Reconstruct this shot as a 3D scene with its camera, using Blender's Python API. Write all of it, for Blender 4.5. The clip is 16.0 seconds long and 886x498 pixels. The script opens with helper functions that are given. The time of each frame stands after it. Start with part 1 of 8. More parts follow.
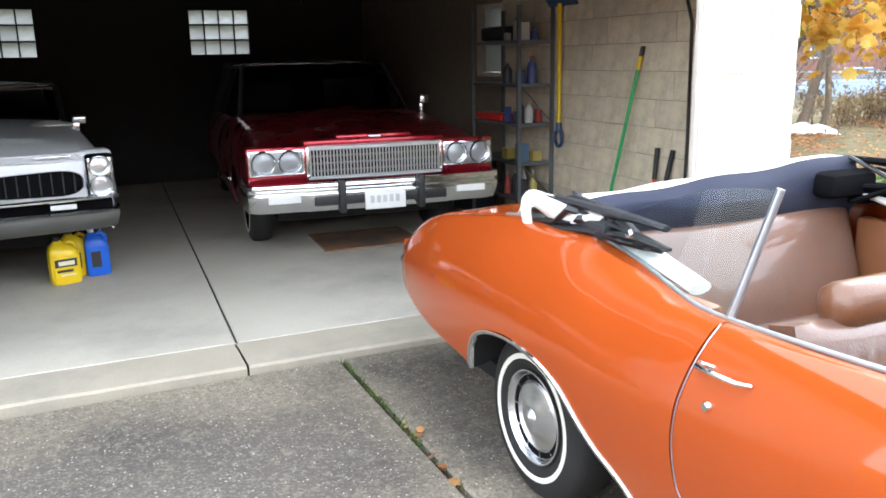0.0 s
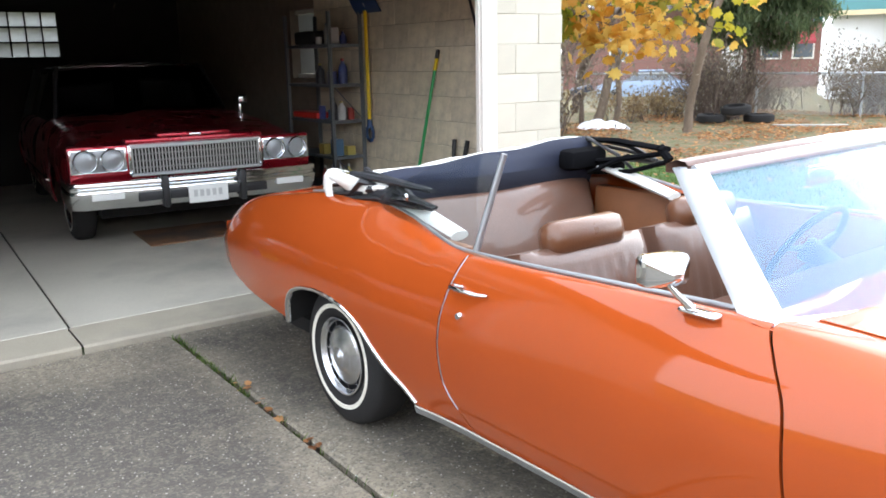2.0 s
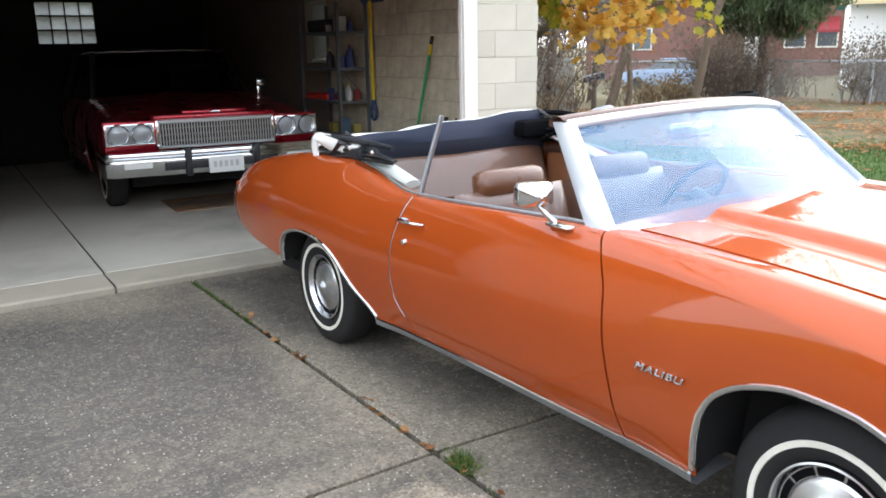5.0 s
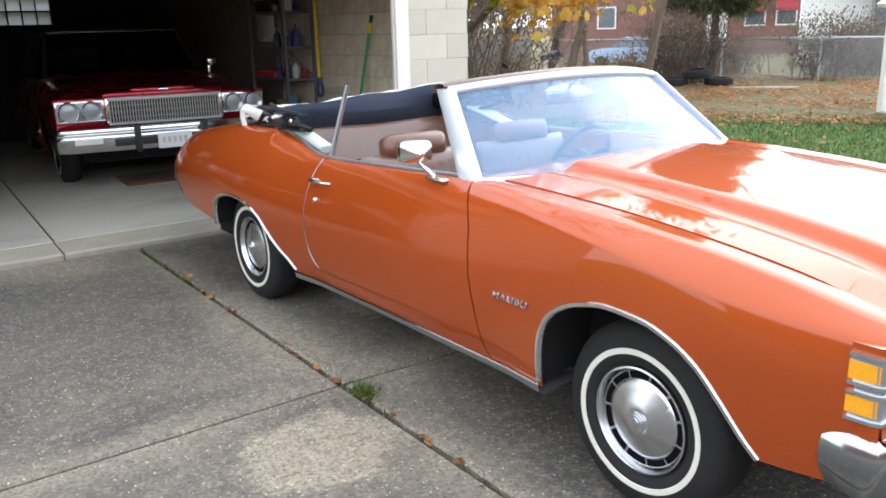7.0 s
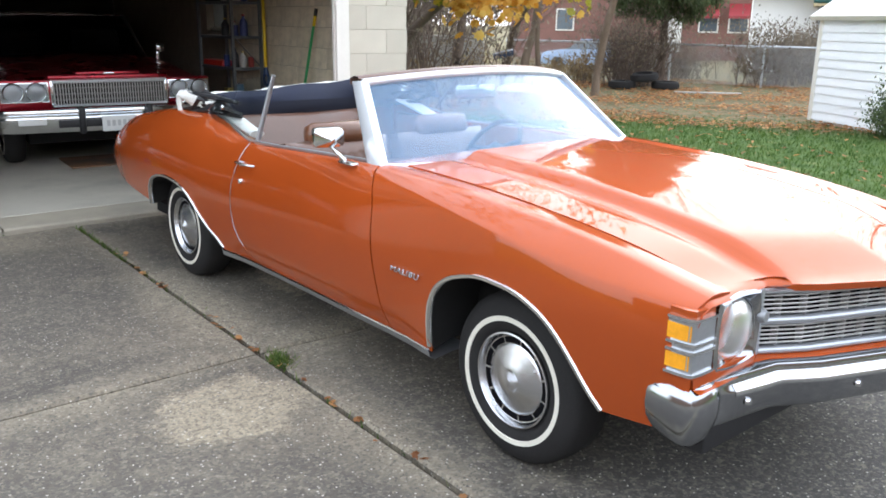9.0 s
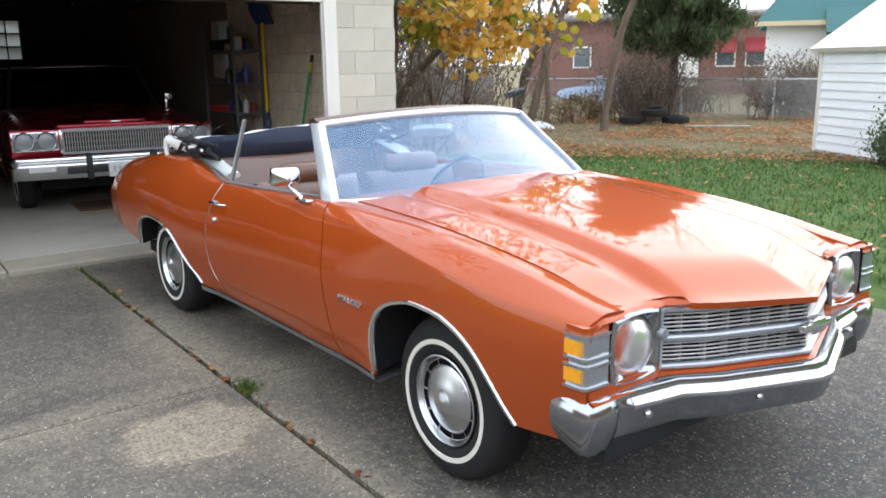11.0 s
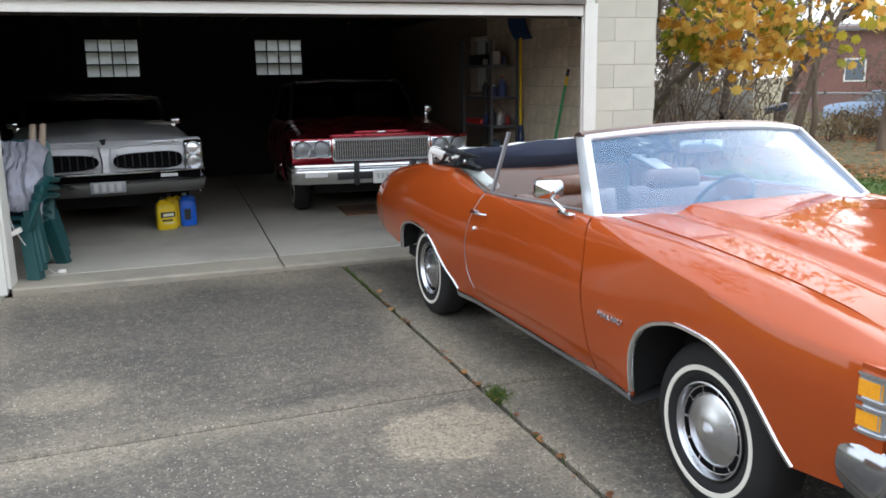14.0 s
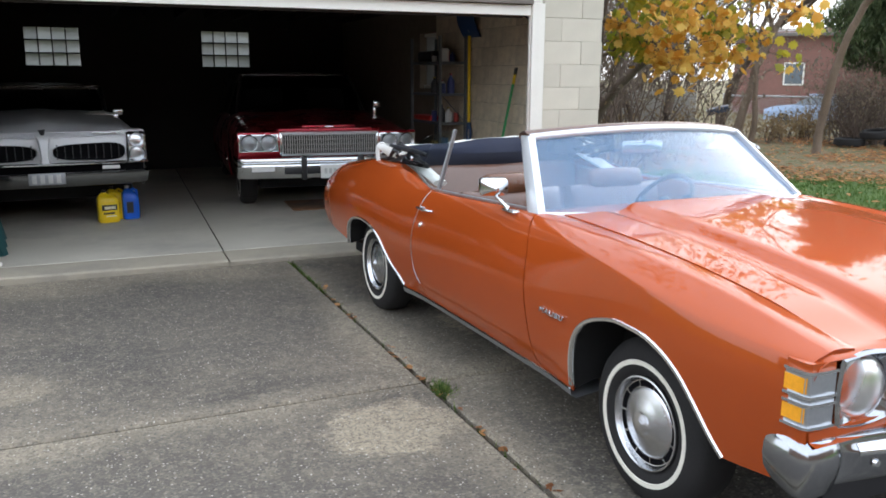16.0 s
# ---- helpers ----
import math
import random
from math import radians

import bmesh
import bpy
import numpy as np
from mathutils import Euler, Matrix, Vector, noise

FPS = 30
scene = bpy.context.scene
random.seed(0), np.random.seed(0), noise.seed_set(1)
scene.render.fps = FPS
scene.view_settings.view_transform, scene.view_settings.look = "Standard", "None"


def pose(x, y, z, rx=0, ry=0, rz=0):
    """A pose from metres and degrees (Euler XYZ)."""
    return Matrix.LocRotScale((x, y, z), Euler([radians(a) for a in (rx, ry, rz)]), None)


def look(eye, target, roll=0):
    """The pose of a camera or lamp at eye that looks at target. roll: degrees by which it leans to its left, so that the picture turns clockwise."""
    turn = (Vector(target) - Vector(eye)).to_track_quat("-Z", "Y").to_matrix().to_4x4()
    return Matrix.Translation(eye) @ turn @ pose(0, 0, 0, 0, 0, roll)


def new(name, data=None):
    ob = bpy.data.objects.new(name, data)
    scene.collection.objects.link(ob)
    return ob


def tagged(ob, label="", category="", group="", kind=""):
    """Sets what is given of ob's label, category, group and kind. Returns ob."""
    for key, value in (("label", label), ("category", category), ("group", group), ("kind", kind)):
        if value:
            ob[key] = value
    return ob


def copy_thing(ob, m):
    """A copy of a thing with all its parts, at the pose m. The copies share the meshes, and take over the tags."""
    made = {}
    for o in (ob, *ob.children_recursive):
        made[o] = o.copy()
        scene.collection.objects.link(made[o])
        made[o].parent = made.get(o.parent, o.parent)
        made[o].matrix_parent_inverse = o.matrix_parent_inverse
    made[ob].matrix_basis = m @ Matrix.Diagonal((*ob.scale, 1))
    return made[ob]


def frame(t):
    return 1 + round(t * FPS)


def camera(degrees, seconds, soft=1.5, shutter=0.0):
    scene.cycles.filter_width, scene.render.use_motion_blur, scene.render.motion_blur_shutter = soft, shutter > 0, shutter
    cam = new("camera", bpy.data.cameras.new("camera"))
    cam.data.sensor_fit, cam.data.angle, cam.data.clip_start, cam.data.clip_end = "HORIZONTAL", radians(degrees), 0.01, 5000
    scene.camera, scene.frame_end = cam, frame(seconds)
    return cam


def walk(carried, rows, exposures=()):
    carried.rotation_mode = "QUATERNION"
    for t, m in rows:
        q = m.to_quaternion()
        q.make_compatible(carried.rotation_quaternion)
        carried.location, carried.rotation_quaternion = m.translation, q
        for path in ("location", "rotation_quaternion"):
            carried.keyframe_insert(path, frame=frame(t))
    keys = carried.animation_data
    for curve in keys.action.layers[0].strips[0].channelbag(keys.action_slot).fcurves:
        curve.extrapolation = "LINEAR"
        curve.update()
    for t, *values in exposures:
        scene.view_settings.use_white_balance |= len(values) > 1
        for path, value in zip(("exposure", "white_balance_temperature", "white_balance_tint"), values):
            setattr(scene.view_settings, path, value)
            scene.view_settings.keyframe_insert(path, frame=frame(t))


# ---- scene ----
cam = camera(56.8, 16.0, soft=1.75)
PATH = [
    (0, (0.361, 0.233, 1.597), (1.153, 2.011, 1.142), -1.1),
    (0.5, (0.333, 0.076, 1.601), (1.206, 1.817, 1.146), -2.0),
    (1, (0.199, -0.08, 1.589), (1.187, 1.599, 1.135), -1.5),
    (1.5, (0.136, -0.218, 1.586), (1.213, 1.391, 1.084), -0.7),
    (2, (0.144, -0.394, 1.585), (1.288, 1.183, 1.13), -1.1),
    (2.5, (0.151, -0.603, 1.575), (1.232, 1.002, 1.067), -1.3),
    (3, (0.091, -0.74, 1.581), (1.155, 0.881, 1.092), -1.8),
    (3.5, (-0.015, -0.844, 1.573), (1.062, 0.766, 1.074), -1.5),
    (3.7, (-0.045, -0.887, 1.566), (1.049, 0.709, 1.057), -0.6),
    (5.8, (-0.05, -1.444, 1.536), (1.012, 0.185, 1.069), -1.6),
    (6, (-0.076, -1.488, 1.528), (0.97, 0.141, 1.025), -1.1),
    (6.5, (-0.093, -1.608, 1.521), (1.008, -0.039, 0.953), -1.5),
    (7, (-0.02, -1.767, 1.524), (1.104, -0.198, 1.001), -1.4),
    (7.5, (0.022, -1.899, 1.523), (1.164, -0.331, 1.033), -1.2),
    (8, (0.033, -1.966, 1.528), (1.184, -0.413, 1.016), -1.6),
    (8.5, (0.003, -2.03, 1.526), (1.186, -0.488, 1.052), -0.8),
    (9, (-0.03, -2.149, 1.534), (1.173, -0.642, 1.001), 0.8),
    (9.5, (0.012, -2.268, 1.547), (1.181, -0.718, 1.066), -0.7),
    (10, (0.102, -2.411, 1.548), (1.267, -0.854, 1.082), -0.3),
    (10.2, (0.126, -2.451, 1.544), (1.286, -0.887, 1.086), -0.6),
    (12.3, (0.087, -2.547, 1.559), (1.239, -0.969, 1.133), -0.5),
    (12.5, (0.067, -2.547, 1.555), (1.165, -0.929, 1.137), -0.4),
    (13, (0.036, -2.527, 1.561), (1.002, -0.825, 1.148), -0.6),
    (13.5, (0.033, -2.498, 1.555), (0.863, -0.722, 1.158), -0.8),
    (14, (0.031, -2.459, 1.549), (0.697, -0.616, 1.147), -0.9),
    (14.5, (0.032, -2.436, 1.546), (0.582, -0.554, 1.151), -0.9),
    (15, (0.033, -2.427, 1.544), (0.593, -0.55, 1.144), -0.8),
    (15.5, (0.031, -2.459, 1.548), (0.662, -0.607, 1.131), -0.4),
    (16, (0.033, -2.494, 1.556), (0.814, -0.7, 1.144), 0.3),
]
walk(cam, [(t, look(eye, target, roll)) for t, eye, target, roll in PATH], exposures=[(0, 2.27), (1.0, 2.16), (2.0, 1.74), (3.5, 1.47), (6, 1.32), (9.5, 1.17), (12.5, 0.94), (16, 0.94)])

# ---- sky and sun ----
SUN_ELEV, SUN_AZ = radians(22), radians(70)
world = bpy.data.worlds.new("sky")
scene.world = world
world.use_nodes = True
wn = world.node_tree.nodes
sky = wn.new("ShaderNodeTexSky")
sky.sky_type, sky.sun_disc = "NISHITA", False
sky.sun_elevation, sky.sun_rotation = SUN_ELEV, SUN_AZ
sky.air_density, sky.dust_density, sky.ozone_density = 1.0, 0.6, 1.5
cloud = wn.new("ShaderNodeMix")
cloud.data_type = "RGBA"
cloud.inputs[0].default_value = 0.68
cloud.inputs[7].default_value = (9.3, 9.9, 10.8, 1)
world.node_tree.links.new(sky.outputs[0], cloud.inputs[6])
# an overcast sky is about twice as bright overhead as near the horizon
wl = world.node_tree.links
at_sky, axes, height, bright = wn.new("ShaderNodeTexCoord"), wn.new("ShaderNodeSeparateXYZ"), wn.new("ShaderNodeMapRange"), wn.new("ShaderNodeVectorMath")
wl.new(at_sky.outputs["Generated"], axes.inputs[0])
wl.new(axes.outputs[2], height.inputs[0])
height.inputs["From Min"].default_value, height.inputs["From Max"].default_value = 0.0, 0.9
height.inputs["To Min"].default_value, height.inputs["To Max"].default_value = 0.82, 1.36
bright.operation = "SCALE"
# the cloud thins towards the zenith and lets some blue through
thin = wn.new("ShaderNodeMapRange")
thin.inputs["From Min"].default_value, thin.inputs["From Max"].default_value = 0.1, 0.9
thin.inputs["To Min"].default_value, thin.inputs["To Max"].default_value = 0.85, 0.48
wl.new(axes.outputs[2], thin.inputs[0])
wl.new(thin.outputs[0], cloud.inputs[0])
wl.new(cloud.outputs[2], bright.inputs[0])
wl.new(height.outputs[0], bright.inputs["Scale"])
wl.new(bright.outputs[0], wn["Background"].inputs[0])
wn["Background"].inputs[1].default_value = 0.15
sun = new("sun", bpy.data.lights.new("sun", "SUN"))
sun.data.energy, sun.data.angle, sun.data.color = 0.6, radians(65), (1.0, 0.95, 0.88)
sun_dir = Vector((math.sin(SUN_AZ) * math.cos(SUN_ELEV), math.cos(SUN_AZ) * math.cos(SUN_ELEV), math.sin(SUN_ELEV)))
sun.matrix_world = look(sun_dir * 30, (0, 0, 0))

# ---- small tools ----
def part(name, bm, material, parent=None, label="", smooth=None):
    """Links a bmesh as one mesh object under a thing or a part. smooth: the angle in degrees up to which edges shade soft."""
    me = bpy.data.meshes.new(name)
    bm.normal_update()
    bm.to_mesh(me)
    bm.free()
    if material:
        me.materials.append(material)
    if smooth:
        me.polygons.foreach_set("use_smooth", [True] * len(me.polygons))
        me.set_sharp_from_angle(angle=radians(smooth))
    ob = new(name, me)
    if parent:
        ob.parent = parent
    if label:
        ob["label"] = label
    return ob


def thing(name, m, label, category, group="", kind=""):
    ob = new(name)
    ob.empty_display_size = 0.1
    ob.matrix_world = m
    return tagged(ob, label, category, group, kind)


def box(bm, x0, y0, z0, x1, y1, z1, bevel=0.0, m=None):
    r = bmesh.ops.create_cube(bm, size=1.0)
    vs = r["verts"]
    bmesh.ops.scale(bm, vec=(abs(x1 - x0), abs(y1 - y0), abs(z1 - z0)), verts=vs)
    bmesh.ops.translate(bm, vec=((x0 + x1) / 2, (y0 + y1) / 2, (z0 + z1) / 2), verts=vs)
    if bevel:
        es = list({e for v in vs for e in v.link_edges})
        r2 = bmesh.ops.bevel(bm, geom=es, offset=bevel, segments=2, affect="EDGES", profile=0.5)
        vs = list({v for f in r2["faces"] for v in f.verts} | {v for v in vs if v.is_valid})
    if m is not None:
        bmesh.ops.transform(bm, matrix=m, verts=vs)
    return bm


def boxed(*a, bevel=0.0, m=None):
    return box(bmesh.new(), *a, bevel=bevel, m=m)


def tube(bm, pts, radius, seg=8, caps=True, flat=1.0):
    """A round bar along points; radius may be a list, flat squeezes it."""
    pts = [Vector(p) for p in pts]
    rings = []
    n = len(pts)
    up = Vector((0, 0, 1))
    for i, p in enumerate(pts):
        d = (pts[min(i + 1, n - 1)] - pts[max(i - 1, 0)]).normalized()
        if d.length == 0:
            d = Vector((0, 0, 1))
        a = d.cross(up)
        if a.length < 0.05:
            a = d.cross(Vector((1, 0, 0)))
        a.normalize()
        b = a.cross(d).normalized()
        r = radius[i] if isinstance(radius, (list, tuple)) else radius
        rings.append([bm.verts.new(p + a * (r * math.cos(q)) + b * (r * flat * math.sin(q)))
                      for q in (2 * math.pi * k / seg for k in range(seg))])
    for r0, r1 in zip(rings, rings[1:]):
        for k in range(seg):
            bm.faces.new((r0[k], r0[(k + 1) % seg], r1[(k + 1) % seg], r1[k]))
    if caps:
        bm.faces.new(rings[0][::-1])
        bm.faces.new(rings[-1])
    return bm


def lathe(bm, profile, seg=40, m=None):
    """A body turned about the x axis from (x, radius) pairs."""
    rings = []
    for x, r in profile:
        rings.append([bm.verts.new((x, r * math.cos(q), r * math.sin(q))) for q in (2 * math.pi * k / seg for k in range(seg))]
                     if r > 1e-5 else [bm.verts.new((x, 0, 0))])
    for a, b in zip(rings, rings[1:]):
        for k in range(seg):
            k2 = (k + 1) % seg
            if len(a) == 1 and len(b) > 1:
                bm.faces.new((a[0], b[k], b[k2]))
            elif len(b) == 1 and len(a) > 1:
                bm.faces.new((a[k], b[0], a[k2]))
            elif len(a) > 1:
                bm.faces.new((a[k], b[k], b[k2], a[k2]))
    if m is not None:
        bmesh.ops.transform(bm, matrix=m, verts=[v for r in rings for v in r])
    return bm


def grid(bm, rows, close=False):
    """Faces between rows of points (all the same length)."""
    vs = [[bm.verts.new(p) for p in r] for r in rows]
    for a, b in zip(vs, vs[1:]):
        for k in range(len(a) - (0 if close else 1)):
            k2 = (k + 1) % len(a)
            try:
                bm.faces.new((a[k], a[k2], b[k2], b[k]))
            except ValueError:
                pass
    return vs


def shell(bm, rows, t, close=False):
    """grid() with a thickness t towards the inside of its normals."""
    grid(bm, rows, close)
    bm.normal_update()
    bmesh.ops.solidify(bm, geom=list(bm.faces), thickness=t)
    return bm


def curve(keys):
    """A smooth function through (x, y) keys in rising x (monotone cubic)."""
    xs, ys = [k[0] for k in keys], [k[1] for k in keys]
    d = [(ys[i + 1] - ys[i]) / (xs[i + 1] - xs[i]) for i in range(len(xs) - 1)]
    t = [d[0]] + [0 if d[i - 1] * d[i] <= 0 else 2 * d[i - 1] * d[i] / (d[i - 1] + d[i]) for i in range(1, len(d))] + [d[-1]]

    def f(x):
        if x <= xs[0]:
            return ys[0]
        if x >= xs[-1]:
            return ys[-1]
        i = max(j for j in range(len(xs) - 1) if xs[j] <= x)
        h = xs[i + 1] - xs[i]
        u = (x - xs[i]) / h
        return (ys[i] * (2 * u ** 3 - 3 * u * u + 1) + ys[i + 1] * (3 * u * u - 2 * u ** 3)
                + h * (t[i] * (u ** 3 - 2 * u * u + u) + t[i + 1] * (u ** 3 - u * u)))
    return f


def mix(a, b, u):
    return a + (b - a) * u


def span(a, b, n):
    return [a + (b - a) * i / (n - 1) for i in range(n)]


# ---- materials ----
def node_mat(name):
    m = bpy.data.materials.new(name)
    m.use_nodes = True
    return m, m.node_tree.nodes, m.node_tree.links, m.node_tree.nodes["Principled BSDF"]


def surface(name, colour, rough=0.6, metal=0.0, vary=0.15, scale=8.0, fine=120.0, bump=0.0, coat=0.0, dark=None, dark_at=0.62,
            rvary=0.08, piece=0.0, spec=0.5, stretch=(1, 1, 1), island=0.0):
    """A two-scale procedural surface. dark: colour of stains; piece: how far each object differs in brightness."""
    m, n, l, p = node_mat(name)
    tc = n.new("ShaderNodeTexCoord")
    mp = n.new("ShaderNodeMapping")
    mp.inputs["Scale"].default_value = stretch
    l.new(tc.outputs["Object"], mp.inputs[0])
    at = mp.outputs[0]
    big, small = n.new("ShaderNodeTexNoise"), n.new("ShaderNodeTexNoise")
    big.inputs["Scale"].default_value, big.inputs["Detail"].default_value = scale, 5
    small.inputs["Scale"].default_value, small.inputs["Detail"].default_value = fine, 3
    for q in (big, small):
        l.new(at, q.inputs["Vector"])
    add = n.new("ShaderNodeMath")
    add.operation = "ADD"
    l.new(big.outputs[0], add.inputs[0])
    l.new(small.outputs[0], add.inputs[1])
    rng = n.new("ShaderNodeMapRange")
    rng.inputs["From Min"].default_value, rng.inputs["From Max"].default_value = 0.6, 1.4
    rng.inputs["To Min"].default_value, rng.inputs["To Max"].default_value = 1 - vary, 1 + vary
    l.new(add.outputs[0], rng.inputs[0])
    val = rng.outputs[0]
    if piece or island:
        info = n.new("ShaderNodeObjectInfo") if piece else n.new("ShaderNodeNewGeometry")
        r2 = n.new("ShaderNodeMapRange")
        k = piece or island
        r2.inputs["To Min"].default_value, r2.inputs["To Max"].default_value = 1 - k, 1 + k
        l.new(info.outputs["Random"] if piece else info.outputs["Random Per Island"], r2.inputs[0])
        mu = n.new("ShaderNodeMath")
        mu.operation = "MULTIPLY"
        l.new(val, mu.inputs[0])
        l.new(r2.outputs[0], mu.inputs[1])
        val = mu.outputs[0]
    sc = n.new("ShaderNodeVectorMath")
    sc.operation = "SCALE"
    sc.inputs[0].default_value = colour[:3]
    l.new(val, sc.inputs["Scale"])
    out = sc.outputs[0]
    if dark:
        st = n.new("ShaderNodeTexNoise")
        st.inputs["Scale"].default_value, st.inputs["Detail"].default_value, st.inputs["Roughness"].default_value = scale * 0.35, 7, 0.65
        l.new(at, st.inputs["Vector"])
        rp = n.new("ShaderNodeMapRange")
        rp.inputs["From Min"].default_value, rp.inputs["From Max"].default_value = dark_at - 0.14, dark_at + 0.1
        l.new(st.outputs[0], rp.inputs[0])
        mx = n.new("ShaderNodeMix")
        mx.data_type = "RGBA"
        l.new(rp.outputs[0], mx.inputs[0])
        l.new(out, mx.inputs[6])
        mx.inputs[7].default_value = (*dark, 1)
        out = mx.outputs[2]
    l.new(out, p.inputs["Base Color"])
    rr = n.new("ShaderNodeMapRange")
    rr.inputs["To Min"].default_value, rr.inputs["To Max"].default_value = max(0.02, rough - rvary), min(1, rough + rvary)
    l.new(big.outputs[0], rr.inputs[0])
    l.new(rr.outputs[0], p.inputs["Roughness"])
    p.inputs["Metallic"].default_value = metal
    p.inputs["Specular IOR Level"].default_value = spec
    if coat:
        p.inputs["Coat Weight"].default_value, p.inputs["Coat Roughness"].default_value = coat, 0.04
    if bump:
        bp = n.new("ShaderNodeBump")
        bp.inputs["Strength"].default_value, bp.inputs["Distance"].default_value = 1.0, bump
        l.new(add.outputs[0], bp.inputs["Height"])
        l.new(bp.outputs[0], p.inputs["Normal"])
    return m


def glass(name, tint=(0.9, 0.95, 0.95), rough=0.0):
    m, n, l, p = node_mat(name)
    p.inputs["Base Color"].default_value = (*tint, 1)
    p.inputs["Roughness"].default_value = rough
    p.inputs["Transmission Weight"].default_value = 1.0
    p.inputs["IOR"].default_value = 1.45
    return m


ORANGE = surface("orange_paint", (0.41, 0.071, 0.0125), 0.45, 0.3, 0.05, 3, 400, coat=0.9, rvary=0.05, spec=0.0)
MAROON = surface("red_paint", (0.36, 0.008, 0.022), 0.28, 0.7, 0.06, 3, 300, coat=0.7)
SILVER = surface("silver_paint", (0.80, 0.81, 0.82), 0.38, 0.0, 0.05, 3, 300, coat=0.6)
CHROME = surface("chrome", (0.74, 0.76, 0.78), 0.1, 1.0, 0.03, 12, 80, rvary=0.04)
STEEL = surface("brushed_steel", (0.44, 0.45, 0.47), 0.3, 1.0, 0.08, 20, 150)
RUBBER = surface("tyre_rubber", (0.021, 0.020, 0.020), 0.8, 0, 0.2, 14, 160, bump=0.001, spec=0.25)
BRUSHED = surface("brushed_cap", (0.62, 0.63, 0.65), 0.24, 1.0, 0.05, 20, 150)
bp_ = BRUSHED.node_tree.nodes["Principled BSDF"]
turned = BRUSHED.node_tree.nodes.new("ShaderNodeTangent")
turned.direction_type, turned.axis = "RADIAL", "X"
BRUSHED.node_tree.links.new(turned.outputs[0], bp_.inputs["Tangent"])
bp_.inputs["Anisotropic"].default_value = 0.75
WHITEWALL = surface("whitewall_rubber", (0.72, 0.69, 0.6), 0.6, 0, 0.08, 14, 160)
AGED_CHROME = surface("aged_chrome", (0.40, 0.415, 0.44), 0.14, 1.0, 0.08, 9, 60, rvary=0.05)
VOID = surface("deep_black", (0.006, 0.006, 0.007), 1.0, 0, 0.1, 10, 60, spec=0.05)
BLACK = surface("black_trim", (0.015, 0.015, 0.017), 0.5, 0, 0.2, 10, 120)
VINYL_BLACK = surface("black_vinyl", (0.02, 0.021, 0.025), 0.45, 0, 0.3, 8, 90, bump=0.002)
CONCRETE = surface("concrete", (0.30, 0.285, 0.26), 0.85, 0, 0.16, 2.2, 160, bump=0.004, dark=(0.17, 0.16, 0.145), dark_at=0.6, piece=0.05)
FLOOR = surface("garage_floor", (0.52, 0.485, 0.405), 0.7, 0, 0.10, 1.6, 90, bump=0.002, dark=(0.30, 0.28, 0.24), dark_at=0.63)
BLOCK = surface("painted_block", (0.57, 0.53, 0.44), 0.85, 0, 0.08, 5, 140, bump=0.003, piece=0.06)
BLOCK_IN = surface("bare_block", (0.66, 0.57, 0.42), 0.9, 0, 0.22, 4, 120, bump=0.004, dark=(0.22, 0.19, 0.15), dark_at=0.57, piece=0.14)
MORTAR = surface("mortar", (0.56, 0.53, 0.46), 0.95, 0, 0.2, 10, 150, bump=0.003)
WHITE = surface("white_paint", (0.76, 0.735, 0.67), 0.6, 0, 0.05, 4, 80, bump=0.0006)
# wood of ceiling and raised door, coloured near black to hold the overhead shade
SHADED_WOOD = surface("shaded_wood", (0.03, 0.024, 0.02), 0.8, 0, 0.3, 5, 60, bump=0.002)
GLASS = glass("clear_glass")
RIBBED = glass("ribbed_lens", (0.96, 0.98, 1.0), 0.28)

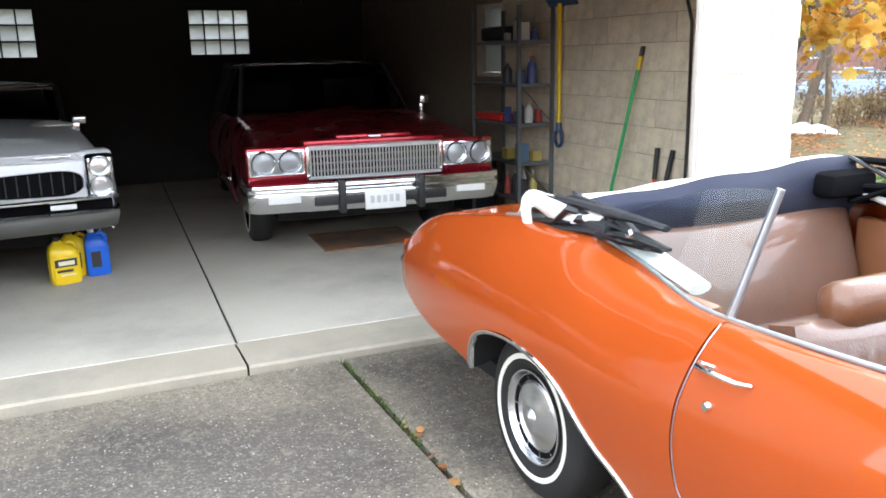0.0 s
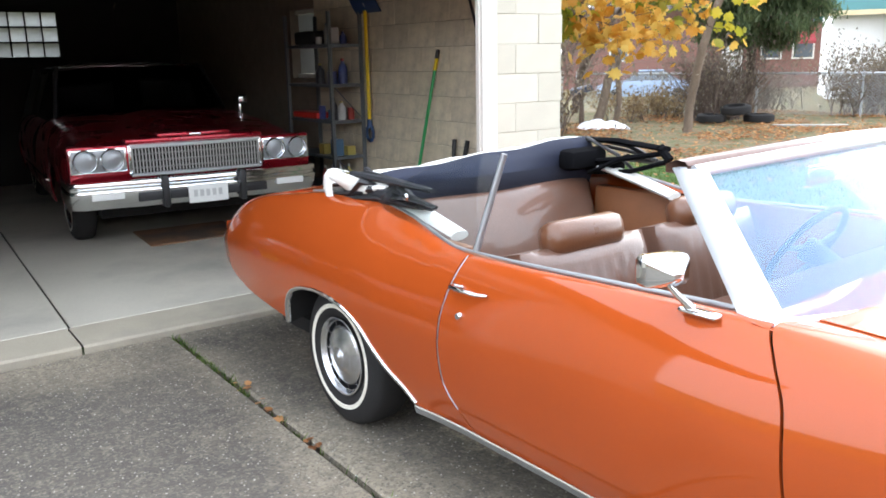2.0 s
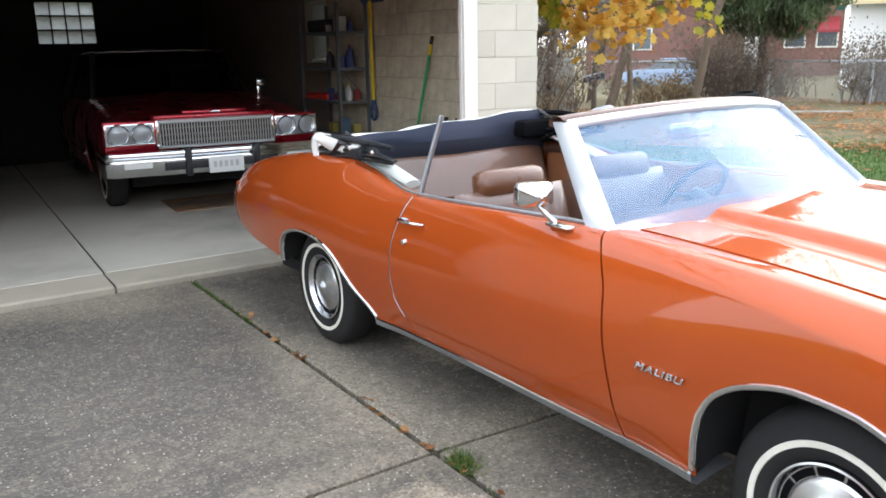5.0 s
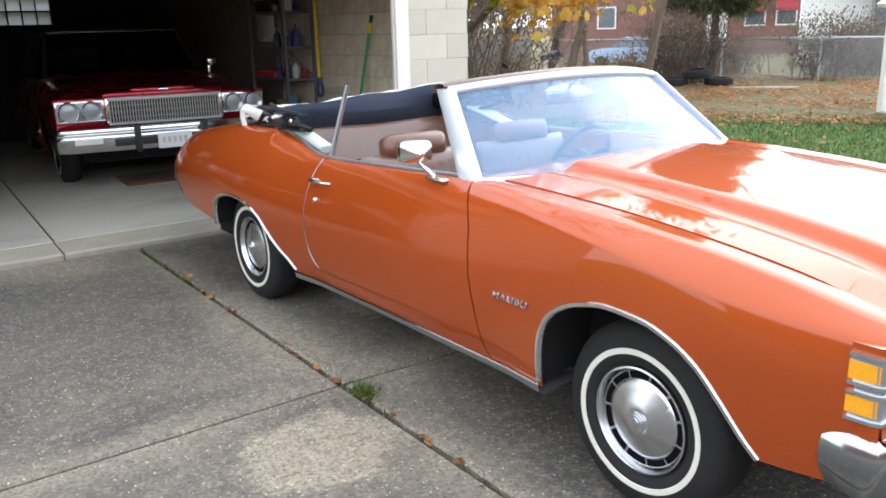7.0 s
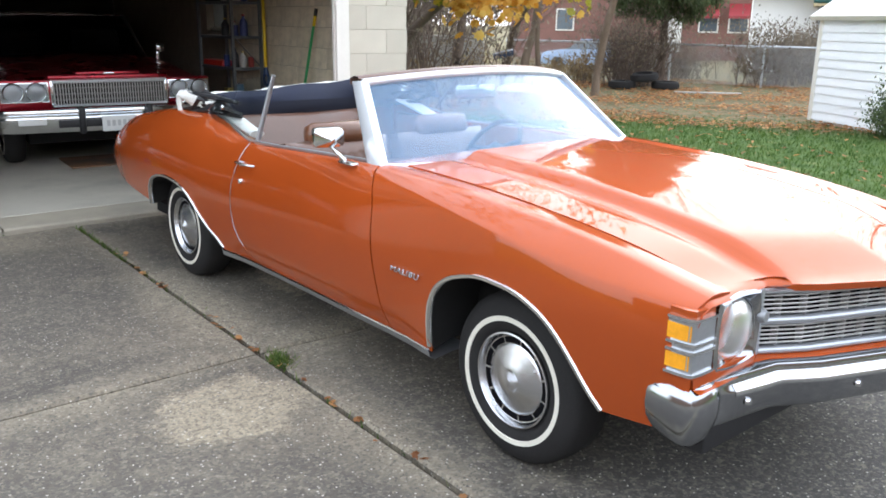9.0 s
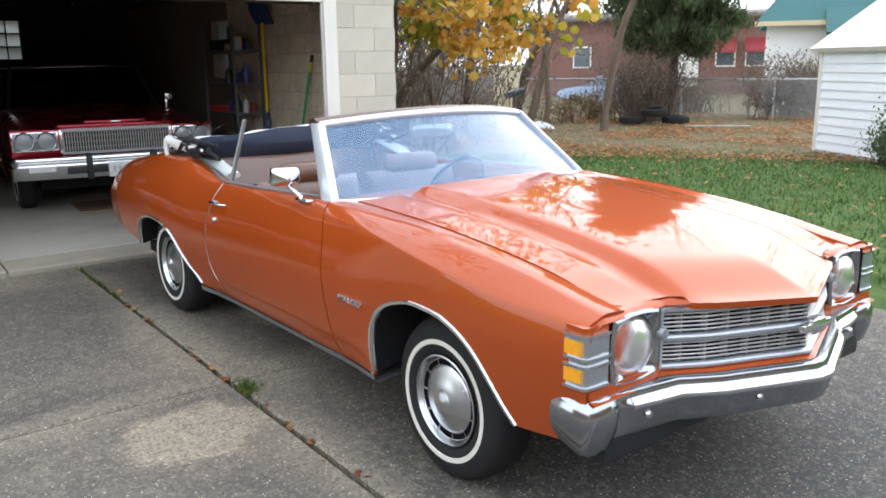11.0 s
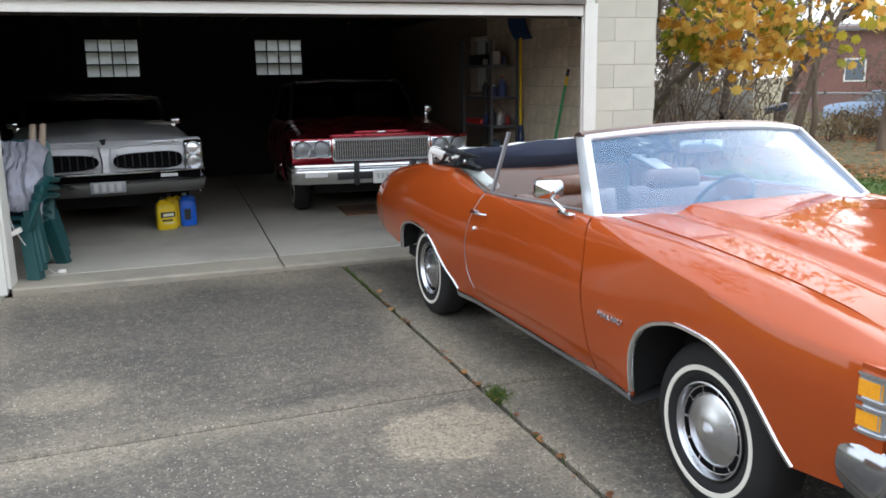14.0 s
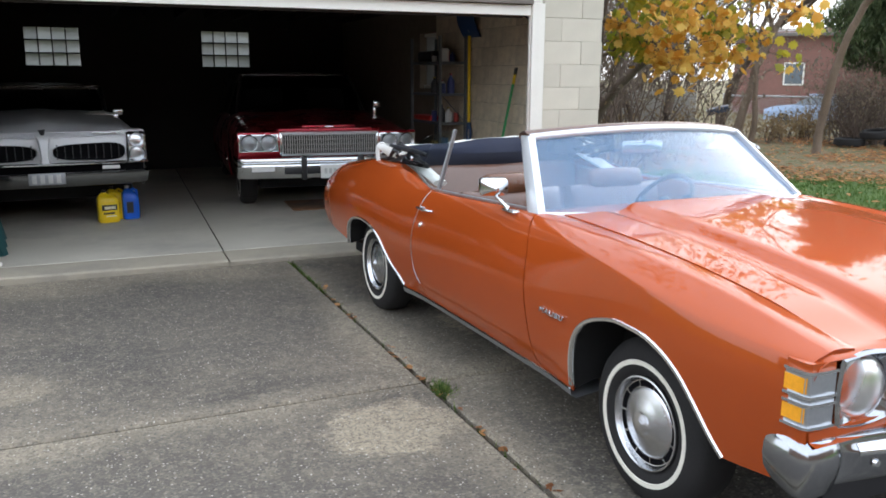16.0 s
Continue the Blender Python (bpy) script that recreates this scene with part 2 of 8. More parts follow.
# ---- driveway material: grey concrete with worn aggregate, dark stains and two pale patches ----
def driveway_material(name="driveway_concrete"):
    m, n, l, p = node_mat(name)
    tc = n.new("ShaderNodeTexCoord")
    at = tc.outputs["Object"]

    def noise_of(scale, detail=5, rough=0.6):
        q = n.new("ShaderNodeTexNoise")
        q.inputs["Scale"].default_value, q.inputs["Detail"].default_value, q.inputs["Roughness"].default_value = scale, detail, rough
        l.new(at, q.inputs["Vector"])
        return q.outputs[0]

    def ranged(src, a, b, c=0.0, d=1.0):
        q = n.new("ShaderNodeMapRange")
        for k, v in zip(("From Min", "From Max", "To Min", "To Max"), (a, b, c, d)):
            q.inputs[k].default_value = v
        l.new(src, q.inputs[0])
        return q.outputs[0]

    def blend(f, a, b):
        q = n.new("ShaderNodeMix")
        q.data_type = "RGBA"
        for k, v in ((0, f), (6, a), (7, b)):
            if isinstance(v, tuple):
                q.inputs[k].default_value = (*v, 1)
            else:
                l.new(v, q.inputs[k])
        return q.outputs[2]

    def calc(op, a, b):
        q = n.new("ShaderNodeMath")
        q.operation = op
        for k, v in enumerate((a, b)):
            if isinstance(v, (int, float)):
                q.inputs[k].default_value = v
            else:
                l.new(v, q.inputs[k])
        return q.outputs[0]

    stain = noise_of(0.75, 7, 0.62)
    mottled = noise_of(6.0, 8, 0.75)
    grain = noise_of(48, 6, 0.75)
    col = blend(ranged(stain, 0.38, 0.60), (0.190, 0.160, 0.117), (0.042, 0.036, 0.029))
    col = blend(ranged(mottled, 0.45, 0.72, 0, 0.6), col, (0.36, 0.305, 0.220))
    for cx, cy, rx, ry, worn_k in ((1.22, 0.79, 0.36, 0.33, 0.9), (-0.46, 1.93, 0.30, 0.26, 0.45), (2.3, 2.2, 0.25, 0.4, 0.9)):
        mp = n.new("ShaderNodeMapping")
        mp.vector_type = "TEXTURE"
        mp.inputs["Location"].default_value, mp.inputs["Scale"].default_value = (cx, cy, 0), (rx, ry, 50)
        l.new(at, mp.inputs[0])
        ln = n.new("ShaderNodeVectorMath")
        ln.operation = "LENGTH"
        l.new(mp.outputs[0], ln.inputs[0])
        edge = calc("ADD", ln.outputs["Value"], calc("MULTIPLY", calc("SUBTRACT", mottled, 0.5), 1.6))
        col = blend(ranged(edge, 0.75, 1.0, worn_k, 0.0), col, (0.46, 0.385, 0.265))
    for cx, cy, rx, ry, k in ((2.9, -1.6, 2.4, 2.0, 1.0), (0.3, -1.6, 1.8, 1.8, 0.6), (0.2, 3.3, 1.5, 0.55, 0.5), (-0.9, 0.1, 1.7, 0.9, 0.65), (0.5, 2.4, 1.5, 0.5, 0.4)):
        mp = n.new("ShaderNodeMapping")
        mp.vector_type = "TEXTURE"
        mp.inputs["Location"].default_value, mp.inputs["Scale"].default_value = (cx, cy, 0), (rx, ry, 50)
        l.new(at, mp.inputs[0])
        ln = n.new("ShaderNodeVectorMath")
        ln.operation = "LENGTH"
        l.new(mp.outputs[0], ln.inputs[0])
        edge = calc("ADD", ln.outputs["Value"], calc("MULTIPLY", calc("SUBTRACT", stain, 0.5), 1.5))
        col = blend(ranged(edge, 0.6, 1.15, k, 0.0), col, (0.045, 0.043, 0.040))
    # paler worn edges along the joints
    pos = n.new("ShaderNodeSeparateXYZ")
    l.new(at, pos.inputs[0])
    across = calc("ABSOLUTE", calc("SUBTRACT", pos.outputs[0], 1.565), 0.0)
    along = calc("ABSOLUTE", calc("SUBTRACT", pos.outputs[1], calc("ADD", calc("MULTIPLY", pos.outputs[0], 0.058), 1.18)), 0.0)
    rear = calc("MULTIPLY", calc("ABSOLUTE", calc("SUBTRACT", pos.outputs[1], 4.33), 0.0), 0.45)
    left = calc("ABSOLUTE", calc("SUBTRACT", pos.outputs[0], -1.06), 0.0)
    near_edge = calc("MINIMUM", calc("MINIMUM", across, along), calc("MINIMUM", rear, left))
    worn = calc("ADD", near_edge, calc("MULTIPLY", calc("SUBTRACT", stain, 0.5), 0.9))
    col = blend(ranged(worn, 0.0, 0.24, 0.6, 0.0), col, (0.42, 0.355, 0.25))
    # exposed aggregate: every small stone a little lighter or darker
    stones = n.new("ShaderNodeTexVoronoi")
    stones.inputs["Scale"].default_value = 95
    l.new(at, stones.inputs["Vector"])
    tone = n.new("ShaderNodeSeparateColor")
    l.new(stones.outputs["Color"], tone.inputs[0])
    col = blend(ranged(tone.outputs[0], 0.55, 1.0, 0.0, 0.38), col, (0.44, 0.39, 0.30))
    col = blend(ranged(tone.outputs[1], 0.45, 1.0, 0.0, 0.55), col, (0.055, 0.05, 0.045))
    blotch = noise_of(17, 6, 0.7)
    col = blend(ranged(blotch, 0.50, 0.70, 0.0, 0.55), col, (0.085, 0.070, 0.052))
    col = blend(ranged(blotch, 0.46, 0.30, 0.0, 0.45), col, (0.42, 0.36, 0.27))
    vor = n.new("ShaderNodeTexVoronoi")
    vor.inputs["Scale"].default_value = 62
    l.new(at, vor.inputs["Vector"])
    sep = n.new("ShaderNodeSeparateColor")
    l.new(vor.outputs["Color"], sep.inputs[0])
    fleck = calc("MULTIPLY", ranged(vor.outputs["Distance"], 0.16, 0.30, 1, 0), ranged(sep.outputs[0], 0.72, 0.85))
    col = blend(calc("MULTIPLY", fleck, 0.85), col, (0.80, 0.75, 0.66))
    dark = calc("MULTIPLY", ranged(vor.outputs["Distance"], 0.2, 0.4, 1, 0), ranged(sep.outputs[1], 0.7, 0.8))
    col = blend(calc("MULTIPLY", dark, 0.8), col, (0.05, 0.045, 0.038))
    col = blend(ranged(grain, 0.35, 0.72, 0, 0.6), col, (0.09, 0.085, 0.08))
    l.new(col, p.inputs["Base Color"])
    p.inputs["Roughness"].default_value = 0.82
    bp = n.new("ShaderNodeBump")
    bp.inputs["Strength"].default_value, bp.inputs["Distance"].default_value = 0.8, 0.004
    l.new(calc("ADD", grain, calc("MULTIPLY", fleck, 0.5)), bp.inputs["Height"])
    l.new(bp.outputs[0], p.inputs["Normal"])
    return m


def ground_material():
    """Lawn near the drive, leaf litter and thin grass beyond it."""
    m, n, l, p = node_mat("lawn_and_litter")
    tc = n.new("ShaderNodeTexCoord")
    dot = n.new("ShaderNodeVectorMath")
    dot.operation = "DOT_PRODUCT"
    dot.inputs[1].default_value = (0.79, 0.61, 0)
    l.new(tc.outputs["Object"], dot.inputs[0])
    outs = []
    for s, d in ((0.55, 6), (3.2, 8), (60, 4)):
        q = n.new("ShaderNodeTexNoise")
        q.inputs["Scale"].default_value, q.inputs["Detail"].default_value, q.inputs["Roughness"].default_value = s, d, 0.65
        l.new(tc.outputs["Object"], q.inputs["Vector"])
        outs.append(q.outputs[0])
    ad = n.new("ShaderNodeMath")
    ad.operation = "MULTIPLY_ADD"
    l.new(outs[0], ad.inputs[0])
    ad.inputs[1].default_value = 5.0
    l.new(dot.outputs["Value"], ad.inputs[2])
    f = n.new("ShaderNodeMapRange")
    f.inputs["From Min"].default_value, f.inputs["From Max"].default_value = 14.6, 16.2
    l.new(ad.outputs[0], f.inputs[0])
    lawn, litter = n.new("ShaderNodeValToRGB"), n.new("ShaderNodeValToRGB")
    for ramp, stops, src in ((lawn, ((0.35, (0.05, 0.10, 0.018)), (0.55, (0.09, 0.16, 0.03)), (0.72, (0.18, 0.20, 0.06))), outs[1]),
                             (litter, ((0.3, (0.09, 0.13, 0.035)), (0.45, (0.15, 0.15, 0.07)), (0.57, (0.25, 0.17, 0.09)), (0.72, (0.27, 0.23, 0.14))), outs[1])):
        while len(ramp.color_ramp.elements) < len(stops):
            ramp.color_ramp.elements.new(0.5)
        for e, (pos, c) in zip(ramp.color_ramp.elements, stops):
            e.position, e.color = pos, (*c, 1)
        l.new(src, ramp.inputs[0])
    mx = n.new("ShaderNodeMix")
    mx.data_type = "RGBA"
    l.new(f.outputs[0], mx.inputs[0])
    l.new(lawn.outputs[0], mx.inputs[6])
    l.new(litter.outputs[0], mx.inputs[7])
    l.new(mx.outputs[2], p.inputs["Base Color"])
    p.inputs["Roughness"].default_value = 0.95
    bp = n.new("ShaderNodeBump")
    bp.inputs["Distance"].default_value = 0.03
    l.new(outs[2], bp.inputs["Height"])
    l.new(bp.outputs[0], p.inputs["Normal"])
    return m


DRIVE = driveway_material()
SOIL = surface("joint_soil", (0.035, 0.028, 0.02), 0.95, 0, 0.4, 30, 200, bump=0.006)

# ---- ground, drive, garage shell ----
bm = bmesh.new()
rs_ = [-400, -150, -60, -30] + span(-20, 60, 41) + [80, 150, 400]
grid(bm, [[(x, y, -0.03 + 0.02 * noise.noise((x * 0.3, y * 0.3, 0)) - (0.06 if x < 5.6 else 0) - 0.6 * math.exp(-((x - 31) ** 2 + (y - 25.6) ** 2) / 40)) for x in rs_] for y in rs_])
bmesh.ops.recalc_face_normals(bm, faces=bm.faces)
tagged(part("ground", bm, ground_material(), None, "", 60), "lawn with fallen autumn leaves beside the driveway", "ground", kind="structure")

def slab(corners, z0, z1, inset=0.012):
    """A slab with its top edge eased, from four plan corners."""
    b = bmesh.new()
    c = Vector((sum(p[0] for p in corners) / 4, sum(p[1] for p in corners) / 4))
    lo = [b.verts.new((x, y, z0)) for x, y in corners]
    mid = [b.verts.new((x, y, z1 - inset)) for x, y in corners]
    top = [b.verts.new((x + math.copysign(inset, c.x - x), y + math.copysign(inset, c.y - y), z1)) for x, y in corners]
    for a, d in ((lo, mid), (mid, top)):
        for i in range(4):
            k = (i + 1) % 4
            b.faces.new((a[i], a[k], d[k], d[i]))
    b.faces.new(top)
    bmesh.ops.recalc_face_normals(b, faces=b.faces)
    return b


# two unseen walls, added to close the place and hold back low sky light
tagged(part("wall_unseen_west", boxed(-8.4, -15.0, -0.3, -8.0, 3.2, 3.0), surface("brown_brick_wall", (0.20, 0.13, 0.10), 0.9, 0, 0.15, 2, 40)), "unseen brown wall added beside the driveway to block low sky light", "wall", kind="structure")
tagged(part("wall_unseen_south", boxed(-8.4, -16.4, -0.3, 26.0, -16.0, 4.6), bpy.data.materials["brown_brick_wall"]), "unseen brown wall added across the driveway end to block low sky light", "wall", kind="structure")
drive = tagged(part("driveway", boxed(-6.2, -14.0, -0.25, 5.35, 4.36, -0.06), SOIL), "worn grey concrete driveway with weedy joints", "driveway", kind="structure")
JX = 1.565
def joint_y(x):
    return 1.225 + 0.015 * x if x < JX else 1.25 - 0.035 * (x - JX)
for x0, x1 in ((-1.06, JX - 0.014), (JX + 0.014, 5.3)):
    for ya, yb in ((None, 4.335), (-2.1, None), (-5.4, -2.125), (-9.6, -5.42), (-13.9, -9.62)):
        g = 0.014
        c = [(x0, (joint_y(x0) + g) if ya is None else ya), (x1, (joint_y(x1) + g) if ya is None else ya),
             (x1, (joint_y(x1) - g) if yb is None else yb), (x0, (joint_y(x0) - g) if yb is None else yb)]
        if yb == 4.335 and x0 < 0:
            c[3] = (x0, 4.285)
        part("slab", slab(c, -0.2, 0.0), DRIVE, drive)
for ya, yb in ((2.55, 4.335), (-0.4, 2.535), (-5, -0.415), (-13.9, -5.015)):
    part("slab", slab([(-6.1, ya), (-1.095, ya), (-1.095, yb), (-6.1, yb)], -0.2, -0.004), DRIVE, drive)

floor = tagged(part("floor", boxed(-3.2, 4.715, -0.3, 4.42, 11.62, 0.040), SOIL), "smooth grey concrete garage floor with oil stains", "floor", kind="structure")
part("slab", slab([(-3.18, 4.72), (1.068, 4.72), (1.36, 11.6), (-3.18, 11.6)], 0.0, 0.052, 0.004), FLOOR, floor)
part("slab", slab([(1.083, 4.72), (4.41, 4.72), (4.41, 11.6), (1.375, 11.6)], 0.0, 0.052, 0.004), FLOOR, floor)
APRON = surface("apron_concrete", (0.38, 0.34, 0.265), 0.85, 0, 0.12, 3, 120, bump=0.002, dark=(0.25, 0.23, 0.20), dark_at=0.62)
for x0, x1 in ((-1.0, 1.058), (1.07, 4.05)):
    b = bmesh.new()
    rows = []
    for x in span(x0, x1, 12):
        e = 0.012 * noise.noise((x * 4, 1, 0))
        z = mix(0.045, 0.030, (x + 1) / 5)
        rows.append([(x, 4.36 + e, -0.1), (x, 4.352 + e, z - 0.012), (x, 4.364 + e, z), (x, 4.712, 0.05), (x, 4.712, -0.1)])
    grid(b, rows)
    bmesh.ops.recalc_face_normals(b, faces=b.faces)
    part("apron", b, APRON, floor, "pale concrete apron at the garage threshold", 30)

JOINT_PAINT = surface("painted_joint", (0.50, 0.465, 0.385), 0.9, 0, 0.12, 8, 120, bump=0.002)
north = tagged(part("wall_front", boxed(-3.6, 4.39, -0.2, -1.06, 4.58, 2.95), JOINT_PAINT), "cream painted concrete block front wall of the garage", "wall", kind="structure")
box_pier = part("pier", boxed(3.862, 4.39, -0.2, 4.466, 4.58, 2.95), JOINT_PAINT, north)
part("lintel", boxed(-1.06, 4.40, 2.19, 3.862, 4.58, 2.95, bevel=0.004), WHITE, north, "pale lintel over the garage opening")
# the side wall, with an opening for a small window
WIN_E = (7.47, 8.03, 1.40, 2.11)
b = bmesh.new()
for y0, y1, z0, z1 in ((4.27, WIN_E[0], -0.2, 2.95), (WIN_E[1], 11.8, -0.2, 2.95), (WIN_E[0], WIN_E[1], -0.2, WIN_E[2]), (WIN_E[0], WIN_E[1], WIN_E[3], 2.95)):
    box(b, 4.262, y0, z0, 4.452, y1, z1)
east = tagged(part("wall_east", b, surface("sooty_joint", (0.24, 0.20, 0.15), 0.95, 0, 0.2, 10, 150, bump=0.003)), "bare grey-brown concrete block side wall", "wall", kind="structure")
tagged(part("wall_west", boxed(-3.4, 4.58, -0.2, -3.2, 11.8, 2.95), BLOCK_IN), "bare concrete block side wall in shade", "wall", kind="structure")
# rear wall block: the shade at the garage's far end is in its near-black colour
BACK_SHADE = surface("shade_dark_block", (0.03, 0.028, 0.026), 0.9, 0, 0.25, 4, 100, bump=0.003)
WINS = ((-0.70, 0.075), (1.885, 2.66))
WZ = (1.685, 2.265)
b = bmesh.new()
for x0, x1, z0, z1 in ((-3.4, WINS[0][0], -0.2, 2.95), (WINS[0][1], WINS[1][0], -0.2, 2.95), (WINS[1][1], 4.66, -0.2, 2.95)):
    box(b, x0, 11.62, z0, x1, 11.82, z1)
for x0, x1 in WINS:
    box(b, x0, 11.62, -0.2, x1, 11.82, WZ[0])
    box(b, x0, 11.62, WZ[1], x1, 11.82, 2.95)
tagged(part("wall_back", b, BACK_SHADE), "concrete block rear wall with its shade painted in and two glass block windows", "wall", kind="structure")
b = boxed(-3.4, 4.44, 2.62, 4.66, 11.8, 2.72)
for k in range(17):
    x = -3.1 + k * 0.46
    box(b, x - 0.02, 4.58, 2.44, x + 0.02, 11.6, 2.62)
tagged(part("ceiling", b, SHADED_WOOD), "unlined garage ceiling with joists, its shade painted in", "ceiling", kind="structure")
tagged(part("roof", boxed(-3.8, 3.75, 2.952, 4.9, 12.1, 3.12, bevel=0.01), surface("roof_felt", (0.06, 0.06, 0.062), 0.9, 0, 0.2, 3, 90)), "flat dark garage roof", "roof", kind="structure")

GLASS_BLOCK = surface("glass_block", (0.29, 0.30, 0.285), 0.35, 0, 0.14, 30, 90, bump=0.004, piece=0.22)
GLASS_BLOCK.node_tree.nodes["Principled BSDF"].inputs["Transmission Weight"].default_value = 0.6
for i, (x0, x1) in enumerate(WINS):
    win = tagged(part("window_%d" % (i + 1), boxed(x0, 11.655, WZ[0], x1, 11.665, WZ[1]), None, None), "glass block window of twelve frosted blocks", "window", kind="structure")
    win.data.clear_geometry()
    b = bmesh.new()
    cw, ch = (x1 - x0) / 4, (WZ[1] - WZ[0]) / 3
    for k in range(5):
        box(b, x0 + k * cw - 0.009, 11.65, WZ[0], x0 + k * cw + 0.009, 11.75, WZ[1])
    for k in range(4):
        box(b, x0, 11.652, WZ[0] + k * ch - 0.009, x1, 11.748, WZ[0] + k * ch + 0.009)
    b.to_mesh(win.data)
    b.free()
    win.data.materials.append(BACK_SHADE)
    for r in range(3):
        for c in range(4):
            o = part("glass_block", boxed(x0 + c * cw + 0.01, 11.645, WZ[0] + r * ch + 0.01, x0 + (c + 1) * cw - 0.01, 11.735, WZ[0] + (r + 1) * ch - 0.01, bevel=0.008), GLASS_BLOCK, win, "", 30)
            o.visible_shadow = False
win = tagged(part("window_3", boxed(4.33, WIN_E[0], WIN_E[2], 4.43, WIN_E[1], WIN_E[2] + 0.04), WHITE), "narrow side window with a pale frame", "window", kind="structure")
part("window_frame", boxed(4.33, WIN_E[0], WIN_E[3] - 0.04, 4.43, WIN_E[1], WIN_E[3]), WHITE, win)
part("mullion", boxed(4.33, WIN_E[0], 1.72, 4.43, WIN_E[1], 1.76), WHITE, win)
for z0, z1 in ((WIN_E[2] + 0.045, 1.715), (1.765, WIN_E[3] - 0.045)):
    o = part("pane", boxed(4.36, WIN_E[0] + 0.005, z0, 4.39, WIN_E[1] - 0.005, z1), GLASS_BLOCK, win)
    o.visible_shadow = False

# door surround
def jamb(x0, x1, x2, deep=4.62):
    b = boxed(min(x0, x1), 4.355, 0.0, max(x0, x1), 4.44, 2.19, bevel=0.004)
    box(b, min(x1, x2), 4.385, 0.04, max(x1, x2), deep, 2.14, bevel=0.004)
    return b
door_trim = tagged(part("trim", jamb(-1.085, -1.03, -1.005), WHITE), "white painted timber garage door frame", "door frame", kind="structure")
part("jamb", jamb(3.868, 3.745, 3.735, 4.40), WHITE, door_trim)
part("fascia", boxed(-1.0, 4.315, 2.178, 3.735, 4.40, 2.46, bevel=0.004), surface("brown_board", (0.17, 0.145, 0.13), 0.8, 0, 0.25, 5, 60, bump=0.002), door_trim, "weathered brown board over the door")
part("header", boxed(-1.0, 4.37, 2.085, 3.735, 4.40, 2.174, bevel=0.004), WHITE, door_trim, "pale door header")
# door edge and panels take the same near-black, shade put into their colour
door = tagged(part("garage_door", boxed(-0.96, 4.46, 2.07, 3.70, 4.51, 2.19, bevel=0.006), SHADED_WOOD), "raised sectional garage door, its shaded underside painted dark", "garage door", kind="structure")
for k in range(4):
    part("door_panel", boxed(-0.96, 4.70 + k * 0.56, 2.36, 3.70, 5.25 + k * 0.56, 2.40, bevel=0.006), SHADED_WOOD, door)
for x in (-1.035, 3.93):
    part("door_track", tube(bmesh.new(), [(x, 4.64, 0.06), (x, 4.64, 2.0), (x, 4.75, 2.30), (x, 7.2, 2.34)], 0.014, 6), BLACK, door, "steel door track")

# the front wall stands a little askew: its pier is nearer to the street than its other end
ASKEW = Matrix.Translation((-1.06, 4.39, 0)) @ Matrix.Rotation(radians(-3.6), 4, "Z") @ Matrix.Translation((1.06, -4.39, 0))
for o in (north, door_trim, door):
    o.matrix_world = ASKEW

# ---- orange convertible: x across, y along from the front axle to the tail, z up ----
SADDLE = surface("saddle_vinyl", (0.135, 0.072, 0.050), 0.34, 0, 0.14, 9, 140, bump=0.0012, coat=0.6, dark=(0.16, 0.06, 0.03), dark_at=0.66)
SADDLE_DARK = surface("saddle_carpet", (0.12, 0.05, 0.028), 0.9, 0, 0.25, 12, 200, bump=0.003)
HEADREST = surface("tan_vinyl", (0.21, 0.082, 0.034), 0.32, 0, 0.12, 9, 140, bump=0.001, coat=0.35)
HEAD_PAD = surface("brown_vinyl", (0.135, 0.053, 0.024), 0.3, 0, 0.12, 9, 140, bump=0.001, coat=0.4)
CANVAS = surface("white_canvas", (0.75, 0.74, 0.70), 0.75, 0, 0.06, 8, 160, bump=0.001)
NAVY = surface("navy_lining", (0.008, 0.010, 0.022), 0.8, 0, 0.3, 6, 150, bump=0.002)
AMBER = surface("amber_lens", (0.85, 0.36, 0.015), 0.2, 0, 0.12, 60, 200, coat=0.6)
LAMP_GLASS = surface("headlamp_glass", (0.60, 0.65, 0.70), 0.08, 0.4, 0.1, 40, 90, coat=1.0)
GREY_TRIM = surface("grey_trim", (0.30, 0.31, 0.32), 0.4, 0.6, 0.1, 15, 90)
SLAT_GREY = surface("slat_silver", (0.50, 0.49, 0.47), 0.4, 0.5, 0.08, 15, 90)
GRILLE_GREY = surface("grille_silver", (0.30, 0.29, 0.28), 0.45, 0.5, 0.1, 15, 90)
SATIN_BAR = surface("satin_bar", (0.45, 0.47, 0.50), 0.32, 0.8, 0.08, 15, 90)
UNDER = surface("underbody", (0.006, 0.006, 0.006), 0.9, 0, 0.3, 9, 90)
RED_LENS = surface("red_lens", (0.35, 0.01, 0.01), 0.2, 0, 0.1, 40, 100, coat=0.7)

W_MAX = curve([(-0.80, 0.870), (-0.5, 0.910), (0, 0.936), (0.7, 0.943), (1.5, 0.936), (2.2, 0.938), (2.9, 0.953), (3.5, 0.930), (3.88, 0.883), (4.08, 0.836), (4.21, 0.768)])
Z_TOP = curve([(-0.95, 0.78), (-0.78, 0.80), (-0.62, 0.825), (-0.38, 0.868), (-0.07, 0.908), (0.38, 0.943), (0.85, 0.958), (1.3, 0.946), (1.8, 0.925),
               (2.08, 0.918), (2.26, 0.942), (2.45, 0.978), (2.68, 1.003), (3.05, 0.997), (3.55, 0.938), (3.95, 0.865), (4.12, 0.79), (4.21, 0.71)])
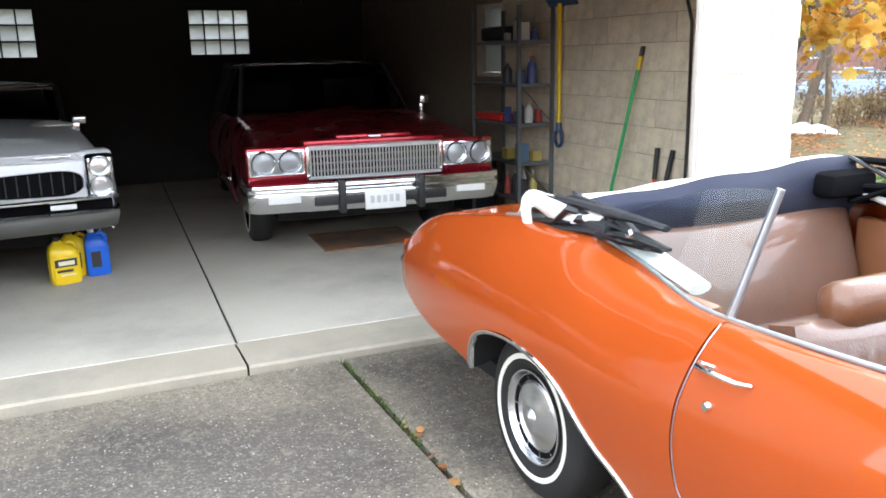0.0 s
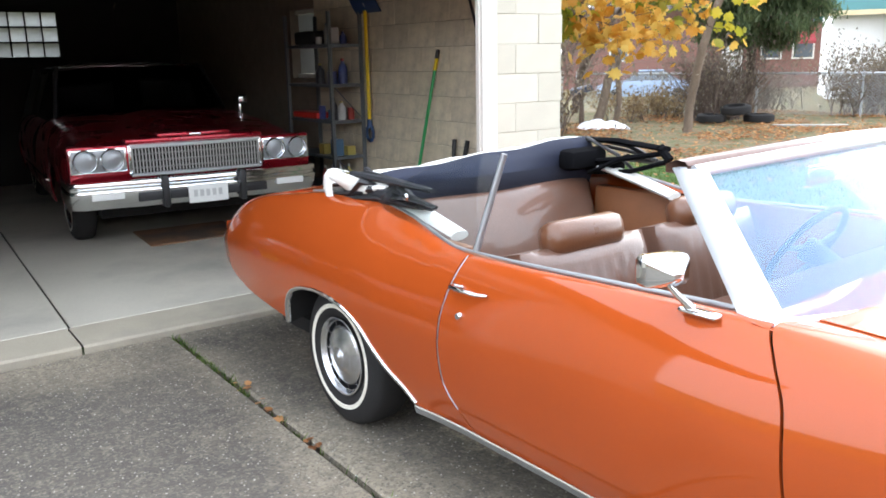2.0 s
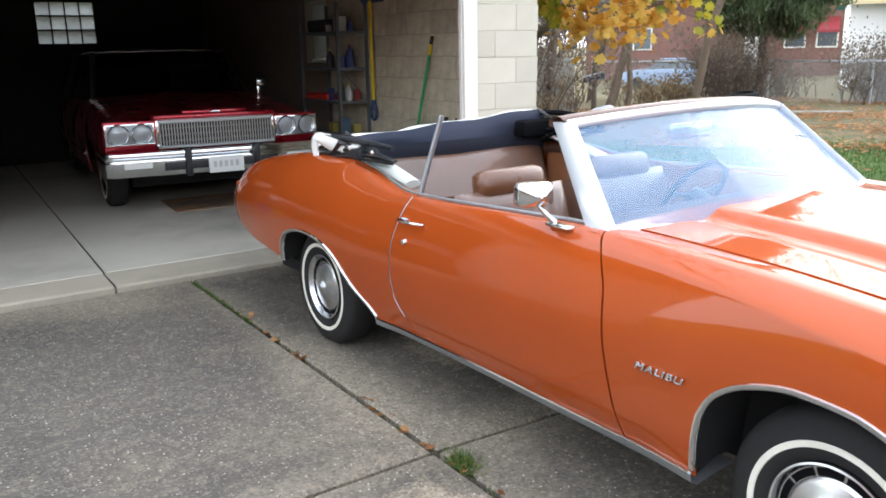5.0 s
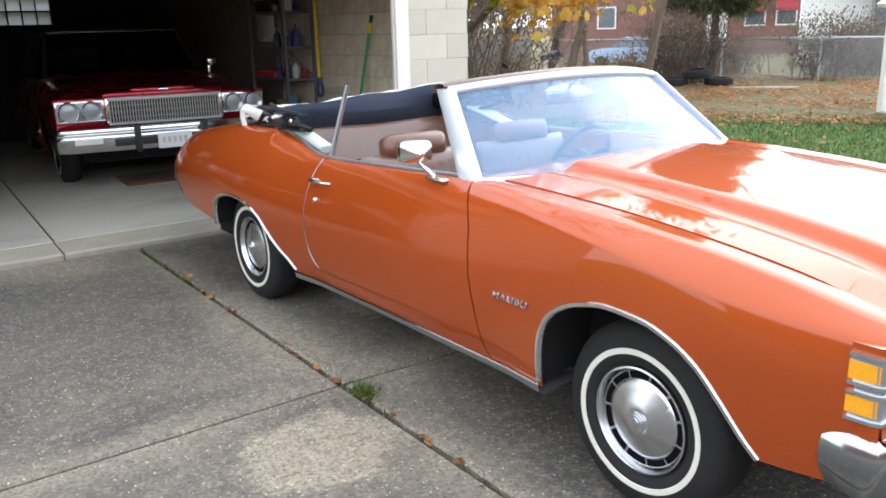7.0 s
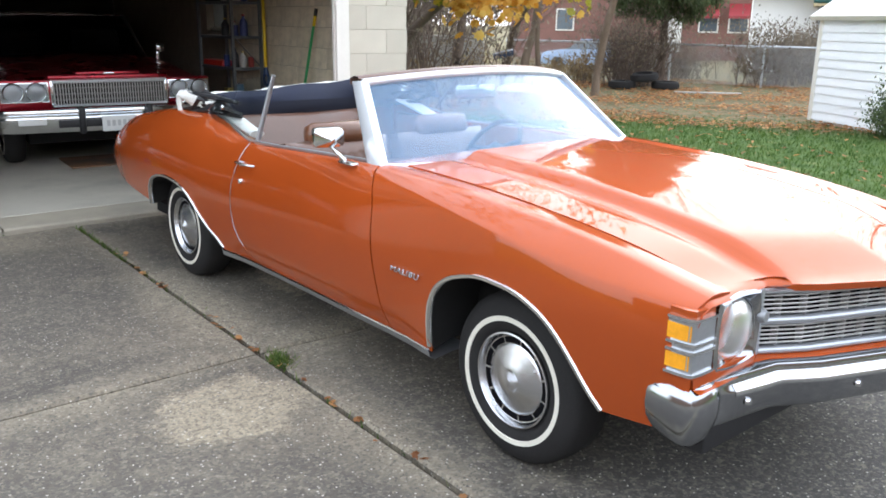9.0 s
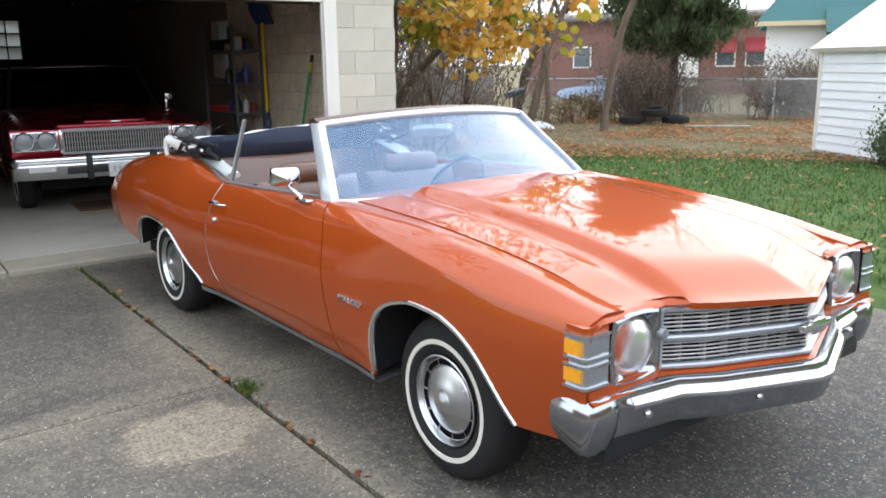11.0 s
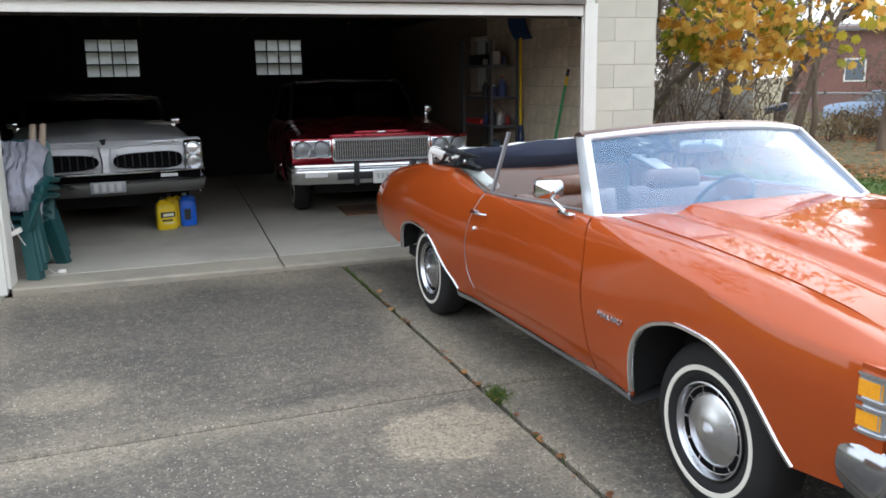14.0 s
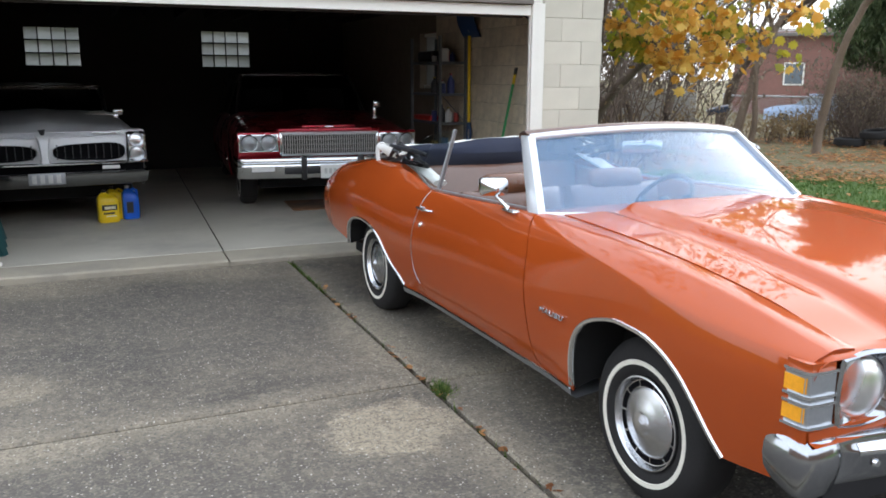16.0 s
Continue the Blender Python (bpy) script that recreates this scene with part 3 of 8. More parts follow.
W_TOP = curve([(-0.8, 0.80), (0, 0.81), (0.85, 0.815), (1.5, 0.83), (2.0, 0.825), (2.5, 0.76), (3.0, 0.735), (3.6, 0.735), (4.21, 0.68)])
Z_MID = curve([(-0.8, 0.665), (0, 0.665), (0.7, 0.625), (2.0, 0.605), (2.9, 0.665), (3.6, 0.645), (4.21, 0.60)])
Z_LOW = curve([(-0.8, 0.415), (-0.47, 0.385), (0.38, 0.315), (2.20, 0.32), (3.19, 0.425), (3.4, 0.44), (3.6, 0.455), (3.8, 0.48), (3.95, 0.515), (4.08, 0.56), (4.15, 0.59), (4.21, 0.63)])
# the crease along the wing's shoulder, which rises to the belt line at the door
Z_CREASE = curve([(-0.8, 0.775), (-0.67, 0.785), (-0.4, 0.797), (-0.14, 0.828), (0.09, 0.862), (0.36, 0.893), (0.6, 0.912), (0.85, 0.915), (1.4, 0.87), (2.0, 0.84), (2.7, 0.90), (3.5, 0.85), (3.95, 0.78), (4.21, 0.68)])
ARCH_F = curve([(-0.43, 0.375), (-0.385, 0.425), (-0.315, 0.517), (-0.24, 0.598), (-0.16, 0.648), (-0.06, 0.680), (0.07, 0.688), (0.20, 0.662), (0.295, 0.61), (0.35, 0.53), (0.372, 0.44), (0.385, 0.315)])
ARCH_R = curve([(2.20, 0.32), (2.26, 0.363), (2.36, 0.412), (2.45, 0.476), (2.54, 0.553), (2.64, 0.598), (2.74, 0.620), (2.85, 0.627), (2.95, 0.617), (3.04, 0.594), (3.11, 0.556), (3.155, 0.49), (3.18, 0.40)])
AF0, AF1, AR0, AR1 = -0.43, 0.385, 2.20, 3.18


def low(s):
    if AF0 < s < AF1:
        return ARCH_F(s)
    if AR0 < s < AR1:
        return ARCH_R(s)
    return Z_LOW(s)


def wide(s, z):
    """Half the body's width at station s and height z."""
    zm, zt, wm, wt = Z_MID(s), Z_TOP(s), W_MAX(s), W_TOP(s)
    if z >= zm:
        u = min(1, (z - zm) / max(0.01, zt - zm))
        soft = wt + (wm - wt) * (1 - u ** 1.95) ** 0.70
        zc = Z_CREASE(s)
        k = min(1, max(0, (0.95 - s) / 1.1))
        if z >= zc:
            sharp = (wm - 0.016) + (wt - wm + 0.016) * min(1, (z - zc) / max(0.01, zt - zc)) ** 1.5
        else:
            sharp = wm - 0.016 * ((z - zm) / max(0.01, zc - zm)) ** 2
        return mix(soft, sharp, k * k * (3 - 2 * k))
    u = min(1.2, (zm - z) / (zm - 0.28))
    tuck = 0.022 * min(1, max(0, (0.43 - z) / 0.12)) ** 1.3 * min(1, max(0, min(s - AF1, AR0 - s) / 0.2))
    return wm - 0.045 * u ** 1.8 - tuck


def flank(edge0, edge1, stations, sx, extra=(), rows=32):
    """A panel of the body's side between two edges s(z), seen from side sx; extra: more rows inward, functions of s."""
    cols = []
    for u in stations:
        col = []
        for k in range(rows):
            # one row of points always runs along the crease
            v = k / (rows - 11) if k < rows - 10 else 1 - (1 - (k - rows + 11) / 10) ** 1.3
            s = mix(edge0(0.6), edge1(0.6), u)
            for i in range(5):
                z = mix(low(s), Z_CREASE(s), v) if k < rows - 10 else mix(Z_CREASE(s), Z_TOP(s), v)
                if i < 4:
                    s = mix(edge0(z), edge1(z), u)
            col.append((sx * wide(s, z), s, z))
        s = col[-1][1]
        for f in extra:
            x, z = f(s)
            col.append((sx * x, s, z))
        cols.append(col)
    return cols if sx < 0 else cols[::-1]


def panel_mesh(cols, t=0.012):
    bm = bmesh.new()
    grid(bm, cols)
    bmesh.ops.recalc_face_normals(bm, faces=bm.faces)
    return bm


def thick(bm, t=0.012, centre=(0, 1.7, 0.35)):
    """Turns an open sheet outwards from centre and gives it a thickness t inwards."""
    bm.normal_update()
    c = Vector(centre)
    if sum(f.normal.dot(f.calc_center_median() - c) * f.calc_area() for f in bm.faces) < 0:
        bmesh.ops.reverse_faces(bm, faces=bm.faces)
        bm.normal_update()
    outer = list(bm.faces)
    rim = [(l.vert, l.link_loop_next.vert) for f in outer for l in f.loops if len(l.edge.link_faces) == 1]
    inner = {v: bm.verts.new(v.co - v.normal * t) for v in list(bm.verts)}
    for f in outer:
        bm.faces.new([inner[v] for v in reversed(f.verts)])
    for a, b in rim:
        bm.faces.new((b, a, inner[a], inner[b]))
    return bm


def stations_for(a, b, marks, n):
    """Even stations plus crowded ones near the ends of the wheel arches, as fractions of a to b."""
    out = set(span(0, 1, n))
    for m in marks:
        for d in (-0.05, -0.03, -0.018, -0.01, -0.004, 0.0, 0.004, 0.01, 0.018, 0.03, 0.05):
            u = (m + d - a) / (b - a)
            if 0 < u < 1:
                out.add(u)
    return sorted(out)


def wheel(parent, m, material_cap, name="wheel", whitewall=True, r=0.318, label=""):
    """A tyre on a slotted steel wheel with a brushed cap, its outer face towards -x."""
    k = r / 0.318
    bm = lathe(bmesh.new(), [(0.09, 0.17 * k), (0.10, 0.25 * k), (0.085, 0.295 * k), (0.06, 0.314 * k), (0.0, r), (-0.06, 0.314 * k), (-0.080, 0.302 * k), (-0.092, 0.284 * k),
                             (-0.101, 0.255 * k), (-0.1035, 0.238 * k), (-0.102, 0.215 * k), (-0.096, 0.196 * k), (-0.085, 0.180 * k), (-0.06, 0.168 * k)], 64)
    tyre = part("tyre", bm, RUBBER, None, "black whitewall tyre" if whitewall else "black tyre", smooth=40)
    tyre.name = name
    tyre.parent = parent
    tyre.matrix_local = m
    if whitewall:
        part("whitewall", lathe(bmesh.new(), [(-0.100, 0.238 * k), (-0.1055, 0.236 * k), (-0.1055, 0.219 * k), (-0.100, 0.216 * k)], 64), WHITEWALL, tyre, "narrow white sidewall band", 40)
    bm = lathe(bmesh.new(), [(-0.06, 0.170 * k), (-0.088, 0.178 * k), (-0.096, 0.176 * k), (-0.098, 0.170 * k), (-0.092, 0.166 * k), (-0.080, 0.162 * k), (-0.074, 0.159 * k), (-0.073, 0.157 * k),
                             (-0.073, 0.131 * k), (-0.078, 0.126 * k), (-0.081, 0.118 * k), (-0.087, 0.095 * k), (-0.095, 0.070 * k), (-0.103, 0.048 * k), (-0.104, 0.042 * k), (-0.1075, 0.040 * k), (-0.108, 0.034 * k),
                             (-0.1105, 0.032 * k), (-0.111, 0.026 * k), (-0.1135, 0.024 * k), (-0.114, 0.016 * k), (-0.1165, 0.014 * k), (-0.117, 0.006 * k), (-0.117, 0)], 72)
    part("rim", bm, material_cap, tyre, "bright steel wheel with slots", 35)
    for i in range(11):
        a0 = 2 * math.pi * i / 11
        rows = []
        for q in span(a0 + 0.035, a0 + 2 * math.pi / 11 - 0.035, 7):
            c, w = math.cos(q), math.sin(q)
            rows.append([(x, rr * k * c, rr * k * w) for x, rr in ((-0.070, 0.1335), (-0.0755, 0.1335), (-0.0755, 0.154), (-0.070, 0.154))])
        b = bmesh.new()
        vs = grid(b, rows)
        b.faces.new(vs[0])
        b.faces.new(vs[-1][::-1])
        bmesh.ops.recalc_face_normals(b, faces=b.faces)
        part("slot", b, VOID, tyre)
    return tyre


malibu = thing("convertible_car", Matrix.Translation((2.68, -0.197, 0.0)) @ Matrix.Rotation(radians(1.23), 4, "Z"),
               "burnt orange two-door convertible with its top folded down on the driveway", "car")


def malibu_part(name, bm, material, label="", smooth=30, parent=None):
    return part(name, bm, material, parent or malibu, label, smooth)


HOOD_X = 0.70
DOOR_F = curve([(0.3, 0.665), (0.44, 0.69), (0.65, 0.73), (0.80, 0.755), (0.90, 0.81), (0.96, 0.85), (1.0, 0.86)])
DOOR_R = curve([(0.3, 1.87), (0.36, 1.905), (0.41, 1.945), (0.49, 2.0), (0.63, 2.018), (0.70, 2.016), (0.80, 2.0), (0.93, 1.98), (1.0, 1.98)])
GAP = 0.0045

for sx in (-1, 1):
    side_label = "orange front wing with a chrome-lipped wheel arch"
    f0, f1 = (lambda z: -0.715 + 0.05 * max(0, 0.62 - z)), (lambda z: DOOR_F(z) - GAP)
    st = stations_for(-0.72, 0.72, (AF0, AF1), 44)
    inward = [lambda s: (W_TOP(s) - 0.02, Z_TOP(s) + 0.004), lambda s: (W_TOP(s) - 0.05, Z_TOP(s) + 0.004), lambda s: (HOOD_X + 0.003, Z_TOP(s) - 0.002), lambda s: (HOOD_X + 0.003, Z_TOP(s) - 0.03)]
    fender = malibu_part("front_wing", thick(panel_mesh(flank(f0, f1, st, sx, inward))), ORANGE, side_label)
    inward = [lambda s: (W_TOP(s) - 0.025, Z_TOP(s) + 0.002), lambda s: (W_TOP(s) - 0.06, Z_TOP(s) - 0.01)]
    door = malibu_part("door", thick(panel_mesh(flank(lambda z: DOOR_F(z) + GAP, lambda z: DOOR_R(z) - GAP, span(0, 1, 26), sx, inward))), ORANGE, "closed orange door with chrome handle")
    inward = [lambda s: (W_TOP(s) - 0.025, Z_TOP(s) + 0.003), lambda s: (W_TOP(s) - 0.05, Z_TOP(s) + 0.003), lambda s: (W_TOP(s) - 0.055, Z_TOP(s) - 0.015)]
    st = stations_for(2.0, 4.15, (AR0, AR1), 60)
    quarter = malibu_part("rear_wing", thick(panel_mesh(flank(lambda z: DOOR_R(z) + GAP, lambda z: 4.16 + 0 * z, st, sx, inward))), ORANGE, "orange rear wing with a swelling hip")
    # chrome lips round the wheel openings
    for arch, a, b, par in ((ARCH_F, AF0 + 0.002, AF1 - 0.002, fender), (ARCH_R, AR0 + 0.002, AR1 - 0.002, quarter)):
        ss = [a + (b - a) * (1 - math.cos(math.pi * i / 40)) / 2 for i in range(41)]
        rows = []
        for s in ss:
            z = arch(s)
            d = Vector((0, arch(min(b, s + 0.004)) - arch(max(a, s - 0.004))))
            ds = min(b, s + 0.004) - max(a, s - 0.004)
            nrm = Vector((-(d.y), ds)).normalized()
            w = wide(s, z)
            rows.append([(sx * (w + 0.001), s + nrm.x * 0.016, z + nrm.y * 0.016), (sx * (w + 0.008), s + nrm.x * 0.013, z + nrm.y * 0.013),
                         (sx * (w + 0.009), s + nrm.x * 0.004, z + nrm.y * 0.004), (sx * (w + 0.002), s - nrm.x * 0.004, z - nrm.y * 0.004), (sx * (w - 0.012), s - nrm.x * 0.004, z - nrm.y * 0.004)])
        bm = bmesh.new()
        grid(bm, rows)
        bmesh.ops.recalc_face_normals(bm, faces=bm.faces)
        malibu_part("arch_trim", bm, CHROME, "chrome wheel opening moulding", 50, par)
    # wheel houses
    for c, a, b, arch in ((-0.04, AF0, AF1, ARCH_F), (2.86, AR0, AR1, ARCH_R)):
        ss = [a + (b - a) * (1 - math.cos(math.pi * i / 20)) / 2 for i in range(21)]
        rows = [[(sx * (wide(s, arch(s)) - 0.012), s, arch(s) + 0.002), (sx * 0.80, s, arch(s) + 0.03), (sx * 0.55, s, arch(s) + 0.03), (sx * 0.55, s, 0.2)] for s in ss]
        bm = bmesh.new()
        grid(bm, rows)
        malibu_part("wheel_house", bm, UNDER, "black inner wheel arch", 40)
    # rocker moulding
    rows = [[(sx * (wide(s, 0.325) + 0.003), s, 0.325), (sx * (wide(s, 0.32) + 0.009), s, 0.318), (sx * (wide(s, 0.3) + 0.006), s, 0.290), (sx * (wide(s, 0.3) - 0.02), s, 0.274), (sx * 0.80, s, 0.285), (sx * 0.7, s, 0.29)] for s in span(0.39, 2.20, 14)]
    bm = bmesh.new()
    grid(bm, rows)
    rocker = malibu_part("rocker_moulding", bm, GREY_TRIM, "bright metal sill moulding", 40)
    malibu_part("sill_bead", tube(bmesh.new(), [(sx * (wide(s, 0.32) + 0.007), s, 0.320) for s in span(0.40, 2.19, 14)], 0.0055, 6), CHROME, "thin chrome bead", 50, rocker)
    # door handle, lock
    w = wide(1.90, 0.825)
    bm = tube(bmesh.new(), [(sx * (w + 0.006), 1.962, 0.834), (sx * (w + 0.026), 1.950, 0.836), (sx * (w + 0.030), 1.89, 0.836), (sx * (w + 0.026), 1.82, 0.836), (sx * (w + 0.004), 1.792, 0.834)],
              [0.010, 0.011, 0.009, 0.008, 0.006], 10, flat=0.8)
    pts = [(sx * (wide(DOOR_R(z) - 0.008, z) + 0.003), DOOR_R(z) - 0.008, z) for z in span(0.40, 0.925, 14)]
    malibu_part("edge_guard", tube(bmesh.new(), pts, 0.0018, 6), SATIN_BAR, "thin bright door edge guard", 60, door)
    malibu_part("door_handle", bm, CHROME, "chrome door handle", 60, door)
    malibu_part("handle_escutcheon", boxed(sx * (w - 0.006), 1.915, 0.812, sx * (w + 0.004), 1.968, 0.842, bevel=0.003), CHROME, "", 40, door)
    malibu_part("door_lock", lathe(bmesh.new(), [(-0.012, 0), (-0.012, 0.010), (-0.004, 0.014), (0.004, 0.014)], 18, Matrix.Translation((sx * (wide(1.9, 0.745) + 0.002), 1.905, 0.745)) @ Matrix.Rotation(0 if sx < 0 else math.pi, 4, "Z")), CHROME, "round chrome key lock", 40, door)
    # belt moulding along the door and the wing
    bm = tube(bmesh.new(), [(sx * (W_TOP(s) - 0.045), s, Z_TOP(s) + 0.004) for s in span(0.98, 3.3, 36)], 0.008, 8)
    malibu_part("belt_moulding", bm, GREY_TRIM, "bright belt moulding", 60)
    # A pillar
    rows = []
    for i, u in enumerate(span(0, 1, 12)):
        x, s, z = mix(0.80, 0.655, u), mix(0.86, 1.215, u), mix(0.945, 1.275, u)
        wd = mix(0.085, 0.06, u)
        rows.append([(sx * (x - 0.02), s - 0.035, z + 0.006), (sx * (x + 0.008), s - 0.02, z + 0.004), (sx * (x + 0.014), s + wd * 0.5, z), (sx * (x + 0.004), s + wd, z), (sx * (x - 0.03), s + wd, z), (sx * (x - 0.035), s, z)])
    bm = bmesh.new()
    grid(bm, rows, close=True)
    malibu_part("windscreen_pillar", bm, surface("satin_trim", (0.74, 0.77, 0.80), 0.3, 0.55, 0.02, 10, 90, rvary=0.02) if sx < 0 else bpy.data.materials["satin_trim"], "bright metal windscreen pillar", 40)
    # wheels
    for s in (0.0, 2.845):
        m = Matrix.Translation((sx * 0.755, s, 0.316)) @ (Matrix.Rotation(0 if sx < 0 else math.pi, 4, "Z"))
        wheel(malibu, m, BRUSHED)

# door mirror on the kerb side
rows = []
for x, k in ((0.028, 0.92), (0.030, 0.97), (0.022, 1.0), (0.0, 0.99), (-0.012, 0.93), (-0.052, 0.30), (-0.058, 0.20), (-0.060, 0.02)):
    ring = []
    for i in range(40):
        a = 2 * math.pi * i / 40
        q = (abs(math.cos(a)) ** 6 + abs(math.sin(a)) ** 6) ** (-1 / 6)
        ring.append((x, 0.069 * k * q * math.cos(a), 0.043 * k * q * math.sin(a) - 0.006 * (1 - k)))
    rows.append(ring + [ring[0]])
bm = bmesh.new()
grid(bm, rows)
bmesh.ops.remove_doubles(bm, verts=bm.verts, dist=1e-5)
bm.faces.new([v for v in bm.verts if v.co.x > 0.0279 and v.co.x < 0.0281])
bmesh.ops.recalc_face_normals(bm, faces=bm.faces)
bmesh.ops.transform(bm, matrix=Matrix.Translation((-0.895, 1.105, 1.055)) @ Matrix.Rotation(radians(72), 4, "Z"), verts=bm.verts)
mirror = malibu_part("door_mirror", bm, CHROME, "chrome faceted door mirror on a stalk", 25)
malibu_part("mirror_stalk", tube(bmesh.new(), [(-0.890, 1.10, 1.020), (-0.868, 1.085, 0.990), (-0.840, 1.06, 0.955)], [0.011, 0.013, 0.018], 10, flat=0.7), CHROME, "", 50, mirror)
malibu_part("mirror_foot", boxed(-0.862, 0.975, 0.942, -0.825, 1.09, 0.957, bevel=0.007), CHROME, "", 50, mirror)

# ---- bonnet, scuttle and nose ----
def nose(x):
    """How far forward the grille stands at x."""
    x = abs(x)
    return mix(-0.935, -0.79, x / 0.37) if x < 0.37 else mix(-0.79, -0.705, min(1, (x - 0.37) / 0.145))


def lip(x):
    """The front edge of the bonnet: over the grille, then stepping back across the headlamp panel."""
    x = abs(x)
    if x < 0.40:
        return nose(x) - 0.022
    if x < 0.50:
        u = (x - 0.40) / 0.10
        return mix(nose(0.40) - 0.022, -0.705, u * u * (3 - 2 * u))
    return mix(-0.705, -0.655, (x - 0.50) / 0.20)


def bonnet_z(x, s):
    a = abs(x)
    edge = mix(0.44, 0.475, min(1, max(0, (0.85 - s) / 1.5)))
    k = min(1, max(0, (edge - a) / 0.07))
    k = k * k * (3 - 2 * k)
    front = min(1, max(0, (s - lip(x)) / 0.30))
    front = front * front * (3 - 2 * front)
    groove = -0.006 * math.exp(-((a - edge - 0.03) / 0.03) ** 2)
    return Z_TOP(s) + 0.002 + 0.022 * (1 - (a / 0.7) ** 2) * front + 0.03 * k * mix(0.25, 1, front) + groove * front - 0.016 * (1 - front) ** 2


xs = sorted(set(span(-HOOD_X, HOOD_X, 61) + [q * e for q in (-1, 1) for e in (0.44, 0.46, 0.49, 0.52, 0.55)]))
rows = []
for i in range(50):
    u = i / 49
    rows.append([(x, mix(0.80 - 0.10 * (1 - (x / 0.7) ** 2), lip(x), u), bonnet_z(x, mix(0.80 - 0.10 * (1 - (x / 0.7) ** 2), lip(x), u))) for x in xs])
rows.append([(p[0], p[1] + 0.004, p[2] - 0.022) for p in rows[-1]])
bm = bmesh.new()
grid(bm, rows)
bmesh.ops.recalc_face_normals(bm, faces=bm.faces)
malibu_part("bonnet", thick(bm, 0.01), ORANGE, "long orange bonnet with a raised centre", 40)
# scuttle under the windscreen
rows = [[(x, mix(0.815 - 0.10 * (1 - (x / 0.7) ** 2) if abs(x) < 0.7 else 0.815, 0.90, u), Z_TOP(0.85) + 0.012 * (1 - (x / 0.8) ** 2) - 0.012 + 0.01 * u) for x in span(-0.83, 0.83, 21)] for u in span(-0.15, 1, 6)]
bm = bmesh.new()
grid(bm, rows)
malibu_part("scuttle", bm, ORANGE, "", 40)
malibu_part("engine_bay", boxed(-0.68, -0.68, 0.3, 0.68, 0.78, 0.74), UNDER, "black underside")
malibu_part("floor_pan", boxed(-0.70, 0.7, 0.24, 0.70, 3.7, 0.31), UNDER, "black floor pan")
# nose panel round the lamps
for sx in (-1, 1):
    def crest(x):
        """Height of the wing's front end at x."""
        zz = Z_TOP(-0.715) + 0.002
        while zz > 0.60 and wide(-0.715, zz) < x:
            zz -= 0.004
        return zz
    px = span(0.44, 0.872, 25)
    front = lambda x: nose(x) - 0.012 if x < 0.53 else mix(-0.722, -0.728, (x - 0.53) / 0.34)
    deck = lambda x: min(crest(x), bonnet_z(min(x, 0.69), -0.66) + 0.004)
    rows = []
    # a small deck ahead of the bonnet's seam, then the brow, the recess of the lamps and the sill
    for u in (0.0, 0.5, 1.0):
        rows.append([(sx * x, mix(lip(x) - 0.005 if x < 0.70 else -0.716, front(x) + 0.022, u), deck(x) - 0.004 * u) for x in px])
    for z, d in ((None, 0.004), (0.788, -0.004), (0.780, 0.004)):
        rows.append([(sx * x, front(x) + d, deck(x) - 0.012 if z is None else min(z, deck(x) - 0.014)) for x in px])
    bm = bmesh.new()
    grid(bm, rows)
    bmesh.ops.recalc_face_normals(bm, faces=bm.faces)
    malibu_part("brow_panel", bm, ORANGE, "orange brow over the headlamp", 35)
    px = span(0.528, 0.872, 18)
    rows = [[(sx * x, front(x) + d, min(z, deck(x) - 0.02)) for x in px] for z, d in ((0.781, 0.004), (0.768, 0.03), (0.59, 0.03), (0.585, -0.002), (0.556, -0.006), (0.550, -0.030))]
    bm = bmesh.new()
    grid(bm, rows)
    bmesh.ops.recalc_face_normals(bm, faces=bm.faces)
    malibu_part("nose_panel", bm, ORANGE, "orange panel round the headlamp", 35)
    # headlamp
    hx, hz, hs = sx * 0.654, 0.680, -0.712
    bm = bmesh.new()
    ring = []
    for i in range(48):
        a = 2 * math.pi * i / 48
        c, q = math.cos(a), math.sin(a)
        sq = 1 / max(abs(c), abs(q)) ** 0.72
        ring.append((c, q, sq))
    rows = [[(hx + c * r * (sq if k else 1), hs + d, hz + q * r * (sq if k else 1)) for c, q, sq in ring] for r, d, k in ((0.118, 0.04, 1), (0.118, -0.012, 1), (0.108, -0.020, 1), (0.104, -0.014, 1), (0.099, -0.004, 0), (0.095, 0.012, 0))]
    grid(bm, rows, close=True)
    bmesh.ops.recalc_face_normals(bm, faces=bm.faces)
    bez = malibu_part("headlamp", bm, AGED_CHROME, "round headlamp in a squared chrome bezel", 40)
    bm = lathe(bmesh.new(), [(-0.030, 0), (-0.028, 0.035), (-0.020, 0.068), (-0.006, 0.090), (0.012, 0.098)], 36, Matrix.Translation((hx, hs, hz)) @ Matrix.Rotation(math.pi / 2, 4, "Z"))
    malibu_part("lens", bm, RIBBED, "clear ribbed lens", 60, bez).visible_shadow = False
    bm = lathe(bmesh.new(), [(0.050, 0.012), (0.046, 0.03), (0.034, 0.058), (0.018, 0.082), (0.006, 0.096)], 36, Matrix.Translation((hx, hs, hz)) @ Matrix.Rotation(math.pi / 2, 4, "Z"))
    malibu_part("reflector", bm, LAMP_GLASS, "bright reflector bowl", 60, bez)
    malibu_part("bulb_shield", lathe(bmesh.new(), [(0.012, 0), (0.014, 0.012), (0.05, 0.014)], 14, Matrix.Translation((hx, hs, hz)) @ Matrix.Rotation(math.pi / 2, 4, "Z")), CHROME, "", 40, bez)
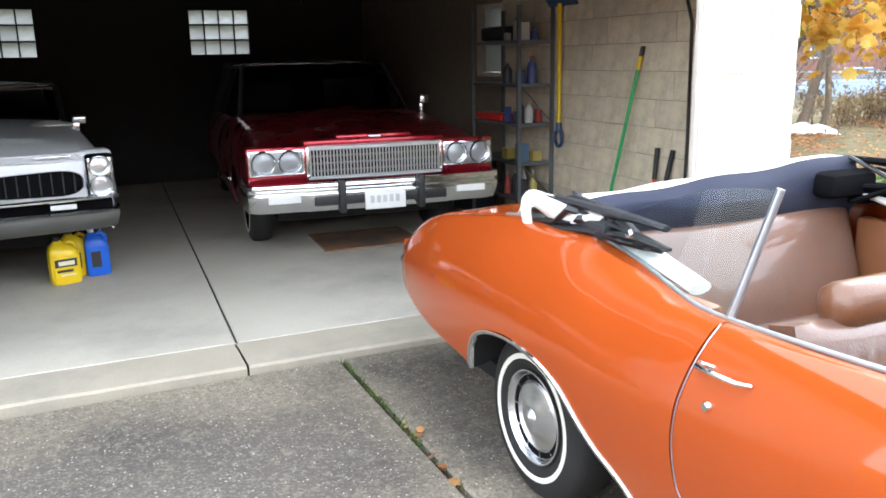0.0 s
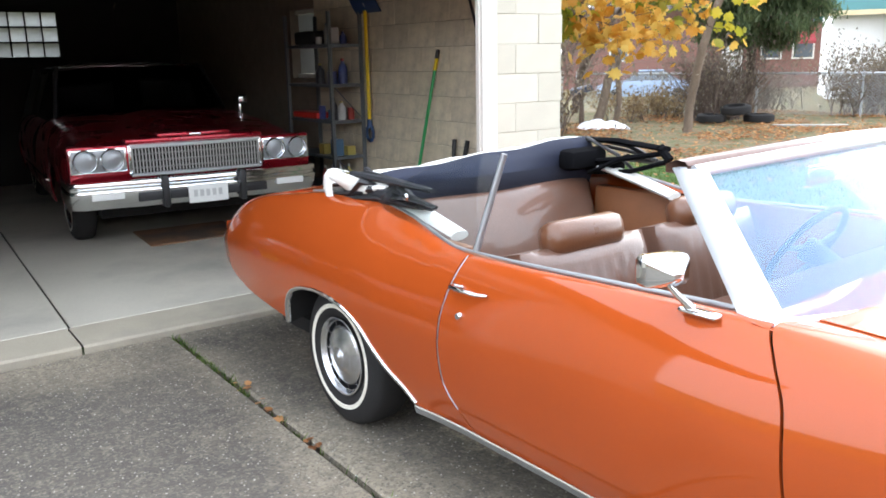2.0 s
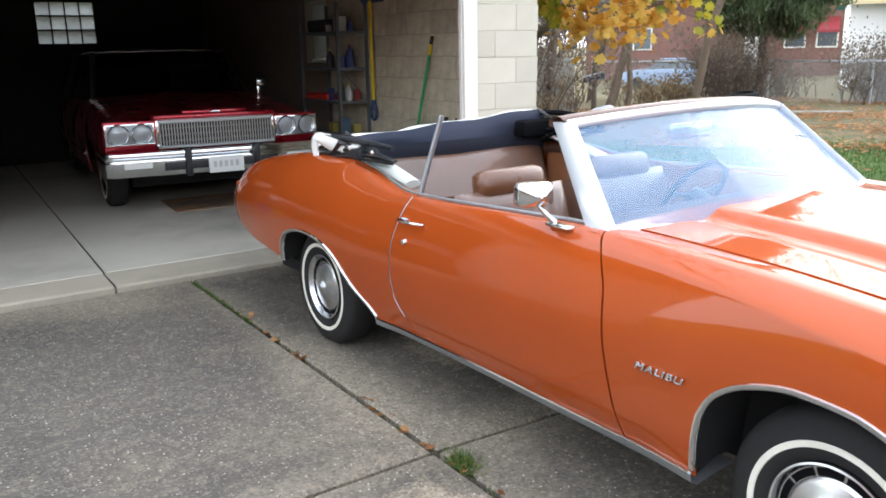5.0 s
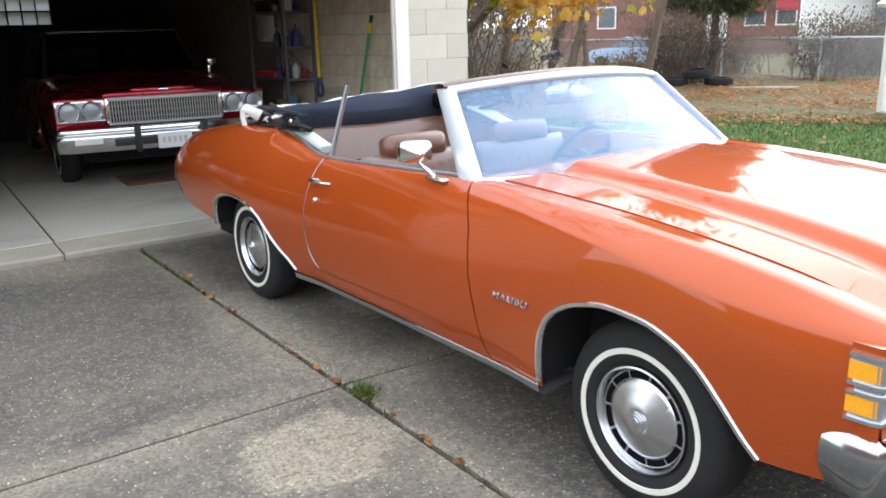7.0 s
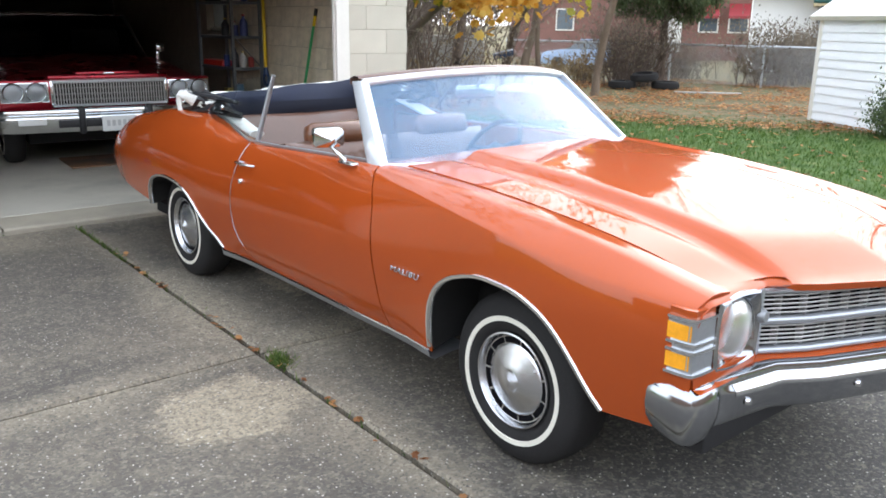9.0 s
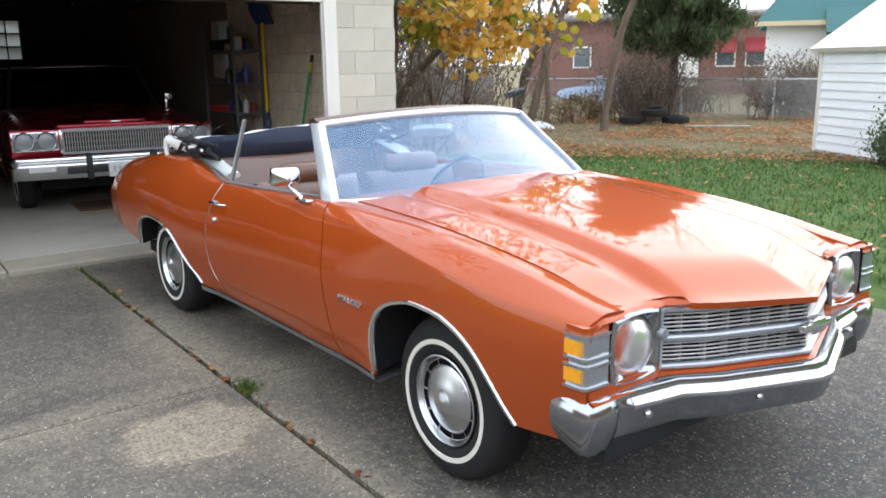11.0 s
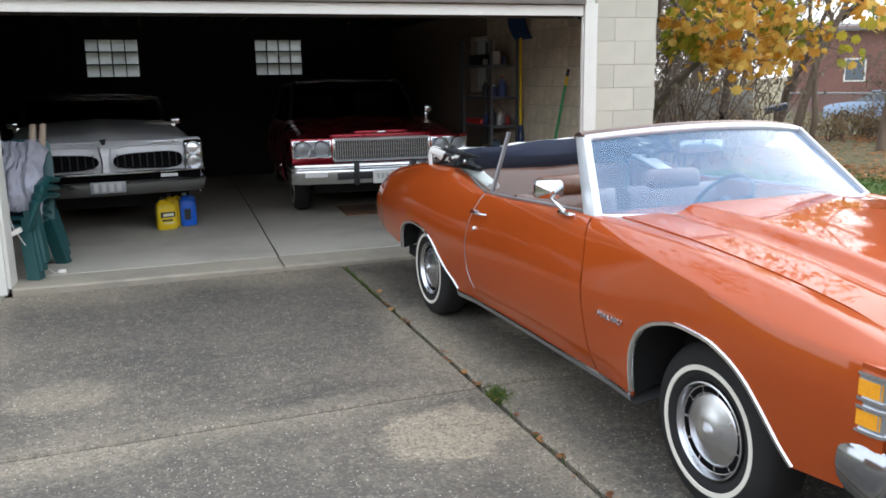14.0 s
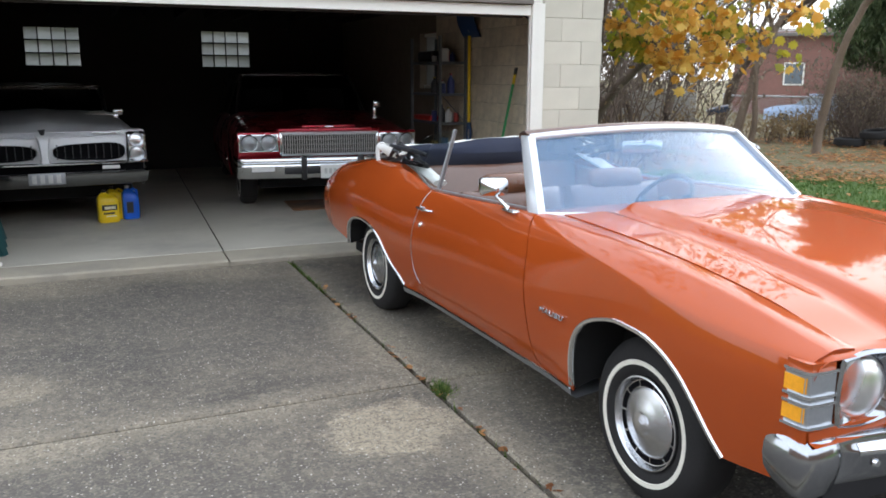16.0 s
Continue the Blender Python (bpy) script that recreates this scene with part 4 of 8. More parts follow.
    # corner lamp: two amber lenses in bright frames
    def corner(z0, z1, out, sa=-0.6, xa=0.74):
        full = [(0.888, -0.648), (0.888, -0.69), (0.886, -0.715), (0.878, -0.728), (0.84, -0.730), (0.785, -0.728)]
        pts = [q for q in full if q[1] <= sa and q[0] >= xa]
        rows = []
        for z, o in ((z0, -0.03), (z0, out), (z1, out), (z1, -0.03)):
            row = []
            for i, (x, s) in enumerate(pts):
                u = i / (len(pts) - 1)
                row.append((sx * (x + o * (1 - u)), s - o * u, z))
            rows.append(row)
        b = bmesh.new()
        grid(b, rows)
        bmesh.ops.recalc_face_normals(b, faces=b.faces)
        return b
    malibu_part("lamp_hood", corner(0.7655, 0.787, -0.002), ORANGE, "orange wing edge over the corner lamp", 50)
    malibu_part("lamp_sill", corner(0.548, 0.5965, -0.003), ORANGE, "orange sill under the corner lamp", 50)
    lamp = malibu_part("corner_lamp", corner(0.596, 0.764, 0.002), SATIN_BAR, "wraparound indicator lamp with two amber lenses", 50)
    for z0, z1 in ((0.612, 0.656), (0.698, 0.744)):
        malibu_part("amber_lens", corner(z0, z1, 0.006, -0.6, 0.88), AMBER, "amber lens", 50, lamp)
    for z in (0.598, 0.666, 0.689, 0.761):
        malibu_part("lamp_bar", corner(z - 0.0045, z + 0.0045, 0.010), CHROME, "thin chrome bar", 50, lamp)

# grille: frame, two tiers of slats, dividers, emblem
gx = [-0.515, -0.44, -0.37, -0.28, -0.19, -0.1, 0, 0.1, 0.19, 0.28, 0.37, 0.44, 0.515]
def grille_bar(z, h, d, off=0.0, xs_=gx, back=0.03):
    rows = []
    for zz, dd in ((z - h, back), (z - h, -d * 0.4), (z - h * 0.4, -d), (z + h * 0.4, -d), (z + h, -d * 0.4), (z + h, back)):
        rows.append([(x, nose(x) + off + dd, zz) for x in xs_])
    b = bmesh.new()
    grid(b, rows)
    bmesh.ops.recalc_face_normals(b, faces=b.faces)
    return b
rows = [[(x, nose(x) + 0.075, z) for x in gx] for z in (0.55, 0.80)]
bm = bmesh.new()
grid(bm, rows)
grille = malibu_part("grille", bm, VOID, "two-tier silver grille with a centre emblem", 30)
for z, h in ((0.768, 0.009), (0.672, 0.012), (0.576, 0.011)):
    malibu_part("grille_bar", grille_bar(z, h, 0.014), SATIN_BAR, "bright grille bar", 50, grille)
for z0, z1 in ((0.590, 0.658), (0.687, 0.757)):
    for k in range(5):
        z = mix(z0, z1, (k + 0.5) / 5)
        malibu_part("slat", grille_bar(z, 0.0030, 0.004, 0.010, back=0.002), SLAT_GREY, "", 50, grille)
    for x in (-0.44, -0.365, -0.29, -0.215, -0.145, -0.072, 0.072, 0.145, 0.215, 0.29, 0.365, 0.44):
        malibu_part("divider", boxed(x - 0.0035, nose(x) + 0.012, z0 - 0.01, x + 0.0035, nose(x) + 0.035, z1 + 0.01, bevel=0.001), GRILLE_GREY, "", 30, grille)
for sx in (-1, 1):
    malibu_part("end_frame", boxed(sx * 0.508, nose(0.51) - 0.012, 0.566, sx * 0.526, nose(0.51) + 0.05, 0.777, bevel=0.005), SATIN_BAR, "", 40, grille)
    malibu_part("side_marker", lathe(bmesh.new(), [(-0.012, 0), (-0.01, 0.016), (0, 0.022), (0.01, 0.022)], 16, Matrix.Translation((sx * 0.532, nose(0.5) - 0.02, 0.70)) @ Matrix.Rotation(math.pi / 2, 4, "Z")), GREY_TRIM, "", 40, grille)
bm = boxed(-0.085, -0.968, 0.660, 0.085, -0.94, 0.688, bevel=0.006)
box(bm, -0.04, -0.972, 0.648, 0.04, -0.93, 0.700, bevel=0.006)
malibu_part("emblem", bm, CHROME, "plain chrome emblem", 40, grille)

# painted pan under the grille
rows = [[(x, nose(x) + d, z) for x in span(-0.545, 0.545, 25)] for d, z in ((-0.055, 0.535), (-0.035, 0.552), (-0.005, 0.566), (0.03, 0.570))]
bm = bmesh.new()
grid(bm, rows)
bmesh.ops.recalc_face_normals(bm, faces=bm.faces)
malibu_part("front_pan", bm, ORANGE, "orange pan under the grille", 40)
# front bumper
def bumper_s(x):
    a = abs(x)
    return nose(x) - 0.062 if a < 0.5 else mix(nose(0.5) - 0.062, -0.738, min(1, (a - 0.5) / 0.26))
path = [(x, bumper_s(x)) for x in (-0.765, -0.73, -0.7, -0.6, -0.5, -0.43, -0.37, -0.29, -0.2, -0.1, -0.03, 0.03, 0.1, 0.2, 0.29, 0.37, 0.43, 0.5, 0.6, 0.7, 0.73, 0.765)]
rows, rib = [], []
for i, (x, s) in enumerate(path):
    a = abs(x)
    zb = mix(0.412, 0.40, min(1, a / 0.7))
    k = min(1, max(0, (0.76 - a) / 0.08))
    d = Vector((path[min(i + 1, len(path) - 1)][0] - path[max(i - 1, 0)][0], path[min(i + 1, len(path) - 1)][1] - path[max(i - 1, 0)][1])).normalized()
    nx, ns = d.y, -d.x
    # top ledge, channel, bright rolled rib that fades at the ends, and a flat face that leans in towards the bottom
    prof = [(-0.06, 0.552), (-0.012, 0.558), (0.0, 0.555), (0.005, 0.546), (0.004, 0.536), (0.006, 0.531), (0.022 * k, 0.520), (0.028 * k, 0.513), (0.029 * k, 0.506), (0.027 * k, 0.499),
            (0.023 * k, 0.488), (0.014 * k, mix(zb, 0.49, 0.5)), (0.006, zb + 0.025), (0.002, zb + 0.012), (-0.006, zb + 0.003), (-0.03, zb)]
    rows.append([(x + nx * o, s + ns * o, z) for o, z in prof])
    if a < 0.72:
        rib.append([(x + nx * (o + 0.002), s + ns * (o + 0.002), z + 0.001) for o, z in prof[5:10]])
bm = bmesh.new()
grid(bm, rows)
bmesh.ops.recalc_face_normals(bm, faces=bm.faces)
rib_mesh = bmesh.new()
grid(rib_mesh, rib)
bmesh.ops.recalc_face_normals(rib_mesh, faces=rib_mesh.faces)
bump = malibu_part("front_bumper", thick(bm, 0.004), AGED_CHROME, "aged chrome front bumper with deep ends", 40)
# the rib's highlight is put into a skin of brighter chrome than the face
malibu_part("bumper_rib", rib_mesh, CHROME, "chrome rib along the bumper top, its highlight set in brighter chrome", 40, bump)
for sx in (-1, 1):
    # deep end cap wrapping round the wing
    rows = []
    for x, s in ((0.878, -0.600), (0.890, -0.602), (0.896, -0.64), (0.896, -0.69), (0.890, -0.722), (0.872, -0.745), (0.84, -0.756), (0.80, -0.757), (0.768, -0.750), (0.752, -0.738), (0.745, -0.715)):
        tip = min(1, max(0, (-s - 0.60) / 0.12))
        z0 = mix(0.392, 0.372, tip)
        c = Vector((0.80, -0.65))
        col = []
        for z, o in ((0.555, -0.045), (0.560, -0.026), (0.556, -0.013), (0.542, -0.002), (0.515, 0.008), (0.48, 0.010), (0.44, 0.004), (z0 + 0.02, -0.012), (z0 + 0.005, -0.02), (z0, -0.032)):
            q = Vector((x, s)) + (Vector((x, s)) - c).normalized() * o
            col.append((sx * q.x, q.y, z))
        rows.append(col)
    bm = bmesh.new()
    grid(bm, rows)
    bmesh.ops.recalc_face_normals(bm, faces=bm.faces)
    malibu_part("bumper_end", thick(bm, 0.004, (sx * 0.80, -0.65, 0.47)), AGED_CHROME, "deep chrome bumper end", 40, bump)
for x in (-0.64, -0.25, 0.25, 0.64):
    malibu_part("bumper_bolt", lathe(bmesh.new(), [(-0.012, 0), (-0.01, 0.01), (0, 0.014)], 14, Matrix.Translation((x, bumper_s(x) - 0.018, 0.470)) @ Matrix.Rotation(math.pi / 2, 4, "Z")), CHROME, "", 50, bump)
malibu_part("valance", boxed(-0.80, -0.74, 0.33, 0.80, -0.62, 0.50, bevel=0.01), BLACK, "dark front valance")

# ---- tail ----
rows = []
for z in (0.60, 0.64, 0.67, 0.70, 0.72):
    rows.append([(x, 4.175 + 0.05 * (1 - (x / 0.8) ** 2) - 0.3 * max(0, z - 0.7), z) for x in span(-0.78, 0.78, 15)])
bm = bmesh.new()
grid(bm, rows)
malibu_part("tail_panel", bm, ORANGE, "", 40)
rows = []
for x, s in [(-0.80, 4.12), (-0.78, 4.16), (-0.74, 4.19), (-0.6, 4.23), (0, 4.25), (0.6, 4.23), (0.74, 4.19), (0.78, 4.16), (0.80, 4.12)]:
    rows.append([(x * 0.97, s - 0.02, 0.66), (x, s, 0.65), (x * 1.005, s + 0.01, 0.59), (x, s, 0.54), (x * 0.96, s - 0.03, 0.53)])
bm = bmesh.new()
grid(bm, rows)
bmesh.ops.recalc_face_normals(bm, faces=bm.faces)
malibu_part("rear_bumper", bm, CHROME, "chrome rear bumper", 50)
for sx in (-1, 1):
    rows = [[(sx * (wide(min(s, 4.155), z) + e), s, z) for s, e in ((4.105, 0.002), (4.112, 0.007), (4.165, 0.008), (4.185, -0.005))] for z in span(0.555, 0.722, 12)]
    bm = bmesh.new()
    grid(bm, rows)
    malibu_part("tail_trim", bm, CHROME, "chrome edge at the tail", 50)
# boot lid
rows = []
for s in span(3.28, 4.13, 16):
    rows.append([(x, s, Z_TOP(s) + 0.004 + 0.018 * (1 - (x / 0.75) ** 2)) for x in span(-(W_TOP(s) - 0.05), W_TOP(s) - 0.05, 17)])
bm = bmesh.new()
grid(bm, rows)
bmesh.ops.recalc_face_normals(bm, faces=bm.faces)
malibu_part("boot_lid", thick(bm, 0.01), ORANGE, "orange boot lid", 40)

# ---- windscreen ----
def screen(u, v, off=0.0):
    """u across from -1 to 1, v up from 0 to 1."""
    hw = mix(0.785, 0.645, v)
    bow = mix(0.20, 0.13, v) * (1 - u * u)
    return (u * hw, mix(0.86, 1.215, v) - bow + off, mix(0.955, 1.272, v) + 0.040 * v * (1 - u * u))
WIND = glass("windscreen_glass", (0.80, 0.88, 0.93))
WIND.node_tree.nodes["Principled BSDF"].inputs["IOR"].default_value = 1.45
# a thin blue diffuse veil over the glass, painting in the sky's reflection and haze
nt = WIND.node_tree
sky_veil, veil_mix = nt.nodes.new("ShaderNodeBsdfDiffuse"), nt.nodes.new("ShaderNodeMixShader")
sky_veil.inputs[0].default_value = (0.27, 0.46, 0.72, 1)
veil_mix.inputs[0].default_value = 0.13
nt.links.new(nt.nodes["Principled BSDF"].outputs[0], veil_mix.inputs[1])
nt.links.new(sky_veil.outputs[0], veil_mix.inputs[2])
nt.links.new(veil_mix.outputs[0], nt.nodes["Material Output"].inputs[0])
bm = bmesh.new()
grid(bm, [[screen(u, v) for u in span(-0.985, 0.985, 25)] for v in span(0.015, 0.985, 9)])
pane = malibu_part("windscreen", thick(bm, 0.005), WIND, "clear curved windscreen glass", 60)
pane.visible_shadow = False
for v, r in ((0.0, 0.014), (1.0, 0.024)):
    pts = [Vector(screen(u, v)) + Vector((0, -0.004, -0.004 if v else 0)) for u in span(-1, 1, 25)]
    malibu_part("screen_surround", tube(bmesh.new(), pts, r, 8, flat=0.8), bpy.data.materials["satin_trim"], "bright windscreen surround", 60)
rows = [[Vector(screen(u, 1.0)) + Vector((0, y, z)) for y, z in ((0.012, 0.012), (0.02, 0.022), (0.05, 0.026), (0.085, 0.012), (0.085, -0.012), (0.02, -0.014))] for u in span(-1.01, 1.01, 25)]
bm = bmesh.new()
grid(bm, rows, close=True)
malibu_part("windscreen_header", bm, SADDLE, "brown windscreen header rail", 50)
bm = boxed(-0.125, -0.012, -0.032, 0.125, 0.014, 0.032, bevel=0.012, m=Matrix.Translation((0.0, 1.17, 1.205)))
rv = malibu_part("rear_view_mirror", bm, CHROME, "bright rear-view mirror", 50)
malibu_part("mirror_arm", tube(bmesh.new(), [(0, 1.165, 1.225), (0, 1.13, 1.28)], 0.008), CHROME, "", 60, rv)
# ---- cabin ----
malibu_part("dashboard", boxed(-0.74, 0.86, 0.60, 0.74, 1.16, 0.93, bevel=0.05), SADDLE_DARK, "brown dashboard", 40)
bm = bmesh.new()
ring = [(0.36 + 0.19 * math.cos(a), 1.42 - 0.10 * math.sin(a), 0.86 + 0.165 * math.sin(a)) for a in span(0, 2 * math.pi, 33)]
tube(bm, ring, 0.013, 8)
wheel_st = malibu_part("steering_wheel", bm, BLACK, "black steering wheel", 60)
malibu_part("steering_hub", tube(bmesh.new(), [(0.36, 1.42, 0.86), (0.36, 1.15, 0.74)], [0.05, 0.03], 12), BLACK, "", 50, wheel_st)
bm = bmesh.new()
for a in (0.2, math.pi - 0.2):
    tube(bm, [(0.36, 1.40, 0.86), (0.36 + 0.18 * math.cos(a), 1.42 - 0.1 * math.sin(a), 0.86 + 0.165 * math.sin(a))], 0.012, 6)
malibu_part("spoke", bm, BLACK, "", 50, wheel_st)


def cushion(w, d, h, r=0.05, puff=0.02, pleats=0, lines=0.006):
    """A padded block centred in x, from y 0 to d and z 0 to h, with a puffed, pleated top."""
    nx, ny = 41, 21
    top = []
    for j in range(ny):
        row = []
        for i in range(nx):
            u, v = i / (nx - 1) * 2 - 1, j / (ny - 1) * 2 - 1
            e = (1 - abs(u) ** 6) * (1 - abs(v) ** 6)
            z = h - r * (1 - e ** 0.5) + puff * (1 - u * u) * (1 - v * v)
            if pleats and abs(u) < 0.72 and abs(v) < 0.7:
                z -= lines * abs(math.cos(math.pi * pleats * (u / 0.72 + 1) / 2)) ** 8
            row.append((u * w / 2, (v + 1) / 2 * d, z))
        top.append(row)
    b = bmesh.new()
    vs = grid(b, top)
    rim = [vs[0][i] for i in range(nx)] + [vs[j][-1] for j in range(1, ny)] + [vs[-1][i] for i in range(nx - 2, -1, -1)] + [vs[j][0] for j in range(ny - 2, 0, -1)]
    lowv = [b.verts.new((v.co.x * 0.985, v.co.y, 0)) for v in rim]
    for i in range(len(rim)):
        k = (i + 1) % len(rim)
        b.faces.new((rim[k], rim[i], lowv[i], lowv[k]))
    b.faces.new(lowv)
    bmesh.ops.recalc_face_normals(b, faces=b.faces)
    return b


def placed(b, m):
    bmesh.ops.transform(b, matrix=m, verts=b.verts)
    return b


for sx in (-1, 1):
    base = placed(cushion(0.62, 0.56, 0.18, pleats=7), Matrix.Translation((sx * 0.36, 1.30, 0.36)) @ Matrix.Rotation(radians(8), 4, "X") @ Matrix.Identity(4))
    seat = malibu_part("front_seat", base, SADDLE, "brown vinyl bucket seat with headrest", 40)
    back = placed(cushion(0.64, 0.50, 0.14, pleats=7), Matrix.Translation((sx * 0.36, 1.84, 0.415)) @ Matrix.Rotation(radians(76), 4, "X"))
    malibu_part("backrest", back, SADDLE, "pleated brown backrest", 40, seat)
    hr = boxed(-0.19, -0.06, -0.064, 0.19, 0.06, 0.064, bevel=0.045, m=Matrix.Translation((sx * 0.36, 1.885, 0.948)) @ Matrix.Rotation(radians(-14), 4, "X"))
    malibu_part("headrest", hr, HEAD_PAD, "rounded brown headrest", 50, seat)
    trim = boxed(sx * 0.76, 0.95, 0.32, sx * 0.80, 2.05, Z_TOP(1.5) - 0.012, bevel=0.012)
    malibu_part("door_trim", trim, HEADREST, "brown door trim panel", 40)
    trim = boxed(sx * 0.685, 2.1, 0.32, sx * 0.75, 2.78, 0.92, bevel=0.02)
    malibu_part("side_trim", trim, HEADREST, "brown rear side trim", 40)
    if sx > 0:
        continue
    # raised rear quarter glass with its bright post
    p0, p1 = Vector((sx * 0.775, 2.005, 0.90)), Vector((sx * 0.70, 1.93, 1.265))
    malibu_part("quarter_post", tube(bmesh.new(), [p0, p1], [0.018, 0.016], 10, flat=0.7), SATIN_BAR if sx < 0 else BLACK, "bright quarter window post", 50)
    rows = []
    for u in span(0, 1, 9):
        topz = mix(1.262, 1.03, u ** 1.8)
        s = mix(0, 0.54, u)
        bot = Vector((sx * 0.772, 2.01 + s, min(topz - 0.01, Z_TOP(2.08 + s) - 0.02)))
        top = Vector((sx * mix(0.702, 0.75, u), mix(1.935, 2.10, u) + s, topz))
        rows.append([bot.lerp(top, k) for k in span(0, 1, 5)])
    bm = bmesh.new()
    grid(bm, rows)
    q = malibu_part("quarter_glass", thick(bm, 0.004), GLASS, "raised clear quarter window", 60)
    q.visible_shadow = False
rear = placed(cushion(1.30, 0.50, 0.16, pleats=0), Matrix.Translation((0, 2.22, 0.38)) @ Matrix.Rotation(radians(6), 4, "X"))
rs = malibu_part("rear_seat", rear, SADDLE, "brown vinyl rear bench", 40)
back = placed(cushion(1.36, 0.50, 0.16, pleats=15, lines=0.004), Matrix.Translation((0, 2.78, 0.465)) @ Matrix.Rotation(radians(72), 4, "X"))
malibu_part("backrest", back, SADDLE, "wide pleated brown rear backrest", 40, rs)
malibu_part("carpet", boxed(-0.78, 0.9, 0.28, 0.78, 2.75, 0.31), SADDLE_DARK, "brown carpet")
malibu_part("rear_bulkhead", boxed(-0.72, 2.84, 0.35, 0.72, 2.88, 0.93), SADDLE_DARK, "")

# ---- folded top behind the rear seat ----
rnd = random.Random(4)
rows, band = [], []
for i, u in enumerate(span(0, 1, 34)):
    x = mix(-0.66, 0.68, u)
    zt = mix(1.085, 1.165, u) + 0.006 * math.sin(u * 17)
    sag = 0.012 * math.sin(u * math.pi * 3)
    rows.append([(x, 2.84 + sag, 0.90), (x, 2.80 + sag, 0.98), (x, 2.79 + sag * 2, 1.04), (x, 2.82, zt - 0.02), (x, 2.85, zt)])
    band.append([(x, 2.782 + sag * 2, mix(1.04, zt, 0.02)), (x, 2.79 + sag, mix(1.04, zt, 0.5)), (x, 2.806, zt - 0.02), (x, 2.835, zt + 0.002)])
bm = bmesh.new()
grid(bm, rows)
top = malibu_part("folded_top", thick(bm, 0.012), NAVY, "folded convertible top, white outside, dark lining", 60)
bm = bmesh.new()
grid(bm, band)
malibu_part("lining_band", thick(bm, 0.006), surface("blue_lining", (0.009, 0.013, 0.032), 0.8, 0, 0.2, 6, 150, bump=0.001), "dark blue lining of the top", 60, top)
rows = []
for i, u in enumerate(span(0, 1, 34)):
    x = mix(-0.67, 0.69, u)
    zt = mix(1.085, 1.165, u) + 0.006 * math.sin(u * 17)
    w1 = 0.015 * math.sin(u * 23) + 0.01 * math.sin(u * 41)
    rows.append([(x, 2.838, zt - 0.006), (x, 2.845, zt + 0.008), (x, 2.90, zt + 0.008 + w1 * 0.3), (x, 3.02, zt - 0.025 + w1 * 0.6), (x, 3.14, zt - 0.06 + w1 * 0.6), (x, 3.22, 1.03 + w1 * 0.4), (x, 3.26, 0.98), (x, 3.2, 0.95)])
bm = bmesh.new()
grid(bm, rows)
malibu_part("canvas", thick(bm, 0.008), CANVAS, "folded white canvas", 60, top)
for sx in (-1, 1):
    # linkage of the top at the sides
    for k, (pts, r) in enumerate((([(0.69, 3.10, 1.03), (0.70, 2.80, 1.075), (0.69, 2.50, 1.045)], 0.016), ([(0.66, 3.12, 1.05), (0.67, 2.85, 1.11), (0.66, 2.62, 1.09), (0.68, 2.48, 1.03)], 0.018),
                                  ([(0.72, 2.95, 0.99), (0.71, 2.70, 1.02), (0.70, 2.42, 1.02)], 0.022), ([(0.64, 2.9, 1.12), (0.66, 2.7, 1.04), (0.68, 2.6, 0.96)], 0.014))):
        lift = 0.05 if sx > 0 else 0
        malibu_part("top_link", tube(bmesh.new(), [(sx * x, s - lift * 2, z + lift) for x, s, z in pts], r, 6, flat=0.6), BLACK, "black folding roof link", 40, top)
    bm = boxed(-0.05, -0.22, -0.03, 0.05, 0.22, 0.03, bevel=0.02, m=Matrix.Translation((sx * 0.66, 2.82, 1.03)) @ Matrix.Rotation(radians(sx * 6), 4, "Z"))
    if sx > 0:
        box(bm, 0.44, 2.70, 1.02, 0.70, 2.90, 1.12, bevel=0.03)
        for pts, r, w in (([(0.70, 2.92, 1.150), (0.66, 2.60, 1.162), (0.60, 2.26, 1.150)], 0.030, 0.5), ([(0.62, 2.88, 1.04), (0.62, 2.60, 1.07), (0.60, 2.30, 1.125)], 0.022, 0.6), ([(0.58, 2.72, 1.00), (0.62, 2.50, 1.10)], 0.018, 0.6),
                          ([(0.66, 2.84, 0.98), (0.64, 2.50, 1.02), (0.61, 2.26, 1.09)], 0.020, 0.6), ([(0.60, 2.30, 1.16), (0.60, 2.24, 1.10)], 0.024, 0.8)):
            tube(bm, pts, r, 8, flat=w)
    malibu_part("folded_pad", bm, VOID if sx > 0 else VINYL_BLACK, "black folded roof padding", 40, top)
    pts = [(sx * 0.66, 2.72, 1.03), (sx * 0.655, 2.48, 0.985), (sx * 0.65, 2.24, 0.925)]
    malibu_part("side_rail", tube(bmesh.new(), pts, [0.04, 0.05, 0.045], 10, flat=0.45), CANVAS, "pale roof side rail", 40, top)
